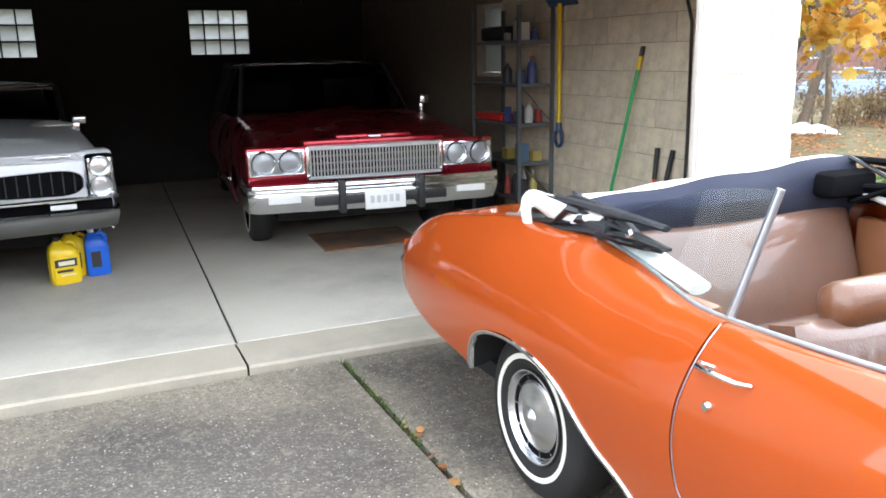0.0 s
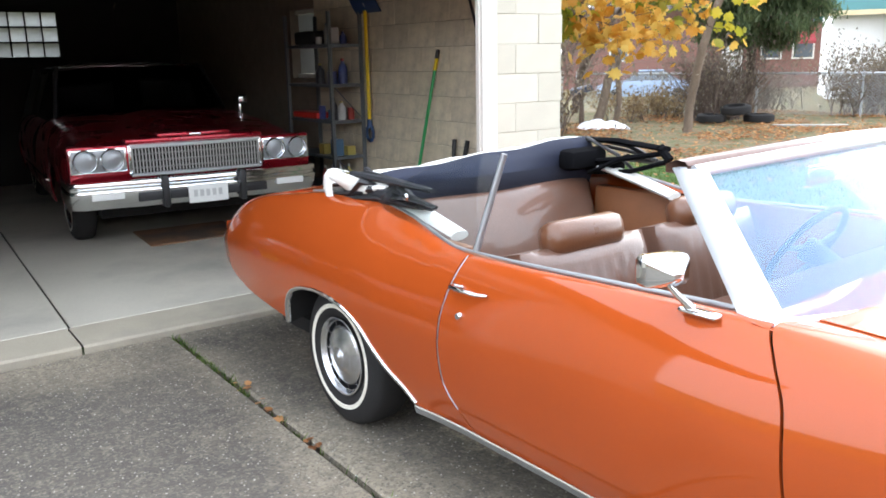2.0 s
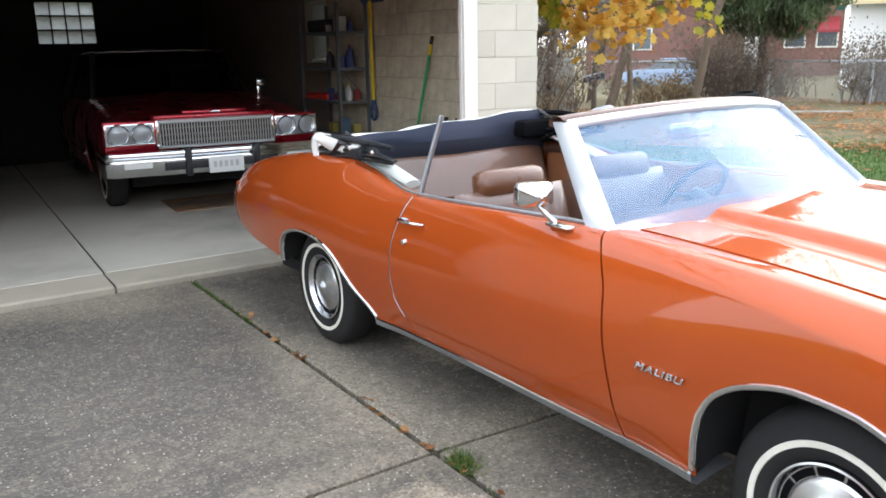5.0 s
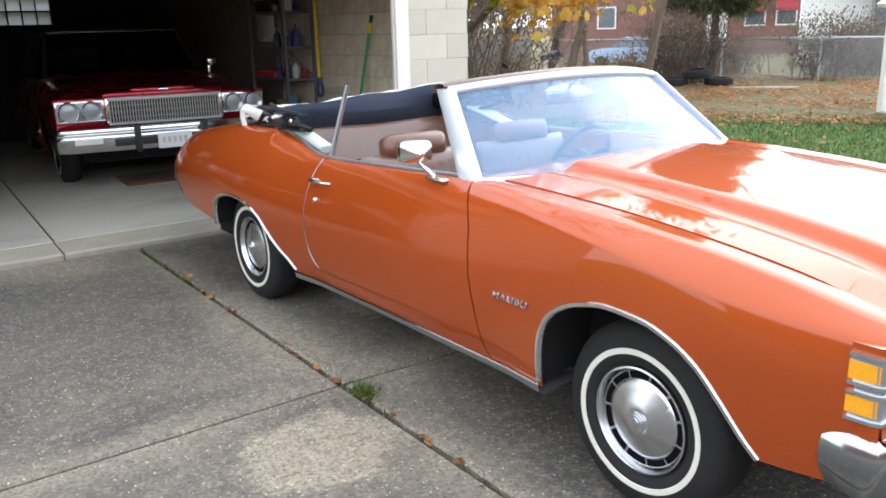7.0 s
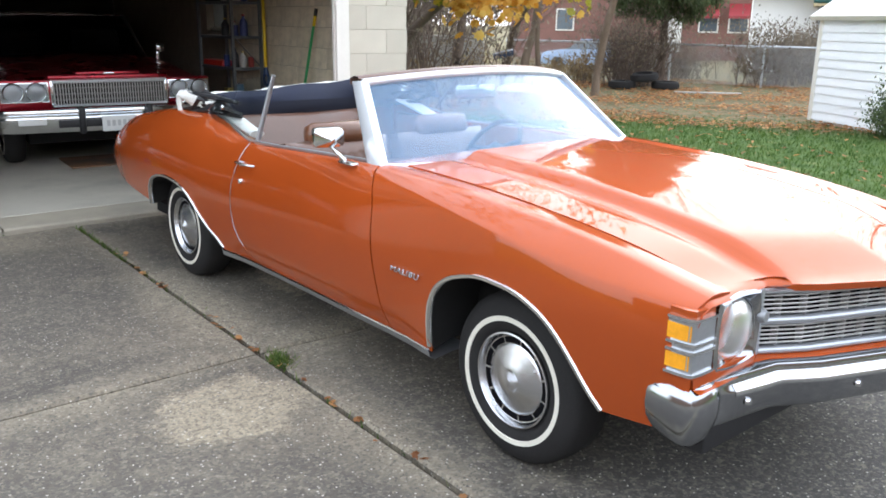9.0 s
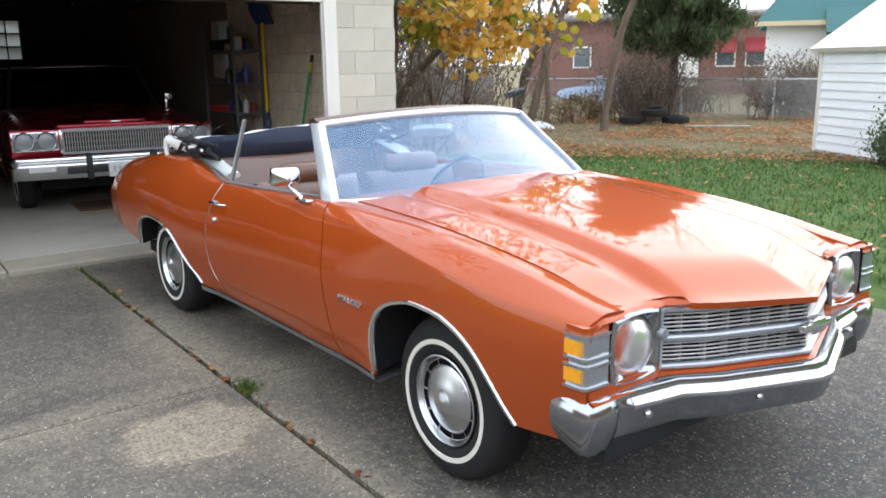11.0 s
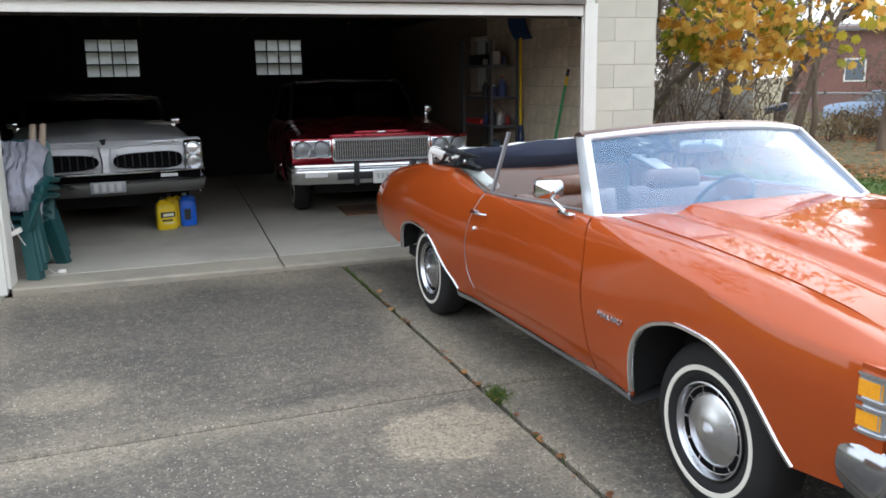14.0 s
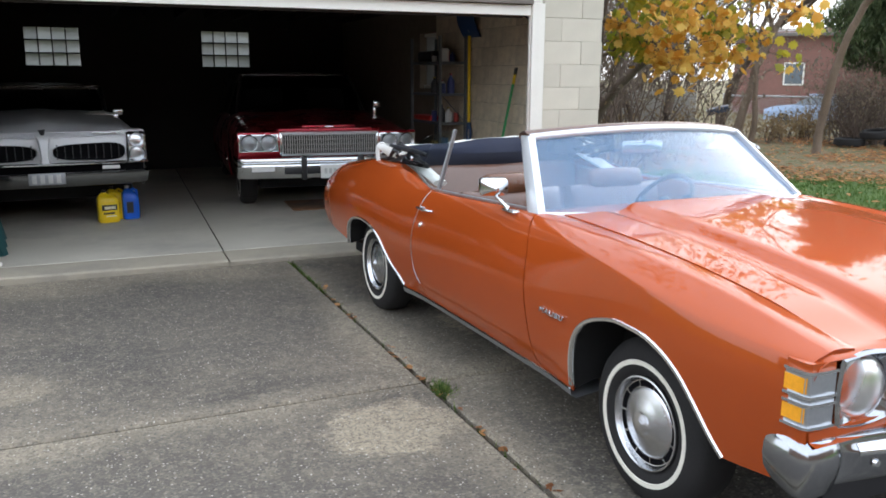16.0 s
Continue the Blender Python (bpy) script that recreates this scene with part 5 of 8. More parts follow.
# loose white flap at the kerb-side corner: an upright loop and a drooping tongue
rows = []
for s, z, x in ((3.035, 0.955, -0.745), (3.05, 0.99, -0.75), (3.06, 1.04, -0.752), (3.055, 1.08, -0.748), (3.03, 1.105, -0.742), (2.995, 1.115, -0.735), (2.95, 1.112, -0.725)):
    rows.append([(x, s + 0.035, z + 0.004), (x - 0.008, s + 0.012, z + 0.002), (x - 0.006, s - 0.012, z), (x + 0.004, s - 0.03, z - 0.004)])
bm = bmesh.new()
grid(bm, rows)
malibu_part("white_loop", thick(bm, 0.005), CANVAS, "loop of loose white canvas", 60, top)
rows = []
for u in span(0, 1, 16):
    s = mix(3.03, 2.655, u)
    zt = mix(1.112, 1.072, u) + 0.005 * math.sin(u * 9)
    zb = curve([(0, 1.06), (0.22, 1.02), (0.34, 1.005), (0.5, 1.022), (0.75, 1.035), (1, 1.055)])(u)
    row = []
    for v in span(0, 1, 7):
        row.append((-0.735 + 0.05 * u - 0.018 * math.sin(v * math.pi) - 0.012 * math.sin(u * 7 + v * 3), s, mix(zt, zb, v)))
    rows.append(row)
bm = bmesh.new()
grid(bm, rows)
malibu_part("white_flap", thick(bm, 0.005), CANVAS, "loose white canvas flap", 60, top)
# crumpled black roof mechanism under the flap
for k in range(9):
    s0 = mix(2.98, 2.5, k / 8)
    pts = [(-0.70 + rnd.uniform(-0.03, 0.05), s0 + 0.08, rnd.uniform(0.99, 1.06)), (-0.70 + rnd.uniform(-0.03, 0.03), s0 - 0.04, rnd.uniform(1.0, 1.085)), (-0.69 + rnd.uniform(-0.03, 0.05), s0 - 0.16, rnd.uniform(1.0, 1.07))]
    malibu_part("top_link", tube(bmesh.new(), pts, [0.014, 0.026, 0.012], 6, flat=0.6), BLACK, "black folding roof link", 40, top)
malibu_part("link_pivot", lathe(bmesh.new(), [(-0.014, 0), (-0.012, 0.012), (0, 0.016)], 12, Matrix.Translation((-0.745, 2.45, 1.06))), CHROME, "bright pivot bolt", 40, top)
malibu_part("roof_bow", tube(bmesh.new(), [(-0.70, 2.92, 1.10), (-0.69, 2.6, 1.095), (-0.68, 2.36, 1.085)], [0.02, 0.024, 0.016], 8, flat=0.7), VINYL_BLACK, "black roof bow end", 40, top)

# ---- model script on the wings ----
def script(body, m, size, material, parent, name, label=""):
    cu = bpy.data.curves.new("word", "FONT")
    cu.body, cu.size, cu.extrude, cu.bevel_depth = body, size, 0.003, 0.0008
    cu.space_character = 1.15
    cu.shear = 0.2
    ob = bpy.data.objects.new("word", cu)
    scene.collection.objects.link(ob)
    dg = bpy.context.evaluated_depsgraph_get()
    me = bpy.data.meshes.new_from_object(ob.evaluated_get(dg))
    bpy.data.objects.remove(ob)
    me.transform(m)
    me.materials.clear()
    me.materials.append(material)
    o = new(name, me)
    o.parent = parent
    if label:
        o["label"] = label
    return o


wz = 0.602
wx = wide(0.45, 0.61)
script("MALIBU", Matrix.Translation((-wx - 0.007, 0.588, wz)) @ Matrix.Rotation(radians(-90), 4, "Z") @ Matrix.Rotation(radians(90), 4, "X") @ Matrix.Diagonal((1.5, 1, 1, 1)), 0.031, CHROME, malibu, "model_script", "chrome model lettering")

# ---- back garden ----
BARK = surface("bark", (0.115, 0.085, 0.065), 0.95, 0, 0.35, 7, 60, bump=0.012, stretch=(1, 1, 0.3))
BARK_PALE = surface("pale_bark", (0.17, 0.125, 0.09), 0.95, 0, 0.3, 7, 60, bump=0.01, stretch=(1, 1, 0.3))
TWIG = surface("twigs", (0.13, 0.095, 0.075), 0.95, 0, 0.3, 5, 60)


def leaf_mat(name, a, b):
    m, n, l, p = node_mat(name)
    g = n.new("ShaderNodeNewGeometry")
    r = n.new("ShaderNodeValToRGB")
    els = r.color_ramp.elements
    els[0].color, els[1].color = (*a, 1), (*b, 1)
    l.new(g.outputs["Random Per Island"], r.inputs[0])
    l.new(r.outputs[0], p.inputs["Base Color"])
    p.inputs["Roughness"].default_value = 0.6
    tr = n.new("ShaderNodeBsdfTranslucent")
    l.new(r.outputs[0], tr.inputs[0])
    mx = n.new("ShaderNodeMixShader")
    mx.inputs[0].default_value = 0.5
    l.new(p.outputs[0], mx.inputs[1])
    l.new(tr.outputs[0], mx.inputs[2])
    l.new(mx.outputs[0], n["Material Output"].inputs[0])
    return m


YELLOW_LEAF = leaf_mat("yellow_leaf", (0.60, 0.27, 0.03), (0.86, 0.60, 0.15))
GREEN_LEAF = leaf_mat("turning_leaf", (0.17, 0.23, 0.02), (0.55, 0.44, 0.05))
EVERGREEN = leaf_mat("evergreen_needles", (0.05, 0.085, 0.035), (0.15, 0.19, 0.085))
DUSK_LEAF = leaf_mat("dead_leaf", (0.11, 0.09, 0.07), (0.26, 0.21, 0.15))
LITTER = leaf_mat("fallen_leaf", (0.22, 0.08, 0.03), (0.66, 0.34, 0.14))
GRASS = leaf_mat("grass_blade", (0.04, 0.10, 0.015), (0.11, 0.18, 0.036))

LOBES = [(0, -0.5), (0.17, -0.27), (0.42, -0.34), (0.40, -0.08), (0.56, 0.12), (0.37, 0.2), (0.32, 0.42), (0.18, 0.38), (0, 0.6), (-0.18, 0.38), (-0.32, 0.42), (-0.37, 0.2), (-0.56, 0.12), (-0.40, -0.08), (-0.42, -0.34), (-0.17, -0.27)]


def leaves_mesh(spots, size, rnd, shape="maple", flat=False):
    """One mesh of many leaves, each a small cupped blade."""
    verts, faces = [], []
    for c in spots:
        s = size * rnd.uniform(0.6, 1.25)
        if flat:
            rot = Euler((rnd.uniform(-0.35, 0.35), rnd.uniform(-0.35, 0.35), rnd.uniform(0, 6.3))).to_matrix()
        else:
            rot = Euler((rnd.uniform(0.3, 1.9), rnd.uniform(-0.6, 0.6), rnd.uniform(0, 6.3))).to_matrix()
        k = len(verts)
        if shape == "maple":
            pts = [Vector((x * s, y * s, -0.25 * s * (x * x + y * y))) for x, y in LOBES]
            verts.append(c + rot @ Vector((0, 0, 0.02 * s)))
            for q in pts:
                verts.append(c + rot @ q)
            n = len(pts)
            for i in range(n):
                faces.append((k, k + 1 + i, k + 1 + (i + 1) % n))
        elif shape == "oval":
            pts = [(0, -0.5), (0.25, -0.1), (0.2, 0.25), (0, 0.55), (-0.2, 0.25), (-0.25, -0.1)]
            for x, y in pts:
                verts.append(c + rot @ Vector((x * s, y * s, 0.3 * s * abs(x))))
            faces.append((k, k + 1, k + 2, k + 3))
            faces.append((k, k + 3, k + 4, k + 5))
        else:
            w = 0.10 * s
            d = rot @ Vector((0, s, 0))
            a = rot @ Vector((w, 0, 0))
            verts.extend((c - a, c + a, c + d * 0.6 + a * 0.7, c + d, c + d * 0.6 - a * 0.7))
            faces.append((k, k + 1, k + 2, k + 3, k + 4))
    me = bpy.data.meshes.new("leaves")
    me.from_pydata([tuple(v) for v in verts], [], faces)
    return me


def limb(bm, p, d, length, r, depth, rnd, tips, droop=0.0, split=3):
    """A branch that wanders, tapers and forks; collects points along the thin ones."""
    n = max(3, int(length / 0.22))
    pts, rad = [p], [r]
    q, v = Vector(p), Vector(d).normalized()
    for i in range(n):
        v = (v + Vector((rnd.uniform(-1, 1), rnd.uniform(-1, 1), rnd.uniform(-0.8, 0.8) - droop)) * 0.16).normalized()
        q = q + v * (length / n)
        pts.append(q.copy())
        rad.append(r * (1 - 0.62 * (i + 1) / n))
    tube(bm, pts, rad, 7 if r > 0.03 else (5 if r > 0.012 else 3), caps=False)
    if depth <= 1:
        tips.extend(pts[1:])
    if depth > 0:
        for k in range(split):
            i = rnd.randint(max(1, n // 3), n)
            side = Vector((rnd.uniform(-1, 1), rnd.uniform(-1, 1), rnd.uniform(-0.2, 0.9))).normalized()
            limb(bm, pts[i], (v * 0.6 + side).normalized(), length * rnd.uniform(0.5, 0.75), rad[i] * 0.62, depth - 1, rnd, tips, droop, split)


def tree(name, label, x, y, stems, bark, seed, crowns=(), depth=3, category="tree", split=3):
    """stems: (direction, length, radius); crowns: (material, leaf size, leaves a tip, spread, keep, shape)."""
    rnd = random.Random(seed)
    t = thing(name, Matrix.Identity(4), label, category)
    tips, bm = [], bmesh.new()
    for (dx, dy), d, length, r in stems:
        limb(bm, Vector((x + dx, y + dy, -0.1)), Vector(d), length, r, depth, rnd, tips, 0.0, split)
    part("trunk", bm, bark, t, "", 60)
    for material, size, count, spread, keep, shape in crowns:
        spots = []
        for q in tips:
            if keep(q):
                for _ in range(count):
                    spots.append(q + Vector((rnd.gauss(0, spread), rnd.gauss(0, spread), rnd.gauss(0, spread))))
        me = leaves_mesh(spots, size, rnd, shape)
        me.materials.append(material)
        o = new("crown", me)
        o.parent = t
        if material is YELLOW_LEAF:
            o["label"] = "golden autumn leaves"
    return t


# young maple whose leafy boughs hang out past the garage corner
rnd = random.Random(11)
maple = thing("maple_tree", Matrix.Identity(4), "young maple with golden autumn leaves beside the garage", "tree")
bm = bmesh.new()
tube(bm, [(5.75, 6.15, -0.1), (5.72, 6.12, 0.9), (5.80, 6.05, 1.8), (5.74, 5.98, 2.6), (5.7, 5.9, 3.6)], [0.045, 0.038, 0.033, 0.03, 0.02], 8, caps=False)
tube(bm, [(6.05, 6.9, -0.1), (6.15, 6.75, 1.0), (6.1, 6.5, 2.2), (6.2, 6.2, 3.4)], [0.05, 0.042, 0.036, 0.02], 8, caps=False)
boughs = (((5.74, 5.98, 2.5), (6.25, 5.55, 2.62), (6.85, 5.15, 2.25), (7.40, 4.98, 1.84)), ((5.80, 6.05, 1.8), (6.1, 5.7, 2.0), (6.4, 5.3, 1.88), (6.55, 5.12, 1.68)),
          ((5.72, 6.0, 2.2), (5.9, 5.75, 2.15), (6.05, 5.6, 1.9)), ((6.25, 5.55, 2.6), (7.0, 4.95, 2.55), (7.75, 4.70, 2.28)), ((5.74, 5.95, 2.9), (6.5, 5.2, 3.0), (7.3, 4.7, 2.8)),
          ((6.1, 6.5, 2.2), (6.6, 6.0, 2.35), (7.2, 5.7, 2.1)), ((5.72, 5.92, 3.2), (6.2, 5.0, 3.1), (6.6, 4.3, 2.9)), ((6.6, 5.35, 2.4), (6.9, 5.3, 2.1), (7.05, 5.25, 1.92)),
          ((5.72, 6.0, 2.6), (5.6, 5.5, 2.7), (5.75, 5.1, 2.45), (6.0, 4.9, 2.2)))
gold, turning = [], []
for path in boughs:
    pts = [Vector(path[0])]
    for p, q in zip(path, path[1:]):
        for k in (0.25, 0.5, 0.75, 1.0):
            pts.append(Vector(p).lerp(Vector(q), k) + Vector((rnd.gauss(0, 0.02), rnd.gauss(0, 0.02), rnd.gauss(0, 0.02))))
    tube(bm, pts, [0.016 * (1 - 0.75 * i / (len(pts) - 1)) for i in range(len(pts))], 5, caps=False)
    for i, p in enumerate(pts[2:]):
        for _ in range(3):
            tip = p + Vector((rnd.gauss(0.05, 0.17), rnd.gauss(-0.03, 0.17), rnd.gauss(-0.06, 0.13)))
            tube(bm, [p, p.lerp(tip, 0.5) + Vector((0, 0, 0.02)), tip], [0.005, 0.004, 0.002], 3, caps=False)
            for _ in range(6):
                c = p.lerp(tip, rnd.uniform(0.5, 1.1)) + Vector((rnd.gauss(0, 0.07), rnd.gauss(0, 0.07), rnd.gauss(-0.04, 0.06)))
                (turning if noise.noise((c.x * 1.6, c.y * 1.6, c.z * 2.2)) + rnd.gauss(0, 0.12) > 0.16 else gold).append(c)
part("trunk", bm, BARK, maple, "", 60)
for spots, material in ((gold, YELLOW_LEAF), (turning, GREEN_LEAF)):
    me = leaves_mesh(spots, 0.112, rnd, "maple")
    me.materials.append(material)
    o = new("crown", me)
    o.parent = maple
    o["label"] = "golden autumn leaves" if material is YELLOW_LEAF else "leaves turning from green to gold"
tree("maple_tree", "leaning garden tree with two stems and few golden leaves", 14.55, 13.25,
     [((0, 0), (0.30, -0.26, 1), 5.2, 0.12), ((0.25, -0.3), (0.38, -0.34, 1), 4.0, 0.08)],
     BARK_PALE, 5, [(YELLOW_LEAF, 0.11, 2, 0.25, lambda q: q.z > 2.0, "maple")], 3)
tree("bare_tree", "dark bare garden tree beside the house", 11.9, 12.5, [((0, 0), (0.10, -0.09, 1), 5.4, 0.12), ((-0.5, 0.3), (0.02, 0.05, 1), 4.8, 0.06)], BARK, 29, [(YELLOW_LEAF, 0.13, 2, 0.25, lambda q: q.z > 2.2, "maple")], 3)
tree("maple_tree", "tall maple spreading over the garage corner, its leaves mostly fallen", 7.0, 8.8,
     [((0, 0), (-0.22, -0.30, 1), 6.2, 0.17), ((0.25, 0.1), (0.02, -0.32, 1), 5.6, 0.09), ((-0.1, 0.2), (-0.5, -0.1, 1), 5.4, 0.11)],
     BARK, 19, [(DUSK_LEAF, 0.15, 1, 0.25, lambda q: q.z > 4.2, "maple"), (YELLOW_LEAF, 0.15, 1, 0.3, lambda q: q.z > 4.6 and q.x > 5.2, "maple")], 4)
tree("bare_tree", "slim bare garden tree with a pale trunk", 14.42, 10.52, [((0, 0), (0.09, -0.10, 1), 6.8, 0.10)], BARK_PALE, 23, [], 3)


for k, (x, y, h) in enumerate(((10.6, 13.2, 8.0), (13.2, 15.4, 8.5), (17.2, 16.6, 8.5), (25.5, 8.6, 8.5), (24.5, 4.2, 7.5))):
    tree("bare_tree", "tall bare garden tree with fine branches", x, y, [((0, 0), (0.05 * (k % 3 - 1), 0.04, 1), h, 0.11), ((0.1, 0.1), (0.25, 0.15 * (k % 2), 1), h * 0.8, 0.09)], BARK, 40 + k, [(DUSK_LEAF, 0.16, 1, 0.25, lambda q: q.z > 4.0, "oval")], 4, split=3)


def conifer(x, y, z0, z1, r, seed):
    rnd = random.Random(seed)
    t = thing("evergreen_tree", Matrix.Identity(4), "dark evergreen tree with drooping branches", "tree")
    bm = bmesh.new()
    tube(bm, [(x, y, -0.1), (x + 0.05, y, z1 * 0.5), (x, y, z1)], [0.11, 0.09, 0.03], 8, caps=False)
    spots = []
    z = z0
    while z < z1:
        reach = r * (0.45 + 0.55 * (1 - (z - z0) / (z1 - z0))) * min(1, 0.45 + 0.4 * (z - z0)) * rnd.uniform(0.75, 1.1)
        for k in range(7):
            a = rnd.uniform(0, 6.28)
            tip = Vector((x + reach * math.cos(a), y + reach * math.sin(a), z - 0.35 * reach * 0.5))
            base = Vector((x, y, z))
            midp = base.lerp(tip, 0.5) + Vector((0, 0, 0.12))
            tube(bm, [base, midp, tip], [0.03, 0.02, 0.006], 4, caps=False)
            for i in range(420):
                u = rnd.uniform(0.25, 1.0)
                c = base.lerp(midp, u * 2) if u < 0.5 else midp.lerp(tip, u * 2 - 1)
                spots.append(c + Vector((rnd.gauss(0, 0.14), rnd.gauss(0, 0.14), rnd.gauss(-0.08, 0.11))))
        z += 0.22
    part("trunk", bm, BARK, t, "", 60)
    me = leaves_mesh(spots, 0.19, rnd, "blade")
    me.materials.append(EVERGREEN)
    new("crown", me).parent = t


conifer(18.6, 11.9, 1.95, 9.8, 2.3, 3)


def bush(x, y, w, d, h, seed, label, leaf=None, count=0, name="bush", twig=TWIG, stems=26, size=0.075):
    rnd = random.Random(seed)
    t = thing(name, Matrix.Identity(4), label, "bush")
    bm, tips = bmesh.new(), []
    for _ in range(stems):
        p = Vector((x + rnd.uniform(-w, w) * 0.5, y + rnd.uniform(-d, d) * 0.5, -0.05))
        limb(bm, p, (rnd.uniform(-0.5, 0.5), rnd.uniform(-0.5, 0.5), 1), h * rnd.uniform(0.6, 1.05), 0.018, 2, rnd, tips, 0.1, 3)
    tagged(part("stem_tangle", bm, twig, t, "", 60), kind="stuff")
    if leaf:
        spots = [q + Vector((rnd.gauss(0, 0.12), rnd.gauss(0, 0.12), rnd.gauss(0, 0.1))) for q in tips for _ in range(count)]
        me = leaves_mesh(spots, size, rnd, "oval")
        me.materials.append(leaf)
        new("foliage", me).parent = t


for k, (x, y) in enumerate(((9.2, 11.6), (10.8, 13.2), (12.8, 14.6), (15.2, 16.0), (7.6, 9.4))):
    bush(x, y, 3.0, 1.6, 4.4, 60 + k, "tall tangle of grey-brown branches with a few dead leaves", DUSK_LEAF, 2, stems=34)
DRY_LEAF = leaf_mat("dry_leaf", (0.16, 0.10, 0.055), (0.34, 0.26, 0.14))
bush(9.0, 10.8, 3.0, 1.2, 0.55, 31, "low tangled brown thicket of bare stems", DRY_LEAF, 1, stems=40)
bush(11.6, 12.9, 3.0, 1.2, 0.8, 32, "low brown thicket behind the trees", DRY_LEAF, 1, stems=34)
bush(17.5, 12.0, 1.5, 0.9, 1.6, 33, "dark bare shrub by the old tyres", DUSK_LEAF, 1, stems=95)
bush(6.2, 8.9, 1.6, 1.4, 1.5, 36, "tangle of brown stems beside the garage", DRY_LEAF, 1, stems=26)
bush(16.6, 13.5, 2.2, 1.0, 0.5, 37, "low clump of straw-coloured weeds", DRY_LEAF, 3, stems=24)
bush(22.6, 10.2, 4.6, 1.5, 1.1, 34, "bare grey-brown hedge behind the fence", DUSK_LEAF, 3, stems=110)
bush(20.6, 13.4, 4.2, 1.2, 0.75, 38, "low grey-brown scrub behind the fence", DUSK_LEAF, 1, stems=70)
bush(12.95, 2.95, 0.7, 0.7, 0.55, 35, "small dark green shrub by the shed", EVERGREEN, 22, stems=18, size=0.05)

# fallen leaves and grass tufts on the lawn
rnd = random.Random(77)
spots = []
while len(spots) < 15000:
    x, y = rnd.uniform(6.0, 21), rnd.uniform(-2.0, 14)
    d = 0.79 * x + 0.61 * y
    keep = 0.05 if d < 12.3 else (0.95 if noise.noise((x * 0.5, y * 0.5, 3)) + 0.4 * noise.noise((x * 1.7, y * 1.7, 5)) > -0.02 else 0.16)
    if rnd.random() < keep:
        spots.append(Vector((x, y, rnd.uniform(0.0, 0.03))))
me = leaves_mesh(spots, 0.09, rnd, "oval", flat=True)
me.materials.append(LITTER)
tagged(new("fallen_leaves", me), "orange and brown fallen leaves on the lawn", "leaves", kind="stuff")
spots = []
while len(spots) < 26000:
    x, y = rnd.uniform(5.8, 14.5), rnd.uniform(-3.0, 8.5)
    d = 0.79 * x + 0.61 * y
    if d < 13.4 + rnd.gauss(0, 0.5):
        spots.append(Vector((x, y, -0.03)))
verts, faces = [], []
for c in spots:
    a = rnd.uniform(0, 6.28)
    h = rnd.uniform(0.03, 0.075)
    w = Vector((math.cos(a), math.sin(a), 0)) * 0.008
    t = c + Vector((rnd.gauss(0, 0.02), rnd.gauss(0, 0.02), h))
    k = len(verts)
    verts.extend((c - w, c + w, t))
    faces.append((k, k + 1, k + 2))
me = bpy.data.meshes.new("grass")
me.from_pydata([tuple(v) for v in verts], [], faces)
me.materials.append(GRASS)
tagged(new("grass", me), "short green lawn grass", "grass", kind="stuff")

# weeds in the drive's long joint
verts, faces = [], []
for k in range(640):
    r = rnd.random()
    if r < 0.38:
        c = Vector((1.565 + rnd.gauss(0, 0.012), rnd.uniform(3.2, 4.3), -0.02))
    elif r < 0.85:
        c = Vector((1.60 + rnd.gauss(0, 0.022), 1.10 + rnd.gauss(0, 0.045), -0.01))
    else:
        c = Vector((1.565 + rnd.gauss(0, 0.006), rnd.uniform(-1.5, 3.2), -0.02))
    h = rnd.uniform(0.015, 0.05)
    a = rnd.uniform(0, 6.28)
    w = Vector((math.cos(a), math.sin(a), 0)) * 0.004
    i = len(verts)
    verts.extend((c - w, c + w, c + Vector((rnd.gauss(0, 0.02), rnd.gauss(0, 0.02), h))))
    faces.append((i, i + 1, i + 2))
me = bpy.data.meshes.new("weeds")
me.from_pydata([tuple(v) for v in verts], [], faces)
me.materials.append(leaf_mat("weed_blade", (0.045, 0.12, 0.02), (0.19, 0.24, 0.06)))
tagged(new("joint_weeds", me), "small green weeds in the driveway joint", "weeds", kind="stuff")
spots = [Vector((1.58, 3.27, 0.012)), Vector((1.60, 3.30, 0.02))] + [Vector((-1.12 + rnd.gauss(-0.06, 0.09), 2.95 + rnd.gauss(0, 0.16), rnd.uniform(0.0, 0.05))) for _ in range(90)] + [Vector((1.565 + rnd.gauss(0, 0.02), rnd.uniform(-0.5, 3.4), 0.0)) for _ in range(40)]
me = leaves_mesh(spots, 0.045, rnd, "maple", flat=True)
me.materials.append(LITTER)
tagged(new("driveway_leaves", me), "dry orange leaves on the driveway", "leaves", kind="stuff")

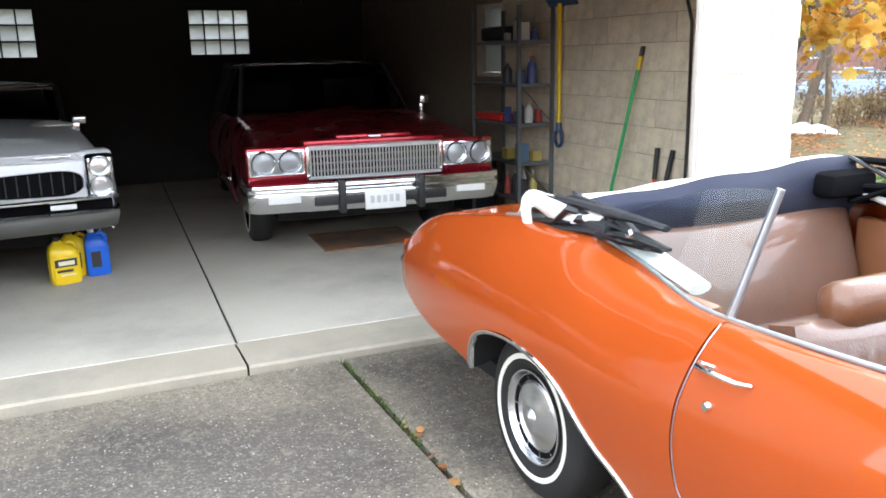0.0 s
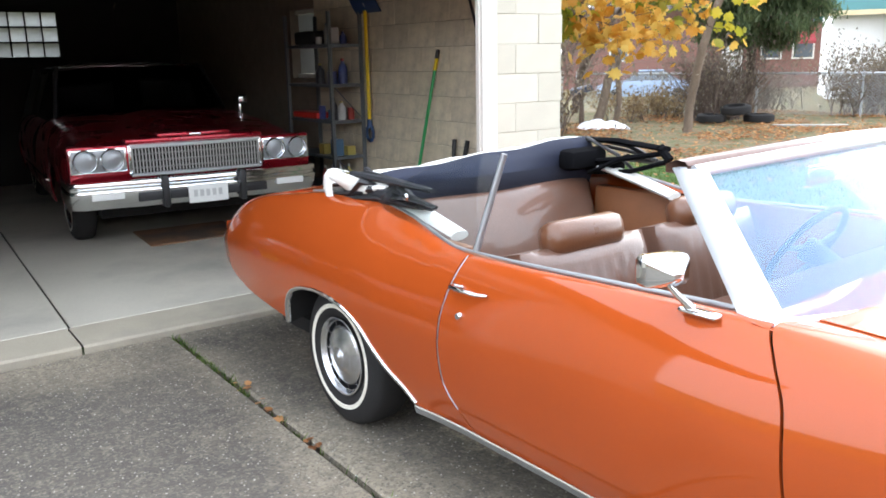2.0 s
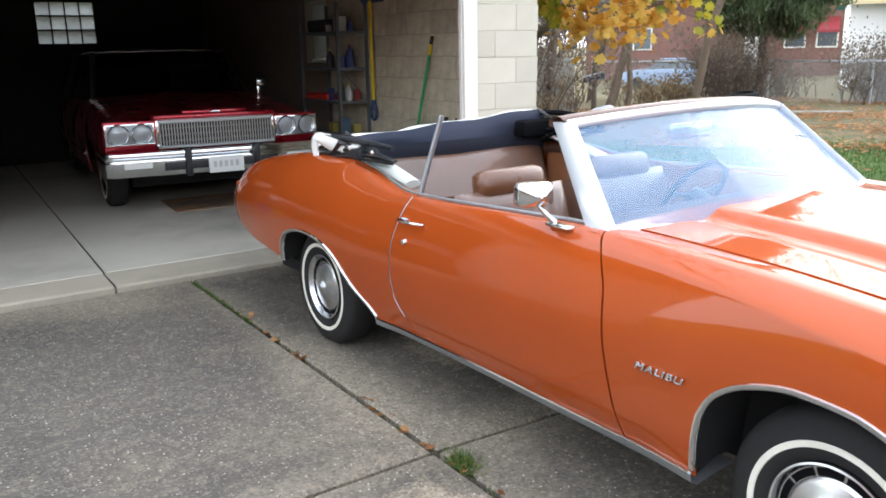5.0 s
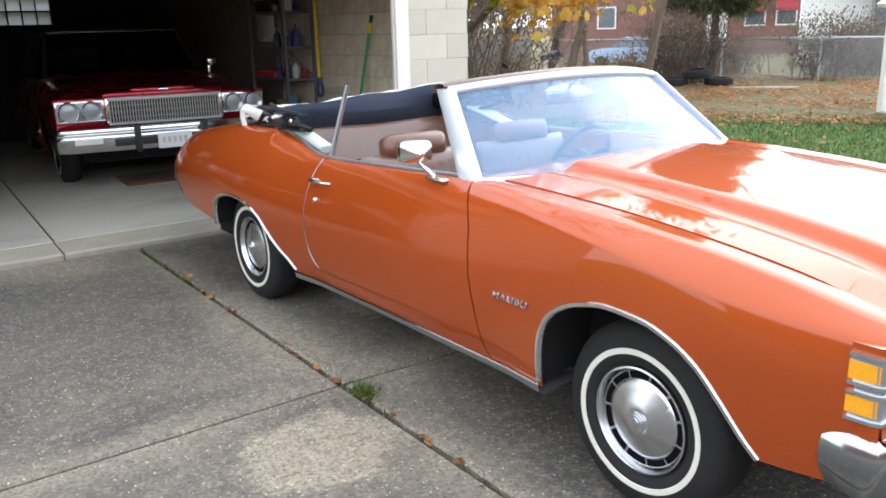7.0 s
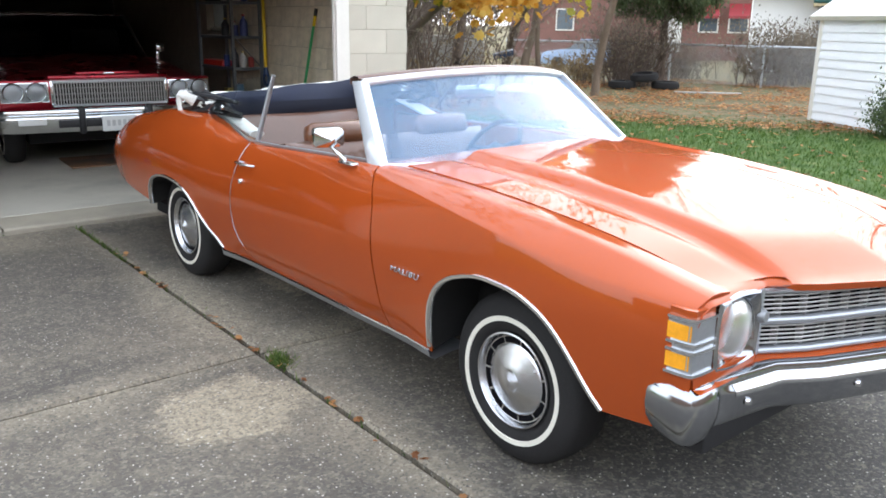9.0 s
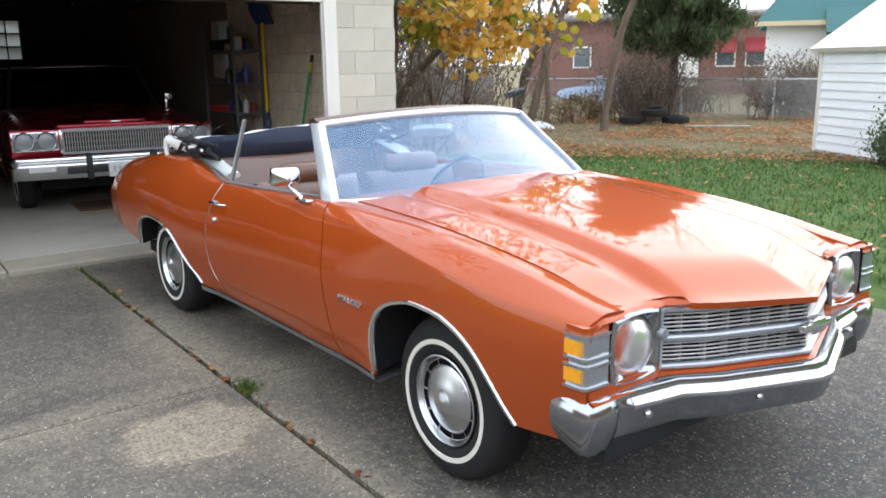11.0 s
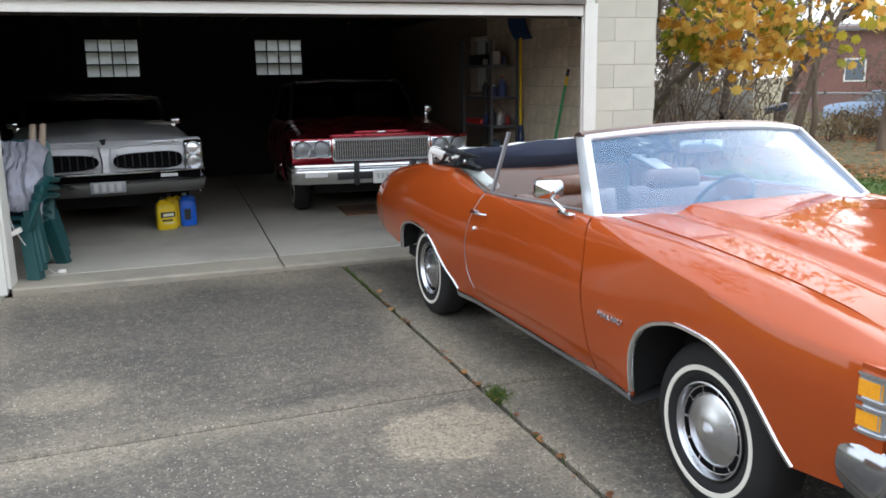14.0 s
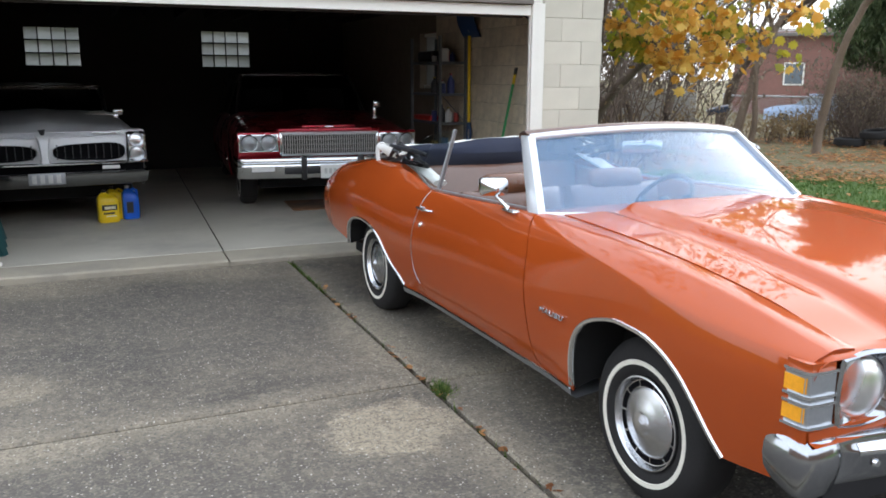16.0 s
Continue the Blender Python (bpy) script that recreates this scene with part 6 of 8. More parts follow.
# ---- shed ----
SIDING = surface("white_siding", (0.86, 0.88, 0.90), 0.55, 0, 0.04, 3, 60)
shed = thing("garden_shed", pose(13.82, 5.08, 0, 0, 0, -27), "white clapboard garden shed on the lawn", "shed")
b = boxed(0.02, -2.9, -0.1, 2.4, -0.02, 1.72)
part("wall", b, SIDING, shed)
for k in range(12):
    for (x0, y0, x1, y1, face) in ((0, -2.92, 0, 0, "w"), (0, 0, 2.42, 0, "n")):
        z = 0.02 + k * 0.145
        bm = bmesh.new()
        if face == "w":
            pts = [(0.0, 0.015), (-0.022, 0.0), (-0.022, 0.012), (-0.004, 0.15), (0.012, 0.15)]
            grid(bm, [[(px, yy, z + pz) for px, pz in pts] for yy in (y0, y1)])
        else:
            pts = [(0.0, 0.015), (0.022, 0.0), (0.022, 0.012), (0.004, 0.15), (-0.012, 0.15)]
            grid(bm, [[(xx, py, z + pz) for py, pz in pts] for xx in (x0, x1)])
        bmesh.ops.recalc_face_normals(bm, faces=bm.faces)
        part("clapboard", bm, SIDING, shed)
bm = bmesh.new()
grid(bm, [[(-0.15, y, 1.72), (1.2, y, 2.62), (2.57, y, 1.72)] for y in (-3.05, 0.15)])
part("roof", thick(bm, 0.08, (1.2, -1.4, 0)), WHITE, shed, "white shed roof")
part("gable", boxed(0.4, -0.03, 1.72, 2.0, 0.0, 2.0), SIDING, shed)
part("corner_board", boxed(-0.03, -0.06, 0, 0.03, 0.03, 1.74), WHITE, shed)

# ---- old tyres, plank ----
tyre0 = None
for k, (x, y, z, rx, ry) in enumerate(((16.5, 11.45, 0.10, 0, 0), (17.25, 10.7, 0.10, 4, 0), (16.85, 11.05, 0.30, 8, -6))):
    t = tagged(part("old_tyre", lathe(bmesh.new(), [(-0.09, 0.2), (-0.1, 0.26), (-0.07, 0.33), (0, 0.345), (0.07, 0.33), (0.1, 0.26), (0.09, 0.2), (0.05, 0.21), (-0.05, 0.21), (-0.09, 0.2)], 32), RUBBER, None, "", 40),
               "worn black tyre lying among the leaves", "tyre", "old tyres")
    t.matrix_world = pose(x, y, z, rx, 90 + ry, 0)
pl = tagged(part("plank", boxed(-0.75, -0.08, 0, 0.75, 0.08, 0.03, bevel=0.004), surface("grey_board", (0.42, 0.40, 0.36), 0.85, 0, 0.2, 6, 60)), "weathered grey board lying on the leaves", "board")
pl.matrix_world = pose(17.0, 9.3, 0.01, 0, 0, -48)
crate = tagged(part("blue_bin", boxed(-0.26, -0.12, 0, 0.26, 0.12, 0.14, bevel=0.03), surface("dark_blue_plastic", (0.03, 0.045, 0.08), 0.4, 0, 0.1, 6, 60)), "dark blue plastic tub wedged in the branches", "tub")
crate.matrix_world = pose(14.3, 13.45, 0.72, 8, -14, -40)
bm = bmesh.new()
grid(bm, [[(x, y, 0.22 * max(0, (1 - (x / 0.56) ** 2) * (1 - (y / 0.42) ** 2)) ** 0.7 * (0.75 + 0.6 * noise.noise((x * 5, y * 5, 1)))) for x in span(-0.56, 0.56, 23)] for y in span(-0.42, 0.42, 17)])
sheet = tagged(part("plastic_sheet", thick(bm, 0.006, (0, 0, -1)), surface("white_sheet", (0.72, 0.75, 0.78), 0.5, 0, 0.08, 6, 90), None, "", 50), "crumpled white plastic sheet on the leaves", "sheet")
sheet.matrix_world = pose(13.9, 12.4, -0.01, 0, 0, -42)
stump = tagged(part("garden_post", tube(bmesh.new(), [(14.3, 13.45, -0.1), (14.3, 13.46, 0.73)], [0.07, 0.05], 8), BARK), "rough wooden post under the tub", "post")

# ---- chain-link fence ----
F0, F1 = Vector((17.3, 16.6, 0)), Vector((24.6, 1.2, 0))
fence = thing("chain_link_fence", Matrix.Identity(4), "galvanised chain-link fence behind the lawn", "fence")
GALV = surface("galvanised", (0.48, 0.50, 0.52), 0.45, 0.7, 0.12, 12, 60)
for u in span(0, 1, 8):
    p = F0.lerp(F1, u)
    part("post", tube(bmesh.new(), [p + Vector((0, 0, -0.1)), p + Vector((0, 0, 1.12))], 0.03, 8), GALV, fence)
part("top_rail", tube(bmesh.new(), [F0 + Vector((0, 0, 1.06)), F1 + Vector((0, 0, 1.0))], 0.032, 6), GALV, fence)
d = (F1 - F0).normalized()
verts, faces = [], []
L = (F1 - F0).length
n = int(L / 0.075)
for k in range(-14, n):
    for s in (1, -1):
        a = k * 0.075
        z0, z1 = 0.02, 1.04
        u0, u1 = (a, a + 1.02) if s > 0 else (a + 1.02, a)
        p, q = F0 + d * max(0, min(L, u0)) + Vector((0, 0, z0)), F0 + d * max(0, min(L, u1)) + Vector((0, 0, z1))
        i = len(verts)
        w = Vector((0, 0, 0.006))
        verts.extend((p - w, q - w, q + w, p + w))
        faces.append((i, i + 1, i + 2, i + 3))
me = bpy.data.meshes.new("mesh_wire")
me.from_pydata([tuple(v) for v in verts], [], faces)
me.materials.append(GALV)
o = tagged(new("wire_mesh", me), kind="stuff")
o.parent = fence

# ---- houses and a parked car beyond ----
BRICKWALL = surface("far_brick", (0.21, 0.105, 0.085), 0.9, 0, 0.15, 3, 30)
GREEN_ROOF = surface("green_roof", (0.04, 0.13, 0.125), 0.8, 0, 0.12, 2, 30)
STUCCO = surface("white_stucco", (0.90, 0.89, 0.87), 0.85, 0, 0.05, 2, 30)
EAVE = surface("cream_eave", (0.72, 0.58, 0.36), 0.6, 0, 0.05, 2, 30)
AWN = surface("red_awning", (0.27, 0.03, 0.035), 0.5, 0, 0.1, 2, 30)
WINDARK = surface("window_dark", (0.10, 0.12, 0.14), 0.15, 0, 0.1, 2, 30)
h1 = thing("brick_house", pose(36.9, 24.7, 0, 0, 0, -57), "red brick house with red awnings across the street", "house")
part("wall", boxed(-9, 0, -0.3, 3.7, 8, 3.9), BRICKWALL, h1)
bm = bmesh.new()
grid(bm, [[(x, -0.5, 3.8), (x, 4, 4.25), (x, 8.5, 3.8)] for x in (-9.4, 4.0)])
part("roof", thick(bm, 0.15, (0, 4, 0)), surface("grey_roof", (0.16, 0.14, 0.13), 0.85, 0, 0.1, 2, 30), h1, "grey shingled roof")
for x in (-6.0, 1.4, 2.85):
    w = part("window", boxed(x - 0.5, -0.06, 1.2, x + 0.5, 0.02, 2.35), WHITE, h1)
    part("pane", boxed(x - 0.42, -0.08, 1.28, x + 0.42, -0.05, 2.27), WINDARK, w)
for x in (1.4, 2.85):
    bm = bmesh.new()
    grid(bm, [[(x - 0.5, -0.02, 2.65), (x + 0.5, -0.02, 2.65)], [(x - 0.5, -0.75, 2.05), (x + 0.5, -0.75, 2.05)], [(x - 0.5, -0.76, 1.92), (x + 0.5, -0.76, 1.92)]])
    part("awning", thick(bm, 0.03, (x, 2, 0)), AWN, h1, "striped red awning")
dr = part("door", boxed(-0.9, -0.06, 0.2, 0.1, 0.02, 2.25), WHITE, h1, "white entrance door")
h2 = thing("white_house", pose(27.75, 15.0, 0, 0, 0, -58), "white house with a green roof beyond the fence", "house")
part("wall", boxed(0, 0, -0.3, 9, 7, 2.9), STUCCO, h2)
bm = bmesh.new()
grid(bm, [[(-0.35, -0.45, 2.86), (9.4, -0.45, 2.86)], [(1.6, 3.5, 5.6), (9.4, 3.5, 5.6)], [(-0.35, 7.4, 2.86), (9.4, 7.4, 2.86)]])
part("roof", thick(bm, 0.12, (4, 3.5, 0)), GREEN_ROOF, h2, "dark green roof")
part("eave", boxed(-0.4, -0.5, 2.70, 9.4, -0.40, 2.86), EAVE, h2, "cream eaves board")
por = part("porch", boxed(2.0, -1.4, 2.25, 6, 0, 2.42), EAVE, h2, "porch eaves")
bm = bmesh.new()
grid(bm, [[(1.9, -1.5, 2.42), (6.2, -1.5, 2.42)], [(1.9, 0.0, 3.3), (6.2, 0.0, 3.3)]])
part("porch_roof", thick(bm, 0.1, (4, 0, 0)), GREEN_ROOF, h2)
# the porch's shade is a solid box in a dark colour
part("porch_wall", boxed(2.15, -1.2, -0.3, 5.9, 0.0, 2.25), WINDARK, h2, "porch front with its shade painted as a dark box")
wall = tagged(part("garden_wall", boxed(-6, -0.1, -0.2, 0.6, 0.1, 1.25, bevel=0.01), surface("grey_render", (0.42, 0.40, 0.36), 0.9, 0, 0.15, 1.5, 40)), "weathered grey garden wall behind the trees", "wall", kind="structure")
wall.matrix_world = pose(12.6, 13.2, 0, 0, 0, -40)

# parked pale blue saloon in the distance
PALE_BLUE = surface("pale_blue_paint", (0.36, 0.49, 0.70), 0.3, 0.2, 0.05, 3, 60, coat=0.8)
far = thing("parked_car", pose(31.0, 25.6, -0.58, 0, 0, -50), "pale blue saloon parked along the street", "car")
prof = curve([(-2.2, 0.72), (-2.1, 0.82), (-1.0, 0.95), (0, 0.97), (1.4, 0.95), (2.1, 0.9), (2.25, 0.7)])
rows = []
for s in span(-2.25, 2.25, 20):
    rows.append([(s, -0.85, 0.25), (s, -0.9, 0.55), (s, -0.82, prof(s)), (s, 0.82, prof(s)), (s, 0.9, 0.55), (s, 0.85, 0.25)])
bm = bmesh.new()
vs = grid(bm, rows)
bm.faces.new(vs[0])
bm.faces.new(vs[-1][::-1])
part("body", bm, PALE_BLUE, far, "", 40)
rows = []
for s, z in ((-1.05, 0.95), (-0.35, 1.38), (0.7, 1.42), (1.5, 0.95)):
    rows.append([(s, -0.78, 0.94), (s, -0.62, z), (s, 0.62, z), (s, 0.78, 0.94)])
bm = bmesh.new()
grid(bm, rows)
part("glasshouse", bm, WINDARK, far, "dark side windows", 20)
part("roof", boxed(-0.4, -0.6, 1.39, 0.75, 0.6, 1.44, bevel=0.02), PALE_BLUE, far, "", 30)
for s in (-1.4, 1.4):
    for y in (-0.8, 0.8):
        w = part("wheel", lathe(bmesh.new(), [(-0.1, 0.0), (-0.1, 0.3), (0.1, 0.3), (0.1, 0)], 20, Matrix.Translation((s, y, 0.3)) @ Matrix.Rotation(math.pi / 2, 4, "Z")), RUBBER, far, "", 40)

# ---- the two cars inside the garage: y runs from the front axle to the tail ----
DARKGLASS = glass("tinted_glass", (0.45, 0.5, 0.5))
PLATE = surface("plate_white", (0.72, 0.72, 0.70), 0.5, 0, 0.05, 10, 60)
PLATE_MARK = surface("faded_mark", (0.48, 0.48, 0.47), 0.6, 0, 0.1, 10, 60)
BAR_DARK = surface("dark_mark", (0.08, 0.09, 0.12), 0.6, 0, 0.1, 10, 60)


def saloon(name, label, m, paint, front, tail, half, zfront, zhood, zbelt, roof, wheelbase, top_paint, wheel_r=0.34, white=True, cut=0.33):
    """A full-size two-door: body sides with wheel arches, bonnet, cabin and boot. roof: (base y, top front y, top rear y, rear base y, height, half width)."""
    car = thing(name, m, label, "car")
    wmax = curve([(front, half * 0.965), (front + 0.5, half), (wheelbase, half), (tail - 0.4, half * 0.97), (tail, half * 0.9)])
    ztop = curve([(front, zfront), (front + 0.25, zfront + 0.03), (roof[0], zhood), (wheelbase * 0.6, zbelt), (wheelbase, zbelt), (tail - 0.5, zbelt - 0.03), (tail, zbelt - 0.16)])

    def under(s):
        for c, r in ((0.0, 0.40), (wheelbase, 0.40)):
            if abs(s - c) < r:
                return max(0.30, cut + 0.36 * (1 - (abs(s - c) / r) ** 2.4) ** 0.5)
        return 0.30 if s > -0.4 else 0.42

    def width(s, z):
        zm, zt = 0.62, ztop(s)
        if z > zm:
            u = min(1, (z - zm) / (zt - zm))
            return wmax(s) - 0.13 * (1 - (1 - u ** 2.6) ** 0.7)
        return wmax(s) - 0.05 * ((zm - z) / 0.35) ** 2
    ss = sorted(set(span(front, tail, 46) + [c + d for c in (0, wheelbase) for d in (-0.4, -0.395, -0.38, -0.35, -0.3, -0.2, 0, 0.2, 0.3, 0.35, 0.38, 0.395, 0.4)]))
    for sx in (-1, 1):
        rows = []
        for s in ss:
            col = []
            for k in range(16):
                v = 1 - (1 - k / 15) ** 1.5
                z = mix(under(s), ztop(s), v)
                col.append((sx * width(s, z), s, z))
            col.append((sx * (half - 0.20), s, ztop(s) + 0.006))
            rows.append(col)
        bm = bmesh.new()
        grid(bm, rows)
        part("body_side", thick(bm, 0.01, (0, 1.5, 0.4)), paint, car, "", 35)
        for s in (0.0, wheelbase):
            wheel(car, Matrix.Translation((sx * (half - 0.19), s, wheel_r)) @ Matrix.Rotation(0 if sx < 0 else math.pi, 4, "Z"), CHROME, r=wheel_r, whitewall=white)
        part("side_trim", tube(bmesh.new(), [(sx * (width(s, 0.5) + 0.006), s, 0.5) for s in span(0.5, wheelbase - 0.5, 12)], 0.012, 6), CHROME, car, "thin chrome side strip", 50)
    part("underbody", boxed(-half + 0.3, front + 0.55, 0.24, half - 0.3, tail - 0.2, 0.52), UNDER, car, "black underside")
    xs2 = span(-(half - 0.2), half - 0.2, 25)
    for nm, a, b_ in (("bonnet", front - 0.02, roof[0] + 0.02), ("boot_lid", roof[3], tail)):
        rows = []
        for s in span(a, b_, 20):
            fade = min(1, (s - a) / 0.25) if nm == "bonnet" else 1
            rows.append([(x, s, ztop(s) + 0.008 + 0.03 * (1 - (x / half) ** 2) * fade + (0.022 * max(0, 1 - (abs(x) / 0.16) ** 2) * fade)) for x in xs2])
        bm = bmesh.new()
        grid(bm, rows)
        part(nm, thick(bm, 0.01, (0, 1.5, 0)), paint, car, "", 40)
    # cabin
    b0, t0, t1, b1, zr, hw = roof
    rows = [[(x * hw, mix(t0, t1, v) - 0.05 * (1 - x * x) * (1 - v), zr - 0.05 * abs(x) ** 3 - 0.02 * (2 * v - 1) ** 2 + 0.0) for x in span(-1, 1, 17)] for v in span(0, 1, 9)]
    bm = bmesh.new()
    grid(bm, rows)
    part("roof", thick(bm, 0.03, (0, 2, 0)), top_paint, car, "", 50)
    for sx in (-1, 1):
        for (ya, yb, r) in ((b0, t0, 0.028), (b1 - 0.1, t1, 0.07)):
            part("roof_pillar", tube(bmesh.new(), [(sx * (half - 0.16), ya, zbelt - 0.02), (sx * (hw - 0.01), yb, zr - 0.06)], r, 8), top_paint, car, "", 50)
        bm = bmesh.new()
        grid(bm, [[(sx * (half - 0.17), b0 + 0.1, zbelt - 0.02), (sx * (half - 0.17), b1 - 0.2, zbelt - 0.02)], [(sx * (hw - 0.02), t0 + 0.04, zr - 0.07), (sx * (hw - 0.02), t1 - 0.04, zr - 0.07)]])
        part("side_glass", bm, DARKGLASS, car)
    for nm, ya, yb in (("windscreen", b0, t0), ("rear_window", b1, t1)):
        bow = -0.14 if nm == "windscreen" else 0.08
        rows = [[(x * mix(half - 0.18, hw - 0.02, v), mix(ya, yb, v) + bow * (1 - x * x) * (1 - 0.5 * v), mix(zhood if nm == "windscreen" else zbelt, zr - 0.045, v)) for x in span(-1, 1, 15)] for v in span(0, 1, 6)]
        bm = bmesh.new()
        grid(bm, rows)
        part(nm, bm, DARKGLASS, car, "", 60)
        if nm == "windscreen":
            part("windscreen_trim", tube(bmesh.new(), [Vector(p) + Vector((0, -0.01, 0.012)) for p in rows[-1]], 0.014, 6), CHROME, car, "bright windscreen moulding", 50)
            part("windscreen_base_trim", tube(bmesh.new(), [Vector(p) + Vector((0, -0.01, 0.0)) for p in rows[0]], 0.008, 6), CHROME, car, "", 50)
    part("cabin_floor", boxed(-half + 0.2, b0, 0.45, half - 0.2, b1 - 0.1, 0.5), UNDER, car)
    part("dashboard", boxed(-half + 0.24, b0 + 0.02, 0.6, half - 0.24, b0 + 0.3, zhood - 0.05, bevel=0.04), BLACK, car, "", 40)
    for sx in (-1, 1):
        part("seat_back", boxed(sx * 0.12, b0 + 1.05, 0.5, sx * 0.66, b0 + 1.2, zbelt + 0.12, bevel=0.06), BLACK, car, "dark vinyl seat back", 40)
    return car, ztop, width


def strip(fn, z, h, d, xs_, material, nm, parent, label=""):
    """A rounded bar across the front; fn gives how far forward it lies at x."""
    rows = [[(x, fn(x) + dd, zz) for x in xs_] for zz, dd in ((z - h, 0.03), (z - h, -d * 0.3), (z - h * 0.45, -d), (z + h * 0.45, -d), (z + h, -d * 0.3), (z + h, 0.03))]
    b = bmesh.new()
    grid(b, rows)
    bmesh.ops.recalc_face_normals(b, faces=b.faces)
    return part(nm, b, material, parent, label, 50)


def round_lamp(parent, x, y, z, r, ring=True):
    m = Matrix.Translation((x, y, z)) @ Matrix.Rotation(math.pi / 2, 4, "Z")
    b = lathe(bmesh.new(), [(0.03, r * 1.22), (-0.012, r * 1.2), (-0.02, r * 1.1), (-0.008, r), (0.01, r * 0.98)], 30, m)
    o = part("headlamp", b, CHROME, parent, "round headlamp with chrome ring", 40)
    part("lens", lathe(bmesh.new(), [(-0.014, 0), (-0.012, r * 0.4), (-0.004, r * 0.8), (0.006, r)], 30, m), RIBBED, o, "clear lens", 60).visible_shadow = False
    part("reflector", lathe(bmesh.new(), [(0.045, r * 0.12), (0.04, r * 0.35), (0.025, r * 0.68), (0.010, r * 0.98)], 30, m), CHROME, o, "bright reflector bowl", 60)
    return o


# red full-size convertible-roofed car
ZF = 0.052
RED_M = pose(2.5805, 7.2975, ZF, 0, 0, -5.0)
red, rz, rw = saloon("red_car", "dark red full-size car with chrome bumper parked in the garage", RED_M, MAROON, -1.0, 4.35, 1.0, 0.90, 1.03, 0.96,
                     (0.80, 1.36, 2.8, 3.6, 1.55, 0.73), 3.08, surface("black_roof_vinyl", (0.03, 0.028, 0.03), 0.6, 0, 0.2, 8, 90))
FR = -1.02
part("nose_panel", boxed(-0.985, FR + 0.0, 0.62, 0.985, FR + 0.10, 0.915, bevel=0.02), MAROON, red, "", 40)
part("bonnet_lip", boxed(-0.56, FR - 0.03, 0.905, 0.56, FR + 0.14, 0.955, bevel=0.022), MAROON, red, "raised red bonnet lip", 40)
part("bonnet_scoop", boxed(-0.30, FR + 0.02, 0.94, 0.30, FR + 0.5, 0.985, bevel=0.02), MAROON, red, "", 40)
part("bonnet_emblem", boxed(-0.05, FR - 0.02, 0.952, 0.05, FR + 0.02, 0.975, bevel=0.008), CHROME, red, "plain chrome emblem", 40)
g = part("grille", boxed(-0.53, FR - 0.012, 0.655, 0.53, FR + 0.01, 0.905), VOID, red, "chrome-framed grille of fine upright bars")
flat_front = lambda x: FR - 0.02 - 0.03 * (1 - min(1, abs(x) / 0.53))
fx = span(-0.53, 0.53, 9)
for z, h in ((0.895, 0.017), (0.665, 0.012)):
    strip(flat_front, z, h, 0.02, fx, bpy.data.materials["satin_trim"], "grille_frame", g, "chrome frame")
for z in (0.72, 0.775, 0.83):
    strip(flat_front, z, 0.004, 0.006, fx, GRILLE_GREY, "cross_bar", g)
for k in range(41):
    x = -0.51 + k * 1.02 / 40
    part("upright_bar", boxed(x - 0.0045, flat_front(x) - 0.004, 0.67, x + 0.0045, flat_front(x) + 0.006, 0.888), SLAT_GREY, g)
for sx in (-1, 1):
    part("grille_end", boxed(sx * 0.518, FR - 0.035, 0.655, sx * 0.545, FR + 0.02, 0.905, bevel=0.006), CHROME, g, "", 40)
    bz = part("lamp_surround", boxed(sx * 0.555, FR - 0.018, 0.70, sx * 0.975, FR + 0.02, 0.892, bevel=0.008), CHROME, red, "chrome double headlamp surround", 40)
    part("lamp_panel", boxed(sx * 0.568, FR - 0.024, 0.712, sx * 0.962, FR - 0.01, 0.880, bevel=0.004), GREY_TRIM, bz, "", 40)
    for x in (0.665, 0.865):
        round_lamp(red, sx * x, FR - 0.03, 0.797, 0.076)
bpath = [(-1.01, -0.62), (-1.02, -0.95), (-1.0, FR - 0.06), (-0.92, FR - 0.115), (-0.6, FR - 0.13), (-0.55, FR - 0.15), (0, FR - 0.165), (0.55, FR - 0.15), (0.6, FR - 0.13), (0.92, FR - 0.115), (1.0, FR - 0.06), (1.02, -0.95), (1.01, -0.62)]
rows = []
for x, s in bpath:
    kx = 0.97 if abs(x) > 0.9 else 1
    rows.append([(x * 0.985, s + 0.03, 0.648), (x, s, 0.645), (x, s - 0.01, 0.628), (x, s - 0.008, 0.602), (x * 0.995, s + 0.016, 0.592), (x * 0.995, s + 0.018, 0.572), (x, s - 0.010, 0.566), (x, s - 0.014, 0.55), (x, s - 0.008, 0.535), (x * 0.995, s + 0.012, 0.48), (x * 0.99, s + 0.03, 0.455), (x * 0.985, s + 0.05, 0.425)])
bm = bmesh.new()
grid(bm, rows)
bmesh.ops.recalc_face_normals(bm, faces=bm.faces)
rb = part("front_bumper", thick(bm, 0.006, (0, 0, 0.55)), CHROME, red, "two-step chrome front bumper", 40)
for sx in (-1, 1):
    part("bumper_guard", boxed(sx * 0.285, FR - 0.215, 0.415, sx * 0.34, FR - 0.12, 0.668, bevel=0.014), BLACK, rb, "black rubber bumper guard", 40)
    part("bumper_lamp", boxed(sx * 0.62, FR - 0.150, 0.505, sx * 0.86, FR - 0.13, 0.555, bevel=0.004), PLATE, rb, "clear parking lamp", 40)
    part("lower_slot", boxed(sx * 0.05, FR - 0.180, 0.475, sx * 0.52, FR - 0.14, 0.545, bevel=0.003), BLACK, rb, "", 40)
mr = part("door_mirror", boxed(0.90, 0.62, 1.10, 1.0, 0.68, 1.20, bevel=0.025), CHROME, red, "chrome door mirror", 40)
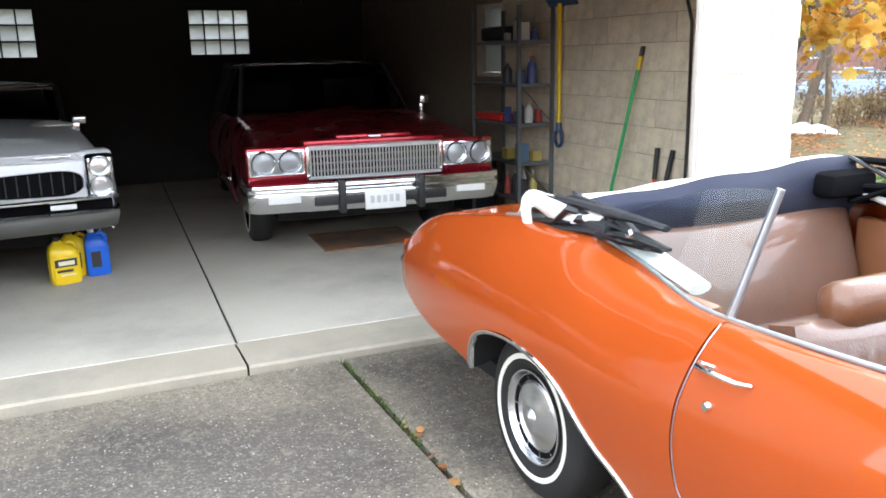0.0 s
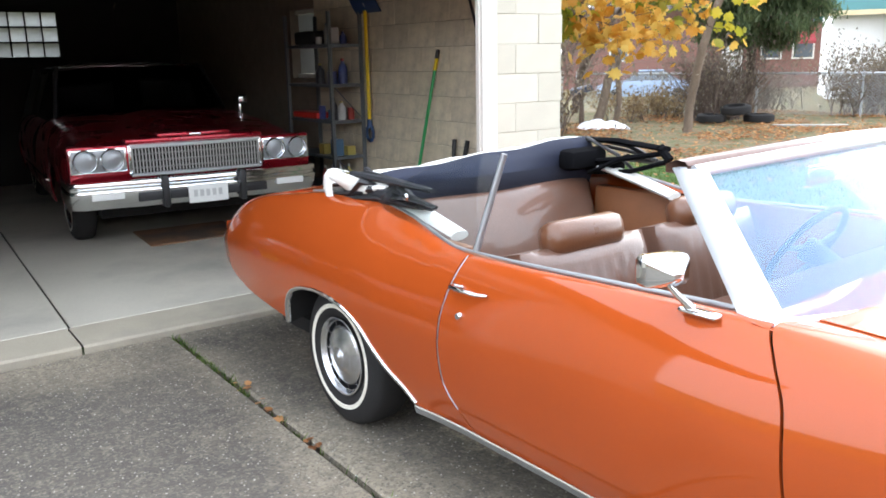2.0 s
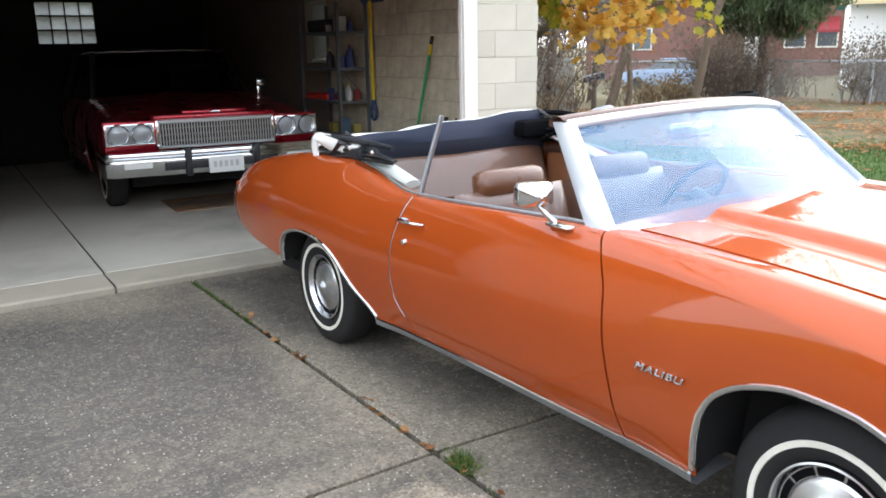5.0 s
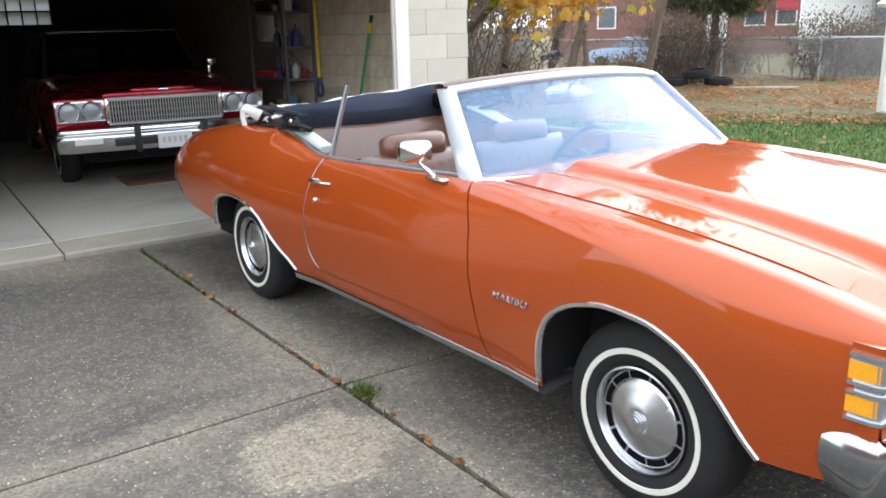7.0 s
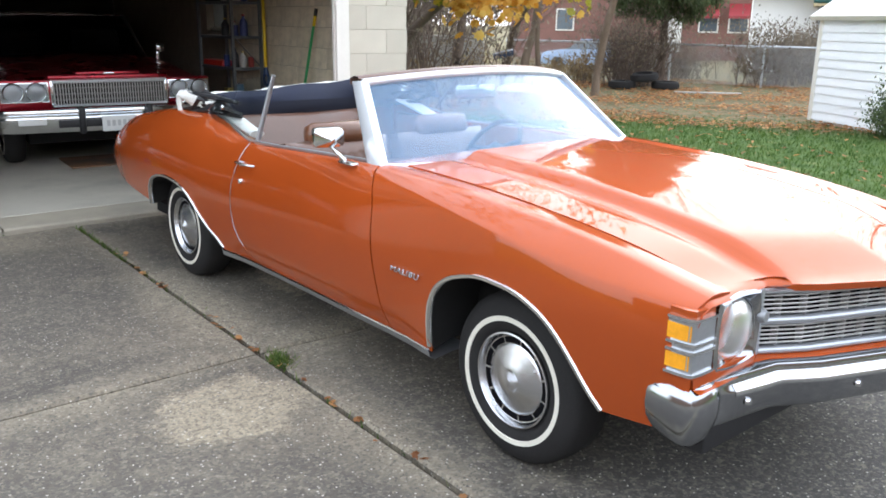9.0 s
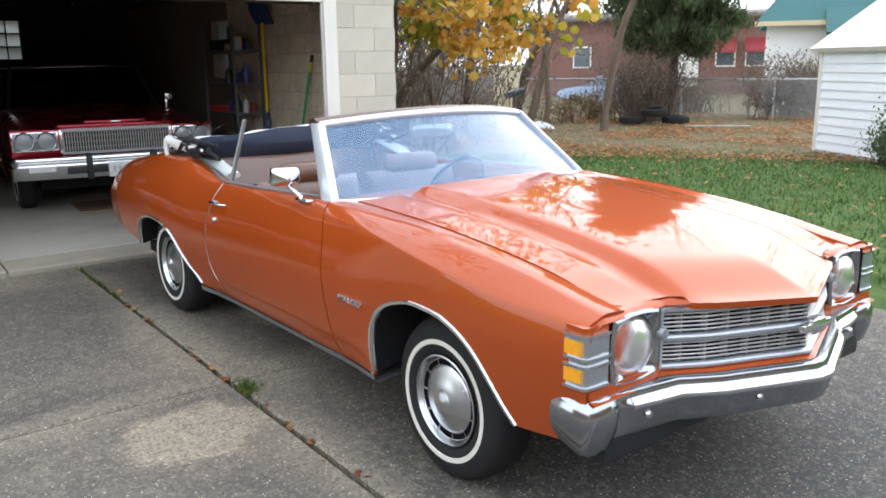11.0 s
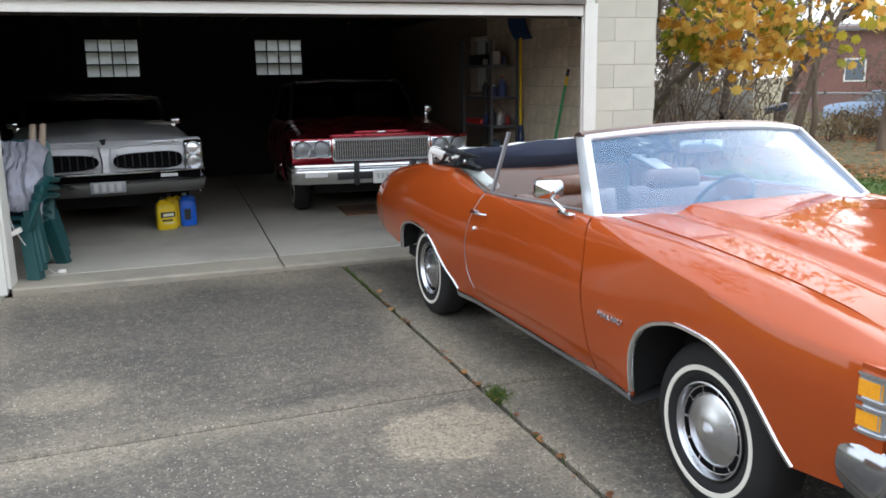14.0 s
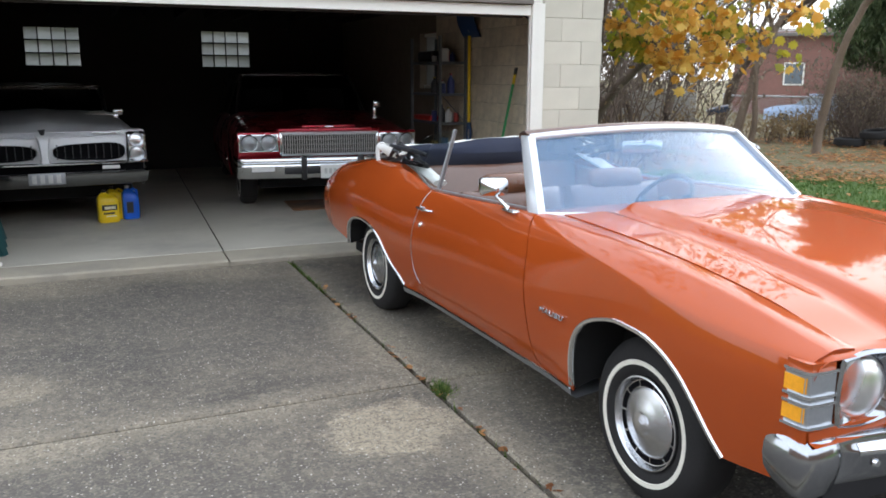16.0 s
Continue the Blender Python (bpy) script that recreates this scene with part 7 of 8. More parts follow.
part("mirror_foot", boxed(0.90, 0.63, 0.98, 0.94, 0.67, 1.12, bevel=0.01), CHROME, mr, "", 40)
pl = part("number_plate", boxed(-0.14, FR - 0.20, 0.425, 0.18, FR - 0.188, 0.570, bevel=0.004), PLATE, red, "pale number plate", 30)
for k in range(5):
    part("plate_mark", boxed(-0.10 + k * 0.05, FR - 0.203, 0.475, -0.07 + k * 0.05, FR - 0.199, 0.53), PLATE_MARK, pl)

# silver mid-size coupe
SIL_M = pose(-0.40, 7.20, ZF, 0, 0, 4.0)
sil, sz, sw = saloon("silver_car", "silver two-door coupe with a dark roof and split grille", SIL_M, SILVER, -0.92, 4.1, 0.94, 0.955, 1.045, 0.95,
                     (1.10, 1.62, 2.9, 3.5, 1.40, 0.78), 2.92, VINYL_BLACK, 0.325)
FS = -0.95
# bonnet nose that dips to a point between the grilles
rows = []
for u in span(0, 1, 8):
    rows.append([(x, FS + 0.12 - 0.14 * u - 0.06 * max(0, 1 - (abs(x) / 0.20) ** 2) * u, mix(0.985, 0.918, u ** 1.4)) for x in span(-0.74, 0.74, 41)])
bm = bmesh.new()
grid(bm, rows)
part("nose", thick(bm, 0.012, (0, 1, 0)), SILVER, sil, "pointed silver nose", 40)
bm = bmesh.new()
grid(bm, [[(-w, FS - d + 0.10, z), (-w * 0.7, FS - d, z), (w * 0.7, FS - d, z), (w, FS - d + 0.10, z)] for w, d, z in ((0.09, 0.075, 0.935), (0.06, 0.10, 0.90), (0.042, 0.115, 0.80), (0.036, 0.115, 0.72), (0.05, 0.10, 0.67))])
part("beak", thick(bm, 0.01, (0, 0, 0.8)), SILVER, sil, "narrow silver beak between the grilles", 40)
part("badge", tube(bmesh.new(), [(0, FS - 0.02, 0.985), (0, FS - 0.055, 0.905)], [0.042, 0.005], 3, flat=0.5), BLACK, sil, "small dark triangular emblem", 40)
part("nose_script", boxed(0.44, FS - 0.03, 0.938, 0.66, FS - 0.02, 0.952, bevel=0.003), CHROME, sil, "small chrome lettering strip", 40)
part("front_panel", boxed(-0.9, FS + 0.0, 0.50, 0.9, FS + 0.06, 0.66, bevel=0.015), VOID, sil, "", 40)
part("face_panel", boxed(-0.9, FS + 0.004, 0.655, 0.9, FS + 0.06, 0.93, bevel=0.015), SILVER, sil, "silver panel round the grilles", 40)
for sx in (-1, 1):
    ring = []
    for i in range(40):
        a = 2 * math.pi * i / 40
        c, q = math.cos(a), math.sin(a)
        ex = abs(c) ** 0.45 * (1 if c >= 0 else -1)
        ez = abs(q) ** 0.7 * (1 if q >= 0 else -1)
        ring.append((sx * (0.395 + 0.325 * ex), 0.770 + (0.090 - 0.02 * (1 - (ex + 1) / 2)) * ez))
    rows = []
    for k, d in ((1.0, 0.03), (1.02, -0.03), (1.0, -0.042), (0.975, -0.03), (0.965, 0.01)):
        rows.append([(0.395 * sx + (x - 0.395 * sx) * k, FS + d - 0.04 * max(0, 1 - abs(x) / 0.5), 0.77 + (z - 0.77) * (k if k < 1 else 1 + (k - 1) * 3)) for x, z in ring])
    bm = bmesh.new()
    grid(bm, rows, close=True)
    gr = part("grille", bm, CHROME, sil, "oval chrome-rimmed grille", 50)
    bm = bmesh.new()
    bm.faces.new([bm.verts.new((0.395 * sx + (x - 0.395 * sx) * 0.985, FS - 0.006 - 0.04 * max(0, 1 - abs(x) / 0.5), z)) for x, z in ring])
    bmesh.ops.solidify(bm, geom=list(bm.faces), thickness=0.004)
    part("grille_mesh", bm, VOID, gr, "black grille opening", 30)
    for k in range(9):
        x = 0.11 + k * 0.07
        part("grille_slat", boxed(sx * x - 0.004, FS - 0.024 - 0.04 * max(0, 1 - x / 0.5), 0.70, sx * x + 0.004, FS + 0.01, 0.84), BLACK, gr)
    part("lamp_pod", boxed(sx * 0.735, FS - 0.06, 0.655, sx * 0.93, FS + 0.12, 0.955, bevel=0.035), CHROME, sil, "chrome stacked headlamp housing", 50)
    for z in (0.875, 0.737):
        round_lamp(sil, sx * 0.832, FS - 0.066, z, 0.062)
    part("wing_front", boxed(sx * 0.70, FS - 0.0, 0.90, sx * 0.925, FS + 0.2, 0.975, bevel=0.03), SILVER, sil, "", 50)
    part("turn_lamp", boxed(sx * 0.50, FS - 0.098, 0.60, sx * 0.66, FS - 0.08, 0.632, bevel=0.004), PLATE, sil, "", 40)
    mr = part("door_mirror", boxed(sx * 0.84, 1.02, 1.03, sx * 0.96, 1.07, 1.11, bevel=0.022), CHROME, sil, "chrome door mirror", 40)
    part("mirror_foot", boxed(sx * 0.82, 1.02, 0.96, sx * 0.90, 1.06, 1.05, bevel=0.01), CHROME, mr, "", 40)
rows = []
for x, s in [(-0.945, -0.6), (-0.955, -0.85), (-0.93, FS - 0.05), (-0.8, FS - 0.09), (-0.3, FS - 0.12), (0, FS - 0.135), (0.3, FS - 0.12), (0.8, FS - 0.09), (0.93, FS - 0.05), (0.955, -0.85), (0.945, -0.6)]:
    rows.append([(x * 0.985, s + 0.03, 0.582), (x, s, 0.578), (x, s - 0.012, 0.566), (x, s - 0.012, 0.548), (x * 0.995, s + 0.0, 0.50), (x * 0.985, s + 0.02, 0.455), (x * 0.97, s + 0.05, 0.44)])
bm = bmesh.new()
grid(bm, rows)
bmesh.ops.recalc_face_normals(bm, faces=bm.faces)
sb = part("front_bumper", thick(bm, 0.006, (0, 0, 0.55)), surface("dull_chrome", (0.22, 0.225, 0.23), 0.16, 1.0, 0.05, 12, 80, rvary=0.03), sil, "dull chrome front bumper", 40)
pl = part("number_plate", boxed(-0.16, FS - 0.165, 0.475, 0.16, FS - 0.15, 0.585, bevel=0.004), GREY_TRIM, sil, "grey plate bracket", 30)
for k in range(4):
    part("plate_mark", boxed(-0.13 + k * 0.07, FS - 0.169, 0.49, -0.09 + k * 0.07, FS - 0.164, 0.57), PLATE_MARK, pl)
strip(lambda x: FS - 0.075 - 0.05 * (1 - min(1, abs(x) / 0.9) ** 2), 0.662, 0.012, 0.012, span(-0.93, 0.93, 13), CHROME, "lower_grille_lip", sil, "bright lip under the grilles")
# cloth left on the silver bonnet
rows = []
rnd = random.Random(9)
for v in span(0, 1, 9):
    rows.append([(0.50 + 0.30 * u + 0.02 * math.sin(v * 7), 0.45 + 0.22 * v + 0.02 * math.sin(u * 9), 0.0 + sz(0.5) + 0.03 + 0.035 * math.sin(u * math.pi) * math.sin(v * math.pi) + 0.010 * noise.noise((u * 5, v * 5, 2))) for u in span(0, 1, 12)])
bm = bmesh.new()
grid(bm, rows)
rag = tagged(part("cloth", thick(bm, 0.015, (0.6, 0.5, 0)), CANVAS, None, "", 60), "crumpled white cloth lying on the silver bonnet", "cloth")
rag.matrix_world = SIL_M

# ---- garage clutter ----
def plastic(name, c, r=0.35):
    return surface(name, c, r, 0, 0.06, 8, 90, rvary=0.05)


YEL, BLU, GRN_POLE = plastic("yellow_plastic", (0.80, 0.55, 0.01)), plastic("blue_plastic", (0.01, 0.12, 0.62)), plastic("green_pole", (0.03, 0.33, 0.10))
CHAIR_GREEN = plastic("dark_green_plastic", (0.012, 0.075, 0.078), 0.4)
RED_PL = plastic("red_plastic", (0.60, 0.03, 0.02))
LABEL_BLACK, LABEL_YEL = plastic("label_black", (0.03, 0.03, 0.03)), plastic("label_pale", (0.75, 0.72, 0.55))
SHELF_GREY = surface("shelf_steel", (0.16, 0.175, 0.185), 0.5, 0.5, 0.15, 10, 70)


def jug(x, y, rz, material, w, d, h, label, cap, with_label):
    """A moulded jug with a handle loop and a cap."""
    t = thing("fluid_jug", pose(x, y, 0.053, 0, 0, rz), label, "jug")
    n = 20
    rows = []
    for z, k, ox in ((0, 0.90, 0), (0.012, 0.99, 0), (0.05, 1.0, 0), (h * 0.62, 1.0, 0), (h * 0.74, 0.95, -0.004), (h * 0.84, 0.72, -0.016), (h * 0.91, 0.42, -0.028), (h * 0.94, 0.26, -0.032), (h * 0.965, 0.25, -0.032)):
        row = []
        for i in range(n):
            a = 2 * math.pi * i / n
            c, q = math.cos(a), math.sin(a)
            e = max(abs(c), abs(q)) ** -0.8
            row.append((ox * w / 0.2 + c * e * k * w / 2, q * e * k * d / 2, z))
        rows.append(row)
    bm = bmesh.new()
    vs = grid(bm, rows, close=True)
    bm.faces.new(vs[0][::-1])
    bm.faces.new(vs[-1])
    part("body", bm, material, t, "", 45)
    part("handle", tube(bmesh.new(), [(0.0, 0, h * 0.86), (w * 0.22, 0, h * 0.94), (w * 0.40, 0, h * 0.88), (w * 0.44, 0, h * 0.74), (w * 0.40, 0, h * 0.62)], 0.014, 8), material, t, "", 60)
    part("cap", lathe(bmesh.new(), [(0, 0.0), (0, 0.022), (-0.025, 0.022), (-0.028, 0)], 18, Matrix.Translation((-0.032 * w / 0.2, 0, h * 0.965)) @ Matrix.Rotation(math.pi / 2, 4, "Y")), cap, t, "", 40)
    if with_label:
        lb = part("label", boxed(-w * 0.40, -d / 2 - 0.006, h * 0.16, w * 0.36, -d / 2 + 0.004, h * 0.60, bevel=0.002), YEL, t, "printed label")
        part("label_band", boxed(-w * 0.38, -d / 2 - 0.008, h * 0.40, w * 0.34, -d / 2 - 0.004, h * 0.58), LABEL_BLACK, lb)
        part("label_bar", boxed(-w * 0.26, -d / 2 - 0.010, h * 0.44, w * 0.26, -d / 2 - 0.007, h * 0.53), LABEL_YEL, lb)
        part("label_bar", boxed(-w * 0.32, -d / 2 - 0.008, h * 0.28, w * 0.20, -d / 2 - 0.004, h * 0.34), LABEL_BLACK, lb)
        part("label_bar", boxed(-w * 0.20, -d / 2 - 0.008, h * 0.20, w * 0.28, -d / 2 - 0.004, h * 0.235), LABEL_YEL, lb)
    else:
        part("label", boxed(-w * 0.30, -d / 2 - 0.005, h * 0.2, w * 0.1, -d / 2 + 0.004, h * 0.55, bevel=0.002), LABEL_BLACK, t, "dark label")
    return t


jug(0.20, 6.62, 14, YEL, 0.21, 0.13, 0.325, "yellow plastic jug of fluid on the garage floor", LABEL_BLACK, True)
jug(0.275, 6.80, 20, YEL, 0.20, 0.13, 0.335, "yellow plastic jug standing behind its twin", LABEL_BLACK, False)
jug(0.425, 6.77, 10, BLU, 0.17, 0.12, 0.34, "blue plastic jug with a white cap", WHITE, False)

# brown mat under the red car's nose
mat = tagged(part("floor_mat", slab([(2.15, 6.62), (3.02, 6.60), (3.05, 7.3), (2.2, 7.35)], 0.05, 0.066, 0.006), surface("rust_cardboard", (0.33, 0.15, 0.06), 0.9, 0, 0.3, 3, 60, dark=(0.10, 0.07, 0.05), dark_at=0.52)), "stained rust-brown cardboard mat under the car", "mat")

# stack of garden chairs with a sheet over it
def garden_chair(first):
    c = thing("garden_chair", Matrix.Identity(4), "dark green moulded plastic garden chair in a stack", "chair", "stacked garden chairs")
    part("seat", placed(cushion(0.44, 0.44, 0.035, 0.02, -0.012), Matrix.Translation((0, -0.22, 0.40))), CHAIR_GREEN, c, "", 40)
    for sx in (-1, 1):
        for y0, y1 in ((-0.22, -0.30), (0.20, 0.30)):
            rows = [[(sx * (0.19 + 0.06 * u) + a, mix(y0, y1, u) + b, 0.41 - 0.41 * u) for a, b in ((-0.055, -0.04), (0.045, -0.045), (0.052, 0.045), (-0.04, 0.048))] for u in span(0, 1, 4)]
            bm = bmesh.new()
            grid(bm, rows, close=True)
            part("leg", bm, CHAIR_GREEN, c, "", 30)
        bm = tube(bmesh.new(), [(sx * 0.23, -0.26, 0.38), (sx * 0.28, -0.27, 0.60), (sx * 0.29, -0.10, 0.64), (sx * 0.27, 0.22, 0.60)], [0.04, 0.045, 0.05, 0.04], 10, flat=0.55)
        part("armrest", bm, CHAIR_GREEN, c, "", 50)
    rows = []
    for u in span(0, 1, 8):
        w = 0.25 * (1 - 0.14 * u ** 3)
        rows.append([(x * w, 0.20 + 0.16 * u - 0.05 * (1 - x * x), 0.40 + 0.54 * u - 0.03 * x * x * u) for x in span(-1, 1, 9)])
    bm = bmesh.new()
    grid(bm, rows)
    part("backrest", thick(bm, 0.012, (0, -1, 0.6)), CHAIR_GREEN, c, "", 50)
    return c


chair = garden_chair(True)
CH = pose(-1.02, 4.98, 0.053, 0, 0, -15)
chair.matrix_world = CH
for k in (1, 2):
    copy_thing(chair, CH @ Matrix.Translation((0.004 * k, 0.022 * k, 0.062 * k)) @ Matrix.Rotation(radians(2.5 * k), 4, "Z"))
TARP = surface("grey_sheet", (0.36, 0.36, 0.41), 0.6, 0, 0.14, 6, 60, bump=0.004)
drape_y = curve([(0, 5.40), (0.12, 5.34), (0.3, 5.20), (0.5, 5.02), (0.7, 4.86), (0.86, 4.78), (1, 4.80)])
drape_z = curve([(0, 0.86), (0.12, 1.06), (0.3, 1.10), (0.5, 0.98), (0.7, 0.83), (0.86, 0.68), (1, 0.56)])
rows = []
for v in span(0, 1, 44):
    row = []
    for u in span(0, 1, 40):
        fold = 0.045 * abs(noise.noise((u * 3.2 + v, v * 2.6, 5))) + 0.030 * abs(noise.noise((u * 7, v * 6 + u * 3, 1))) + 0.012 * noise.noise((u * 17, v * 15, 2))
        side = max(0, abs(u - 0.5) * 2 - 0.6) ** 1.6
        row.append((-1.26 + 0.54 * u + 0.10 * v * (0.4 - u) + 0.04 * noise.noise((v * 5, u * 3, 8)), drape_y(v) - 1.3 * fold + 0.10 * side, drape_z(v) + fold - 0.38 * side + 0.03 * noise.noise((u * 4, 3, 7)) * v))
    rows.append(row)
bm = bmesh.new()
grid(bm, rows)
tagged(part("dust_sheet", thick(bm, 0.008, (-1.05, 5.1, 0.5)), TARP, None, "", 50), "crumpled grey sheet thrown over the stacked chairs", "sheet")
for k, (dx, dy) in enumerate(((0, 0), (0.075, 0.03))):
    tagged(part("rolled_paper", tube(bmesh.new(), [(-0.87 + dx, 5.24 + dy, 0.92), (-0.835 + dx, 5.31 + dy, 1.24)], 0.028, 10), surface("kraft_roll" if k == 0 else "kraft_roll_pale", (0.42, 0.33, 0.25), 0.8, 0, 0.2, 12, 60), None, "", 50), "brown cardboard tube stuck in the chair stack", "tube")
cord = tagged(part("extension_cord", tube(bmesh.new(), [(-1.00, 4.70, 0.66), (-1.0, 4.64, 0.56), (-0.98, 4.63, 0.48), (-0.955, 4.63, 0.42), (-0.90, 4.66, 0.30), (-0.82, 4.70, 0.17), (-0.74, 4.75, 0.065), (-0.70, 4.77, 0.062)], 0.004, 6), WHITE, None, "", 50), "white extension cord hanging from the chairs", "cord")
part("socket_block", boxed(-0.05, -0.02, -0.02, 0.05, 0.02, 0.02, bevel=0.01, m=Matrix.Translation((-0.965, 4.625, 0.44)) @ Matrix.Rotation(radians(-25), 4, "Y")), WHITE, cord, "", 40)
part("plug", boxed(-0.71, 4.75, 0.053, -0.65, 4.79, 0.085, bevel=0.008), WHITE, cord, "", 40)

# ---- steel shelving by the side wall ----
SX0, SX1, SY0, SY1 = 3.91, 4.235, 6.52, 7.42
shelf = thing("shelving_unit", Matrix.Identity(4), "dark grey steel shelving unit crowded with garage supplies", "shelf")
LEVELS = (0.12, 0.36, 0.68, 1.02, 1.36, 1.73)
for x in (SX0, SX1):
    for y in (SY0, SY1):
        b = bmesh.new()
        box(b, x - 0.018, y - 0.003, 0.052, x + 0.018, y + 0.003, 2.02)
        box(b, x - 0.003 + (0.015 if x == SX0 else -0.015) * -1, y - 0.018, 0.052, x + 0.003 - (0.015 if x == SX0 else -0.015), y + 0.018, 2.02)
        part("upright", b, SHELF_GREY, shelf)
for z in LEVELS:
    part("shelf_board", boxed(SX0, SY0, z - 0.03, SX1, SY1, z, bevel=0.003), SHELF_GREY, shelf)
for z0, z1 in ((0.66, 0.38), (1.34, 1.04)):
    part("brace", tube(bmesh.new(), [(SX0 + 0.02, SY0 - 0.006, z0), (SX1 - 0.02, SY0 - 0.006, z1)], 0.012, 4, flat=0.5), SHELF_GREY, shelf)
rnd = random.Random(21)
COLS = [plastic("supply_%d" % i, c, 0.4) for i, c in enumerate(((0.55, 0.55, 0.52), (0.05, 0.07, 0.2), (0.35, 0.05, 0.04), (0.03, 0.03, 0.035), (0.45, 0.36, 0.1), (0.5, 0.5, 0.48), (0.08, 0.16, 0.25)))]
for li, z in enumerate(LEVELS):
    y = SY0 + 0.07
    for row_y in (SY0 + 0.10, SY0 + 0.34):
        x = SX0 + 0.07
        while x < SX1 - 0.06:
            mat_ = COLS[rnd.randrange(len(COLS))]
            kind = rnd.random()
            h = rnd.uniform(0.10, 0.23)
            r = rnd.uniform(0.028, 0.045)
            if kind < 0.55:
                m = Matrix.Translation((x, row_y + rnd.uniform(-0.03, 0.03), z)) @ Matrix.Rotation(-math.pi / 2, 4, "Y")
                o = tagged(part("bottle", lathe(bmesh.new(), [(0, 0), (0, r), (h * 0.62, r), (h * 0.75, r * 0.75), (h * 0.85, r * 0.35), (h, r * 0.33), (h, 0)], 16, Matrix.Translation((x, row_y, z)) @ Matrix.Rotation(-math.pi / 2, 4, "Y")), mat_, None, "", 40),
                           "plastic bottle of garage fluid on the steel shelf", "bottle", "shelf supplies")
                part("cap", lathe(bmesh.new(), [(h * 0.93, r * 0.4), (h * 1.03, r * 0.4), (h * 1.03, 0)], 12, Matrix.Translation((x, row_y, z)) @ Matrix.Rotation(-math.pi / 2, 4, "Y")), COLS[(rnd.randrange(7))], o, "", 40)
                x += r * 2 + 0.02
            elif kind < 0.8:
                o = tagged(part("tin_can", lathe(bmesh.new(), [(0, 0), (0, r), (0.004, r * 1.04), (h * 0.6, r), (h * 0.6 + 0.004, r * 1.04), (h * 0.6 + 0.004, r * 0.9), (h * 0.58, 0)], 18, Matrix.Translation((x, row_y, z)) @ Matrix.Rotation(-math.pi / 2, 4, "Y")), mat_, None, "", 40),
                           "small tin can on the steel shelf", "can", "shelf supplies")
                x += r * 2 + 0.025
            else:
                tagged(part("supply_box", boxed(x - 0.03, row_y - 0.05, z, x + 0.06, row_y + 0.05, z + h * 0.8, bevel=0.004), mat_), "small cardboard box on the steel shelf", "box", "shelf supplies")
                x += 0.13
tagged(part("red_tray", boxed(3.915, 6.86, 1.022, 4.08, 7.38, 1.085, bevel=0.015), RED_PL), "red plastic tray on the shelving", "tray")
tagged(part("tool_caddy", boxed(3.93, 6.86, 1.732, 4.20, 7.30, 1.86, bevel=0.03), BLACK), "black tool bag on the top shelf", "bag")
tagged(part("storage_bin", boxed(3.92, 7.48, 0.053, 4.20, 7.95, 0.62, bevel=0.03), plastic("black_bin", (0.02, 0.025, 0.04))), "dark plastic bin beside the shelving", "bin")

# ---- tools on the side wall ----
sh = thing("snow_shovel", Matrix.Identity(4), "snow shovel with yellow handle hung upside down", "shovel")
part("handle", tube(bmesh.new(), [(4.206, 6.36, 2.02), (4.206, 6.35, 1.02)], 0.018, 10), YEL, sh, "yellow handle", 50)
part("collar", tube(bmesh.new(), [(4.206, 6.35, 1.03), (4.206, 6.348, 0.95)], [0.024, 0.03], 10), plastic("navy_plastic", (0.02, 0.06, 0.16)), sh, "", 50)
loop = [(4.206, 6.348 + 0.055 * math.sin(a), 0.90 - 0.075 * math.cos(a)) for a in span(-2.7, 2.7, 15)]
part("grip", tube(bmesh.new(), loop, 0.016, 8), bpy.data.materials["navy_plastic"], sh, "blue D-shaped grip", 50)
rows = [[(4.24 - 0.10 * math.sin(v * 2.2), 6.36 + x, 2.0 + 0.34 * v) for x in span(-0.22, 0.22, 7)] for v in span(0, 1, 7)]
bm = bmesh.new()
grid(bm, rows)
part("blade", thick(bm, 0.012, (4.6, 6.4, 2.2)), bpy.data.materials["navy_plastic"], sh, "blue plastic scoop", 50)
part("hook", tube(bmesh.new(), [(4.256, 6.36, 2.06), (4.206, 6.36, 2.06), (4.19, 6.36, 2.09)], 0.008, 6), STEEL, sh)
br = thing("broom", Matrix.Identity(4), "green-handled broom leaning on the block wall", "broom")
P_FOOT, P_TOP = Vector((4.04, 5.50, 0.06)), Vector((4.236, 5.262, 1.65))
part("handle", tube(bmesh.new(), [P_FOOT.lerp(P_TOP, 0.09), P_FOOT.lerp(P_TOP, 0.90)], 0.014, 10), GRN_POLE, br, "green handle", 50)
part("grip", tube(bmesh.new(), [P_FOOT.lerp(P_TOP, 0.895), P_FOOT.lerp(P_TOP, 0.96)], 0.016, 10), YEL, br, "yellow band", 50)
part("end_cap", tube(bmesh.new(), [P_FOOT.lerp(P_TOP, 0.955), P_TOP], 0.017, 10), BLACK, br, "black end", 50)
part("brush", boxed(-0.16, -0.04, 0, 0.16, 0.04, 0.17, bevel=0.015, m=Matrix.Translation((4.03, 5.51, 0.053)) @ Matrix.Rotation(0.6, 4, "Z")), BLACK, br, "black bristles", 40)
lp = thing("loppers", Matrix.Identity(4), "garden loppers with red and black handles", "loppers")
for y, dy in ((5.03, 0.02), (4.90, -0.025)):
    part("handle", tube(bmesh.new(), [(4.15, 4.965, 0.30), (4.20, y, 0.70)], 0.014, 8), RED_PL, lp, "red handle", 50)
    part("grip", tube(bmesh.new(), [(4.20, y, 0.70), (4.232, y + dy, 0.925)], 0.019, 8), BLACK, lp, "black grip", 50)
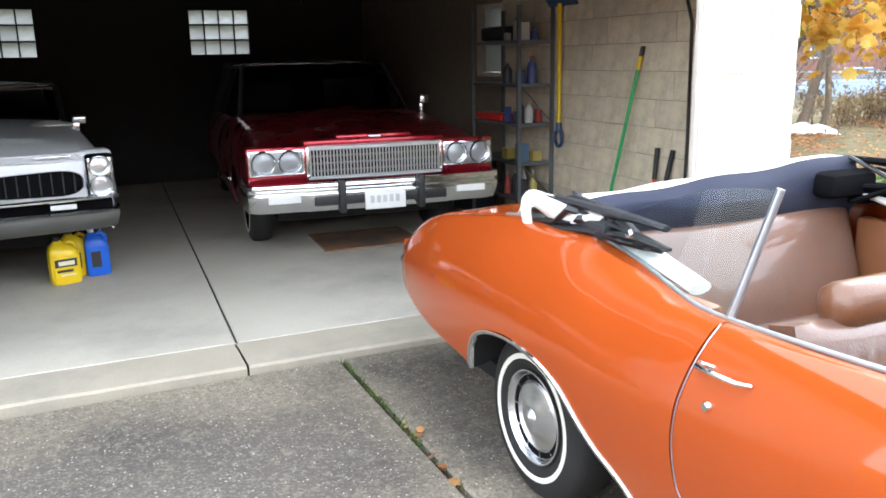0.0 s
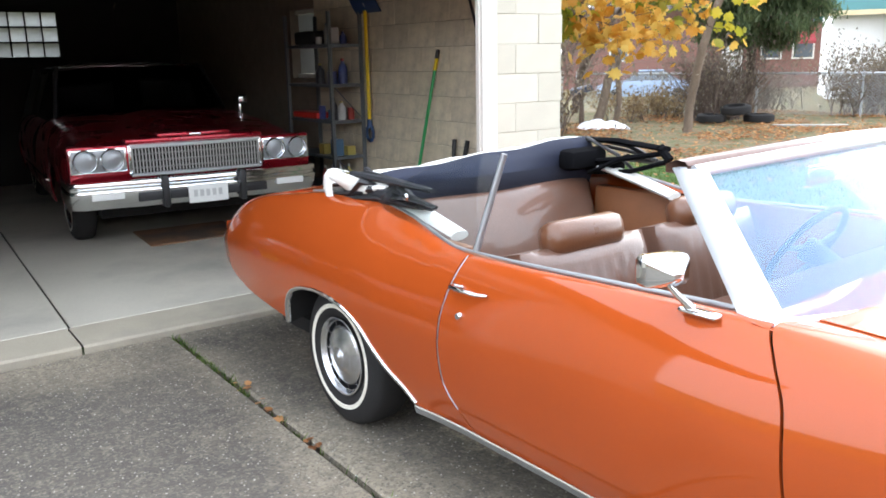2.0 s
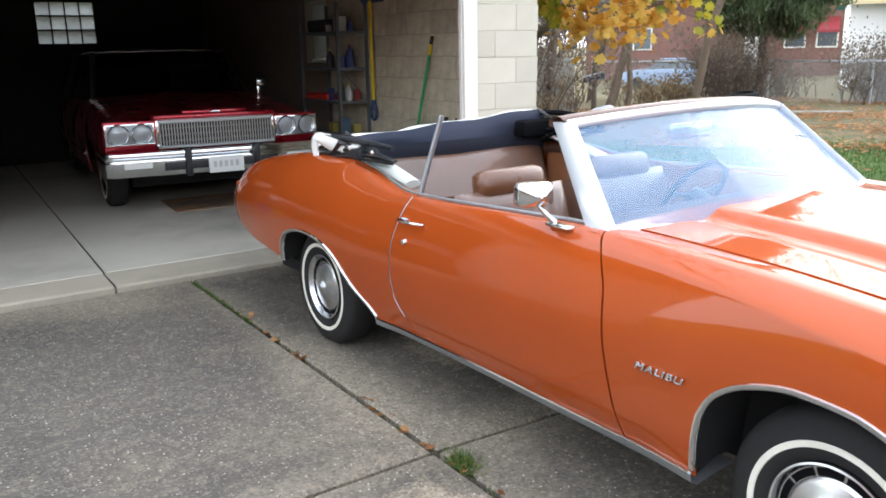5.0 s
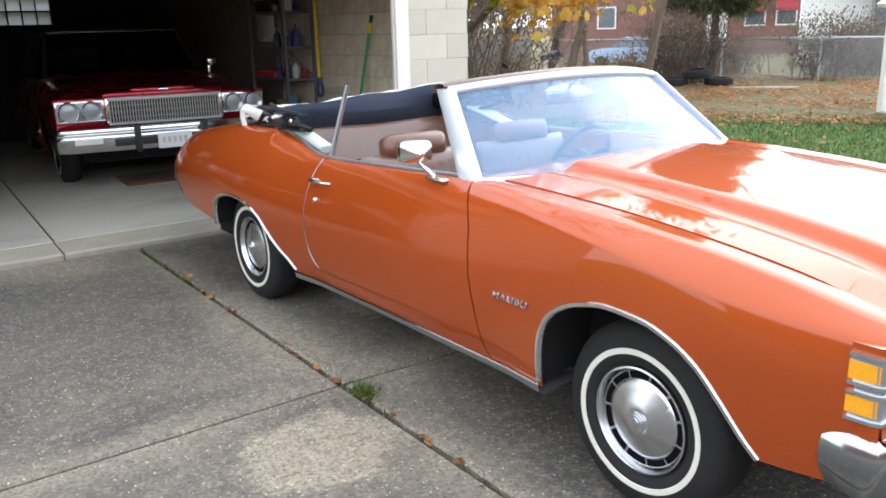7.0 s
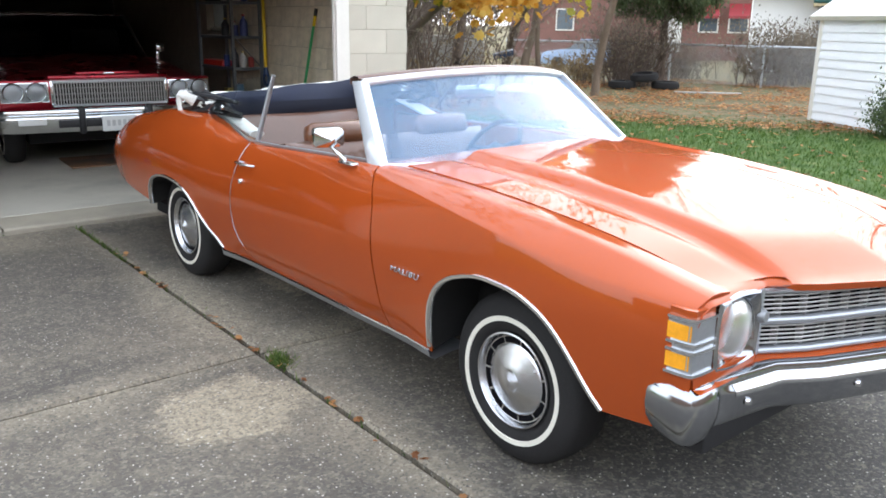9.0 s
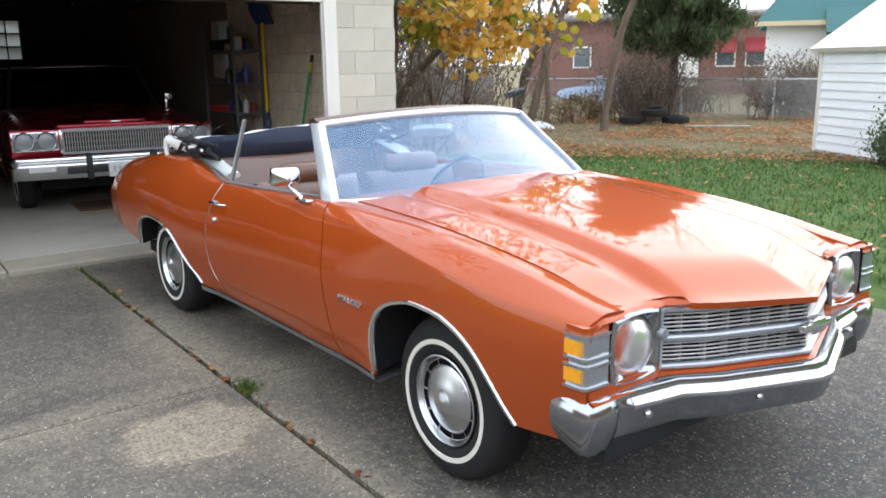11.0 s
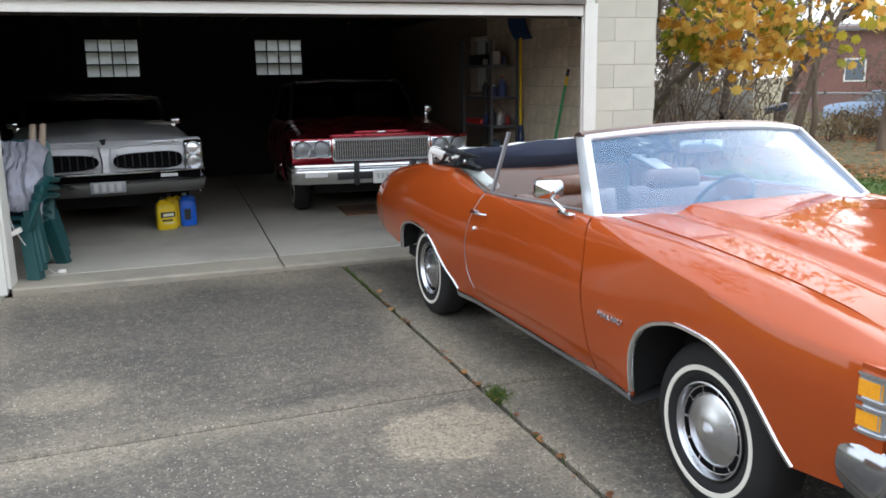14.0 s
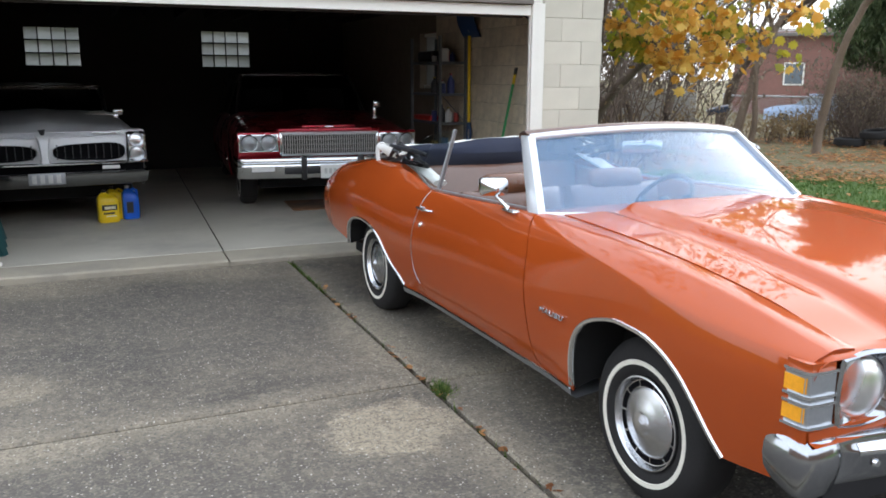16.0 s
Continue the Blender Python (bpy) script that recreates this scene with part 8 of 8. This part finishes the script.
part("blade", boxed(4.12, 4.925, 0.053, 4.18, 5.005, 0.32, bevel=0.01), STEEL, lp, "", 40)
cab = tagged(part("wall_cable", tube(bmesh.new(), [(4.246, 5.6, 2.25), (4.246, 5.2, 2.20), (4.246, 4.86, 2.06), (4.246, 4.76, 1.8), (4.246, 4.75, 1.0), (4.246, 4.76, 0.06)], 0.012, 6), BLACK, None, "", 50), "black cable clipped to the block wall", "cable")

# ---- concrete blocks of the walls, each on a shared mesh ----
BLOCKS = {}
def block_mesh(kind, length, height, depth, material):
    """A block face with eased edges; origin at its lower front corner, length along x, facing -y."""
    key = (kind, round(length, 3), round(height, 3))
    if key not in BLOCKS:
        e = 0.002
        b = bmesh.new()
        front = [b.verts.new((x, 0, z)) for x, z in ((e, e), (length - e, e), (length - e, height - e), (e, height - e))]
        mid = [b.verts.new((x, e, z)) for x, z in ((0, 0), (length, 0), (length, height), (0, height))]
        back = [b.verts.new((v.co.x, depth, v.co.z)) for v in mid]
        b.faces.new(front)
        for a, c in ((front, mid), (mid, back)):
            for i in range(4):
                k = (i + 1) % 4
                b.faces.new((a[i], a[k], c[k], c[i]))
        bmesh.ops.recalc_face_normals(b, faces=b.faces)
        me = bpy.data.meshes.new("block")
        b.to_mesh(me)
        b.free()
        me.materials.append(material)
        BLOCKS[key] = me
    return BLOCKS[key]


def lay(parent, start, end, origin, direction, z0, courses, material, kind, shift=0.0, course=0.203, skip=None):
    """Running-bond courses from start to end along direction (a unit plan vector), faces at origin."""
    d = Vector((*direction, 0))
    rot = Matrix.Rotation(math.atan2(d.y, d.x), 4, "Z")
    for k in range(courses):
        x = start - 0.406 + (shift + (0.203 if k % 2 else 0)) % 0.406
        while x < end - 0.02:
            a, b_ = max(x, start), min(x + 0.4025, end)
            z = z0 + k * course
            if b_ - a > 0.03 and not (skip and skip(a, b_, z)):
                o = new("block", block_mesh(kind, b_ - a, course - 0.0035, 0.05, material))
                o.parent = parent
                o.matrix_local = Matrix.Translation(Vector(origin) + d * a + Vector((0, random.uniform(-0.0015, 0.0015), z))) @ rot
            x += 0.406


lay(north, -3.5, -1.087, (0, 4.384, 0), (1, 0), -0.158, 15, BLOCK, "front", 0.12)
lay(north, 3.872, 4.47, (0, 4.384, 0), (1, 0), -0.158, 15, BLOCK, "front", 0.18)
# outer side of the pier and the inside of the side wall
lay(east, -7.46, -4.28, (4.256, 0, 0), (0, -1), 0.052, 12, BLOCK_IN, "inside", 0.1)
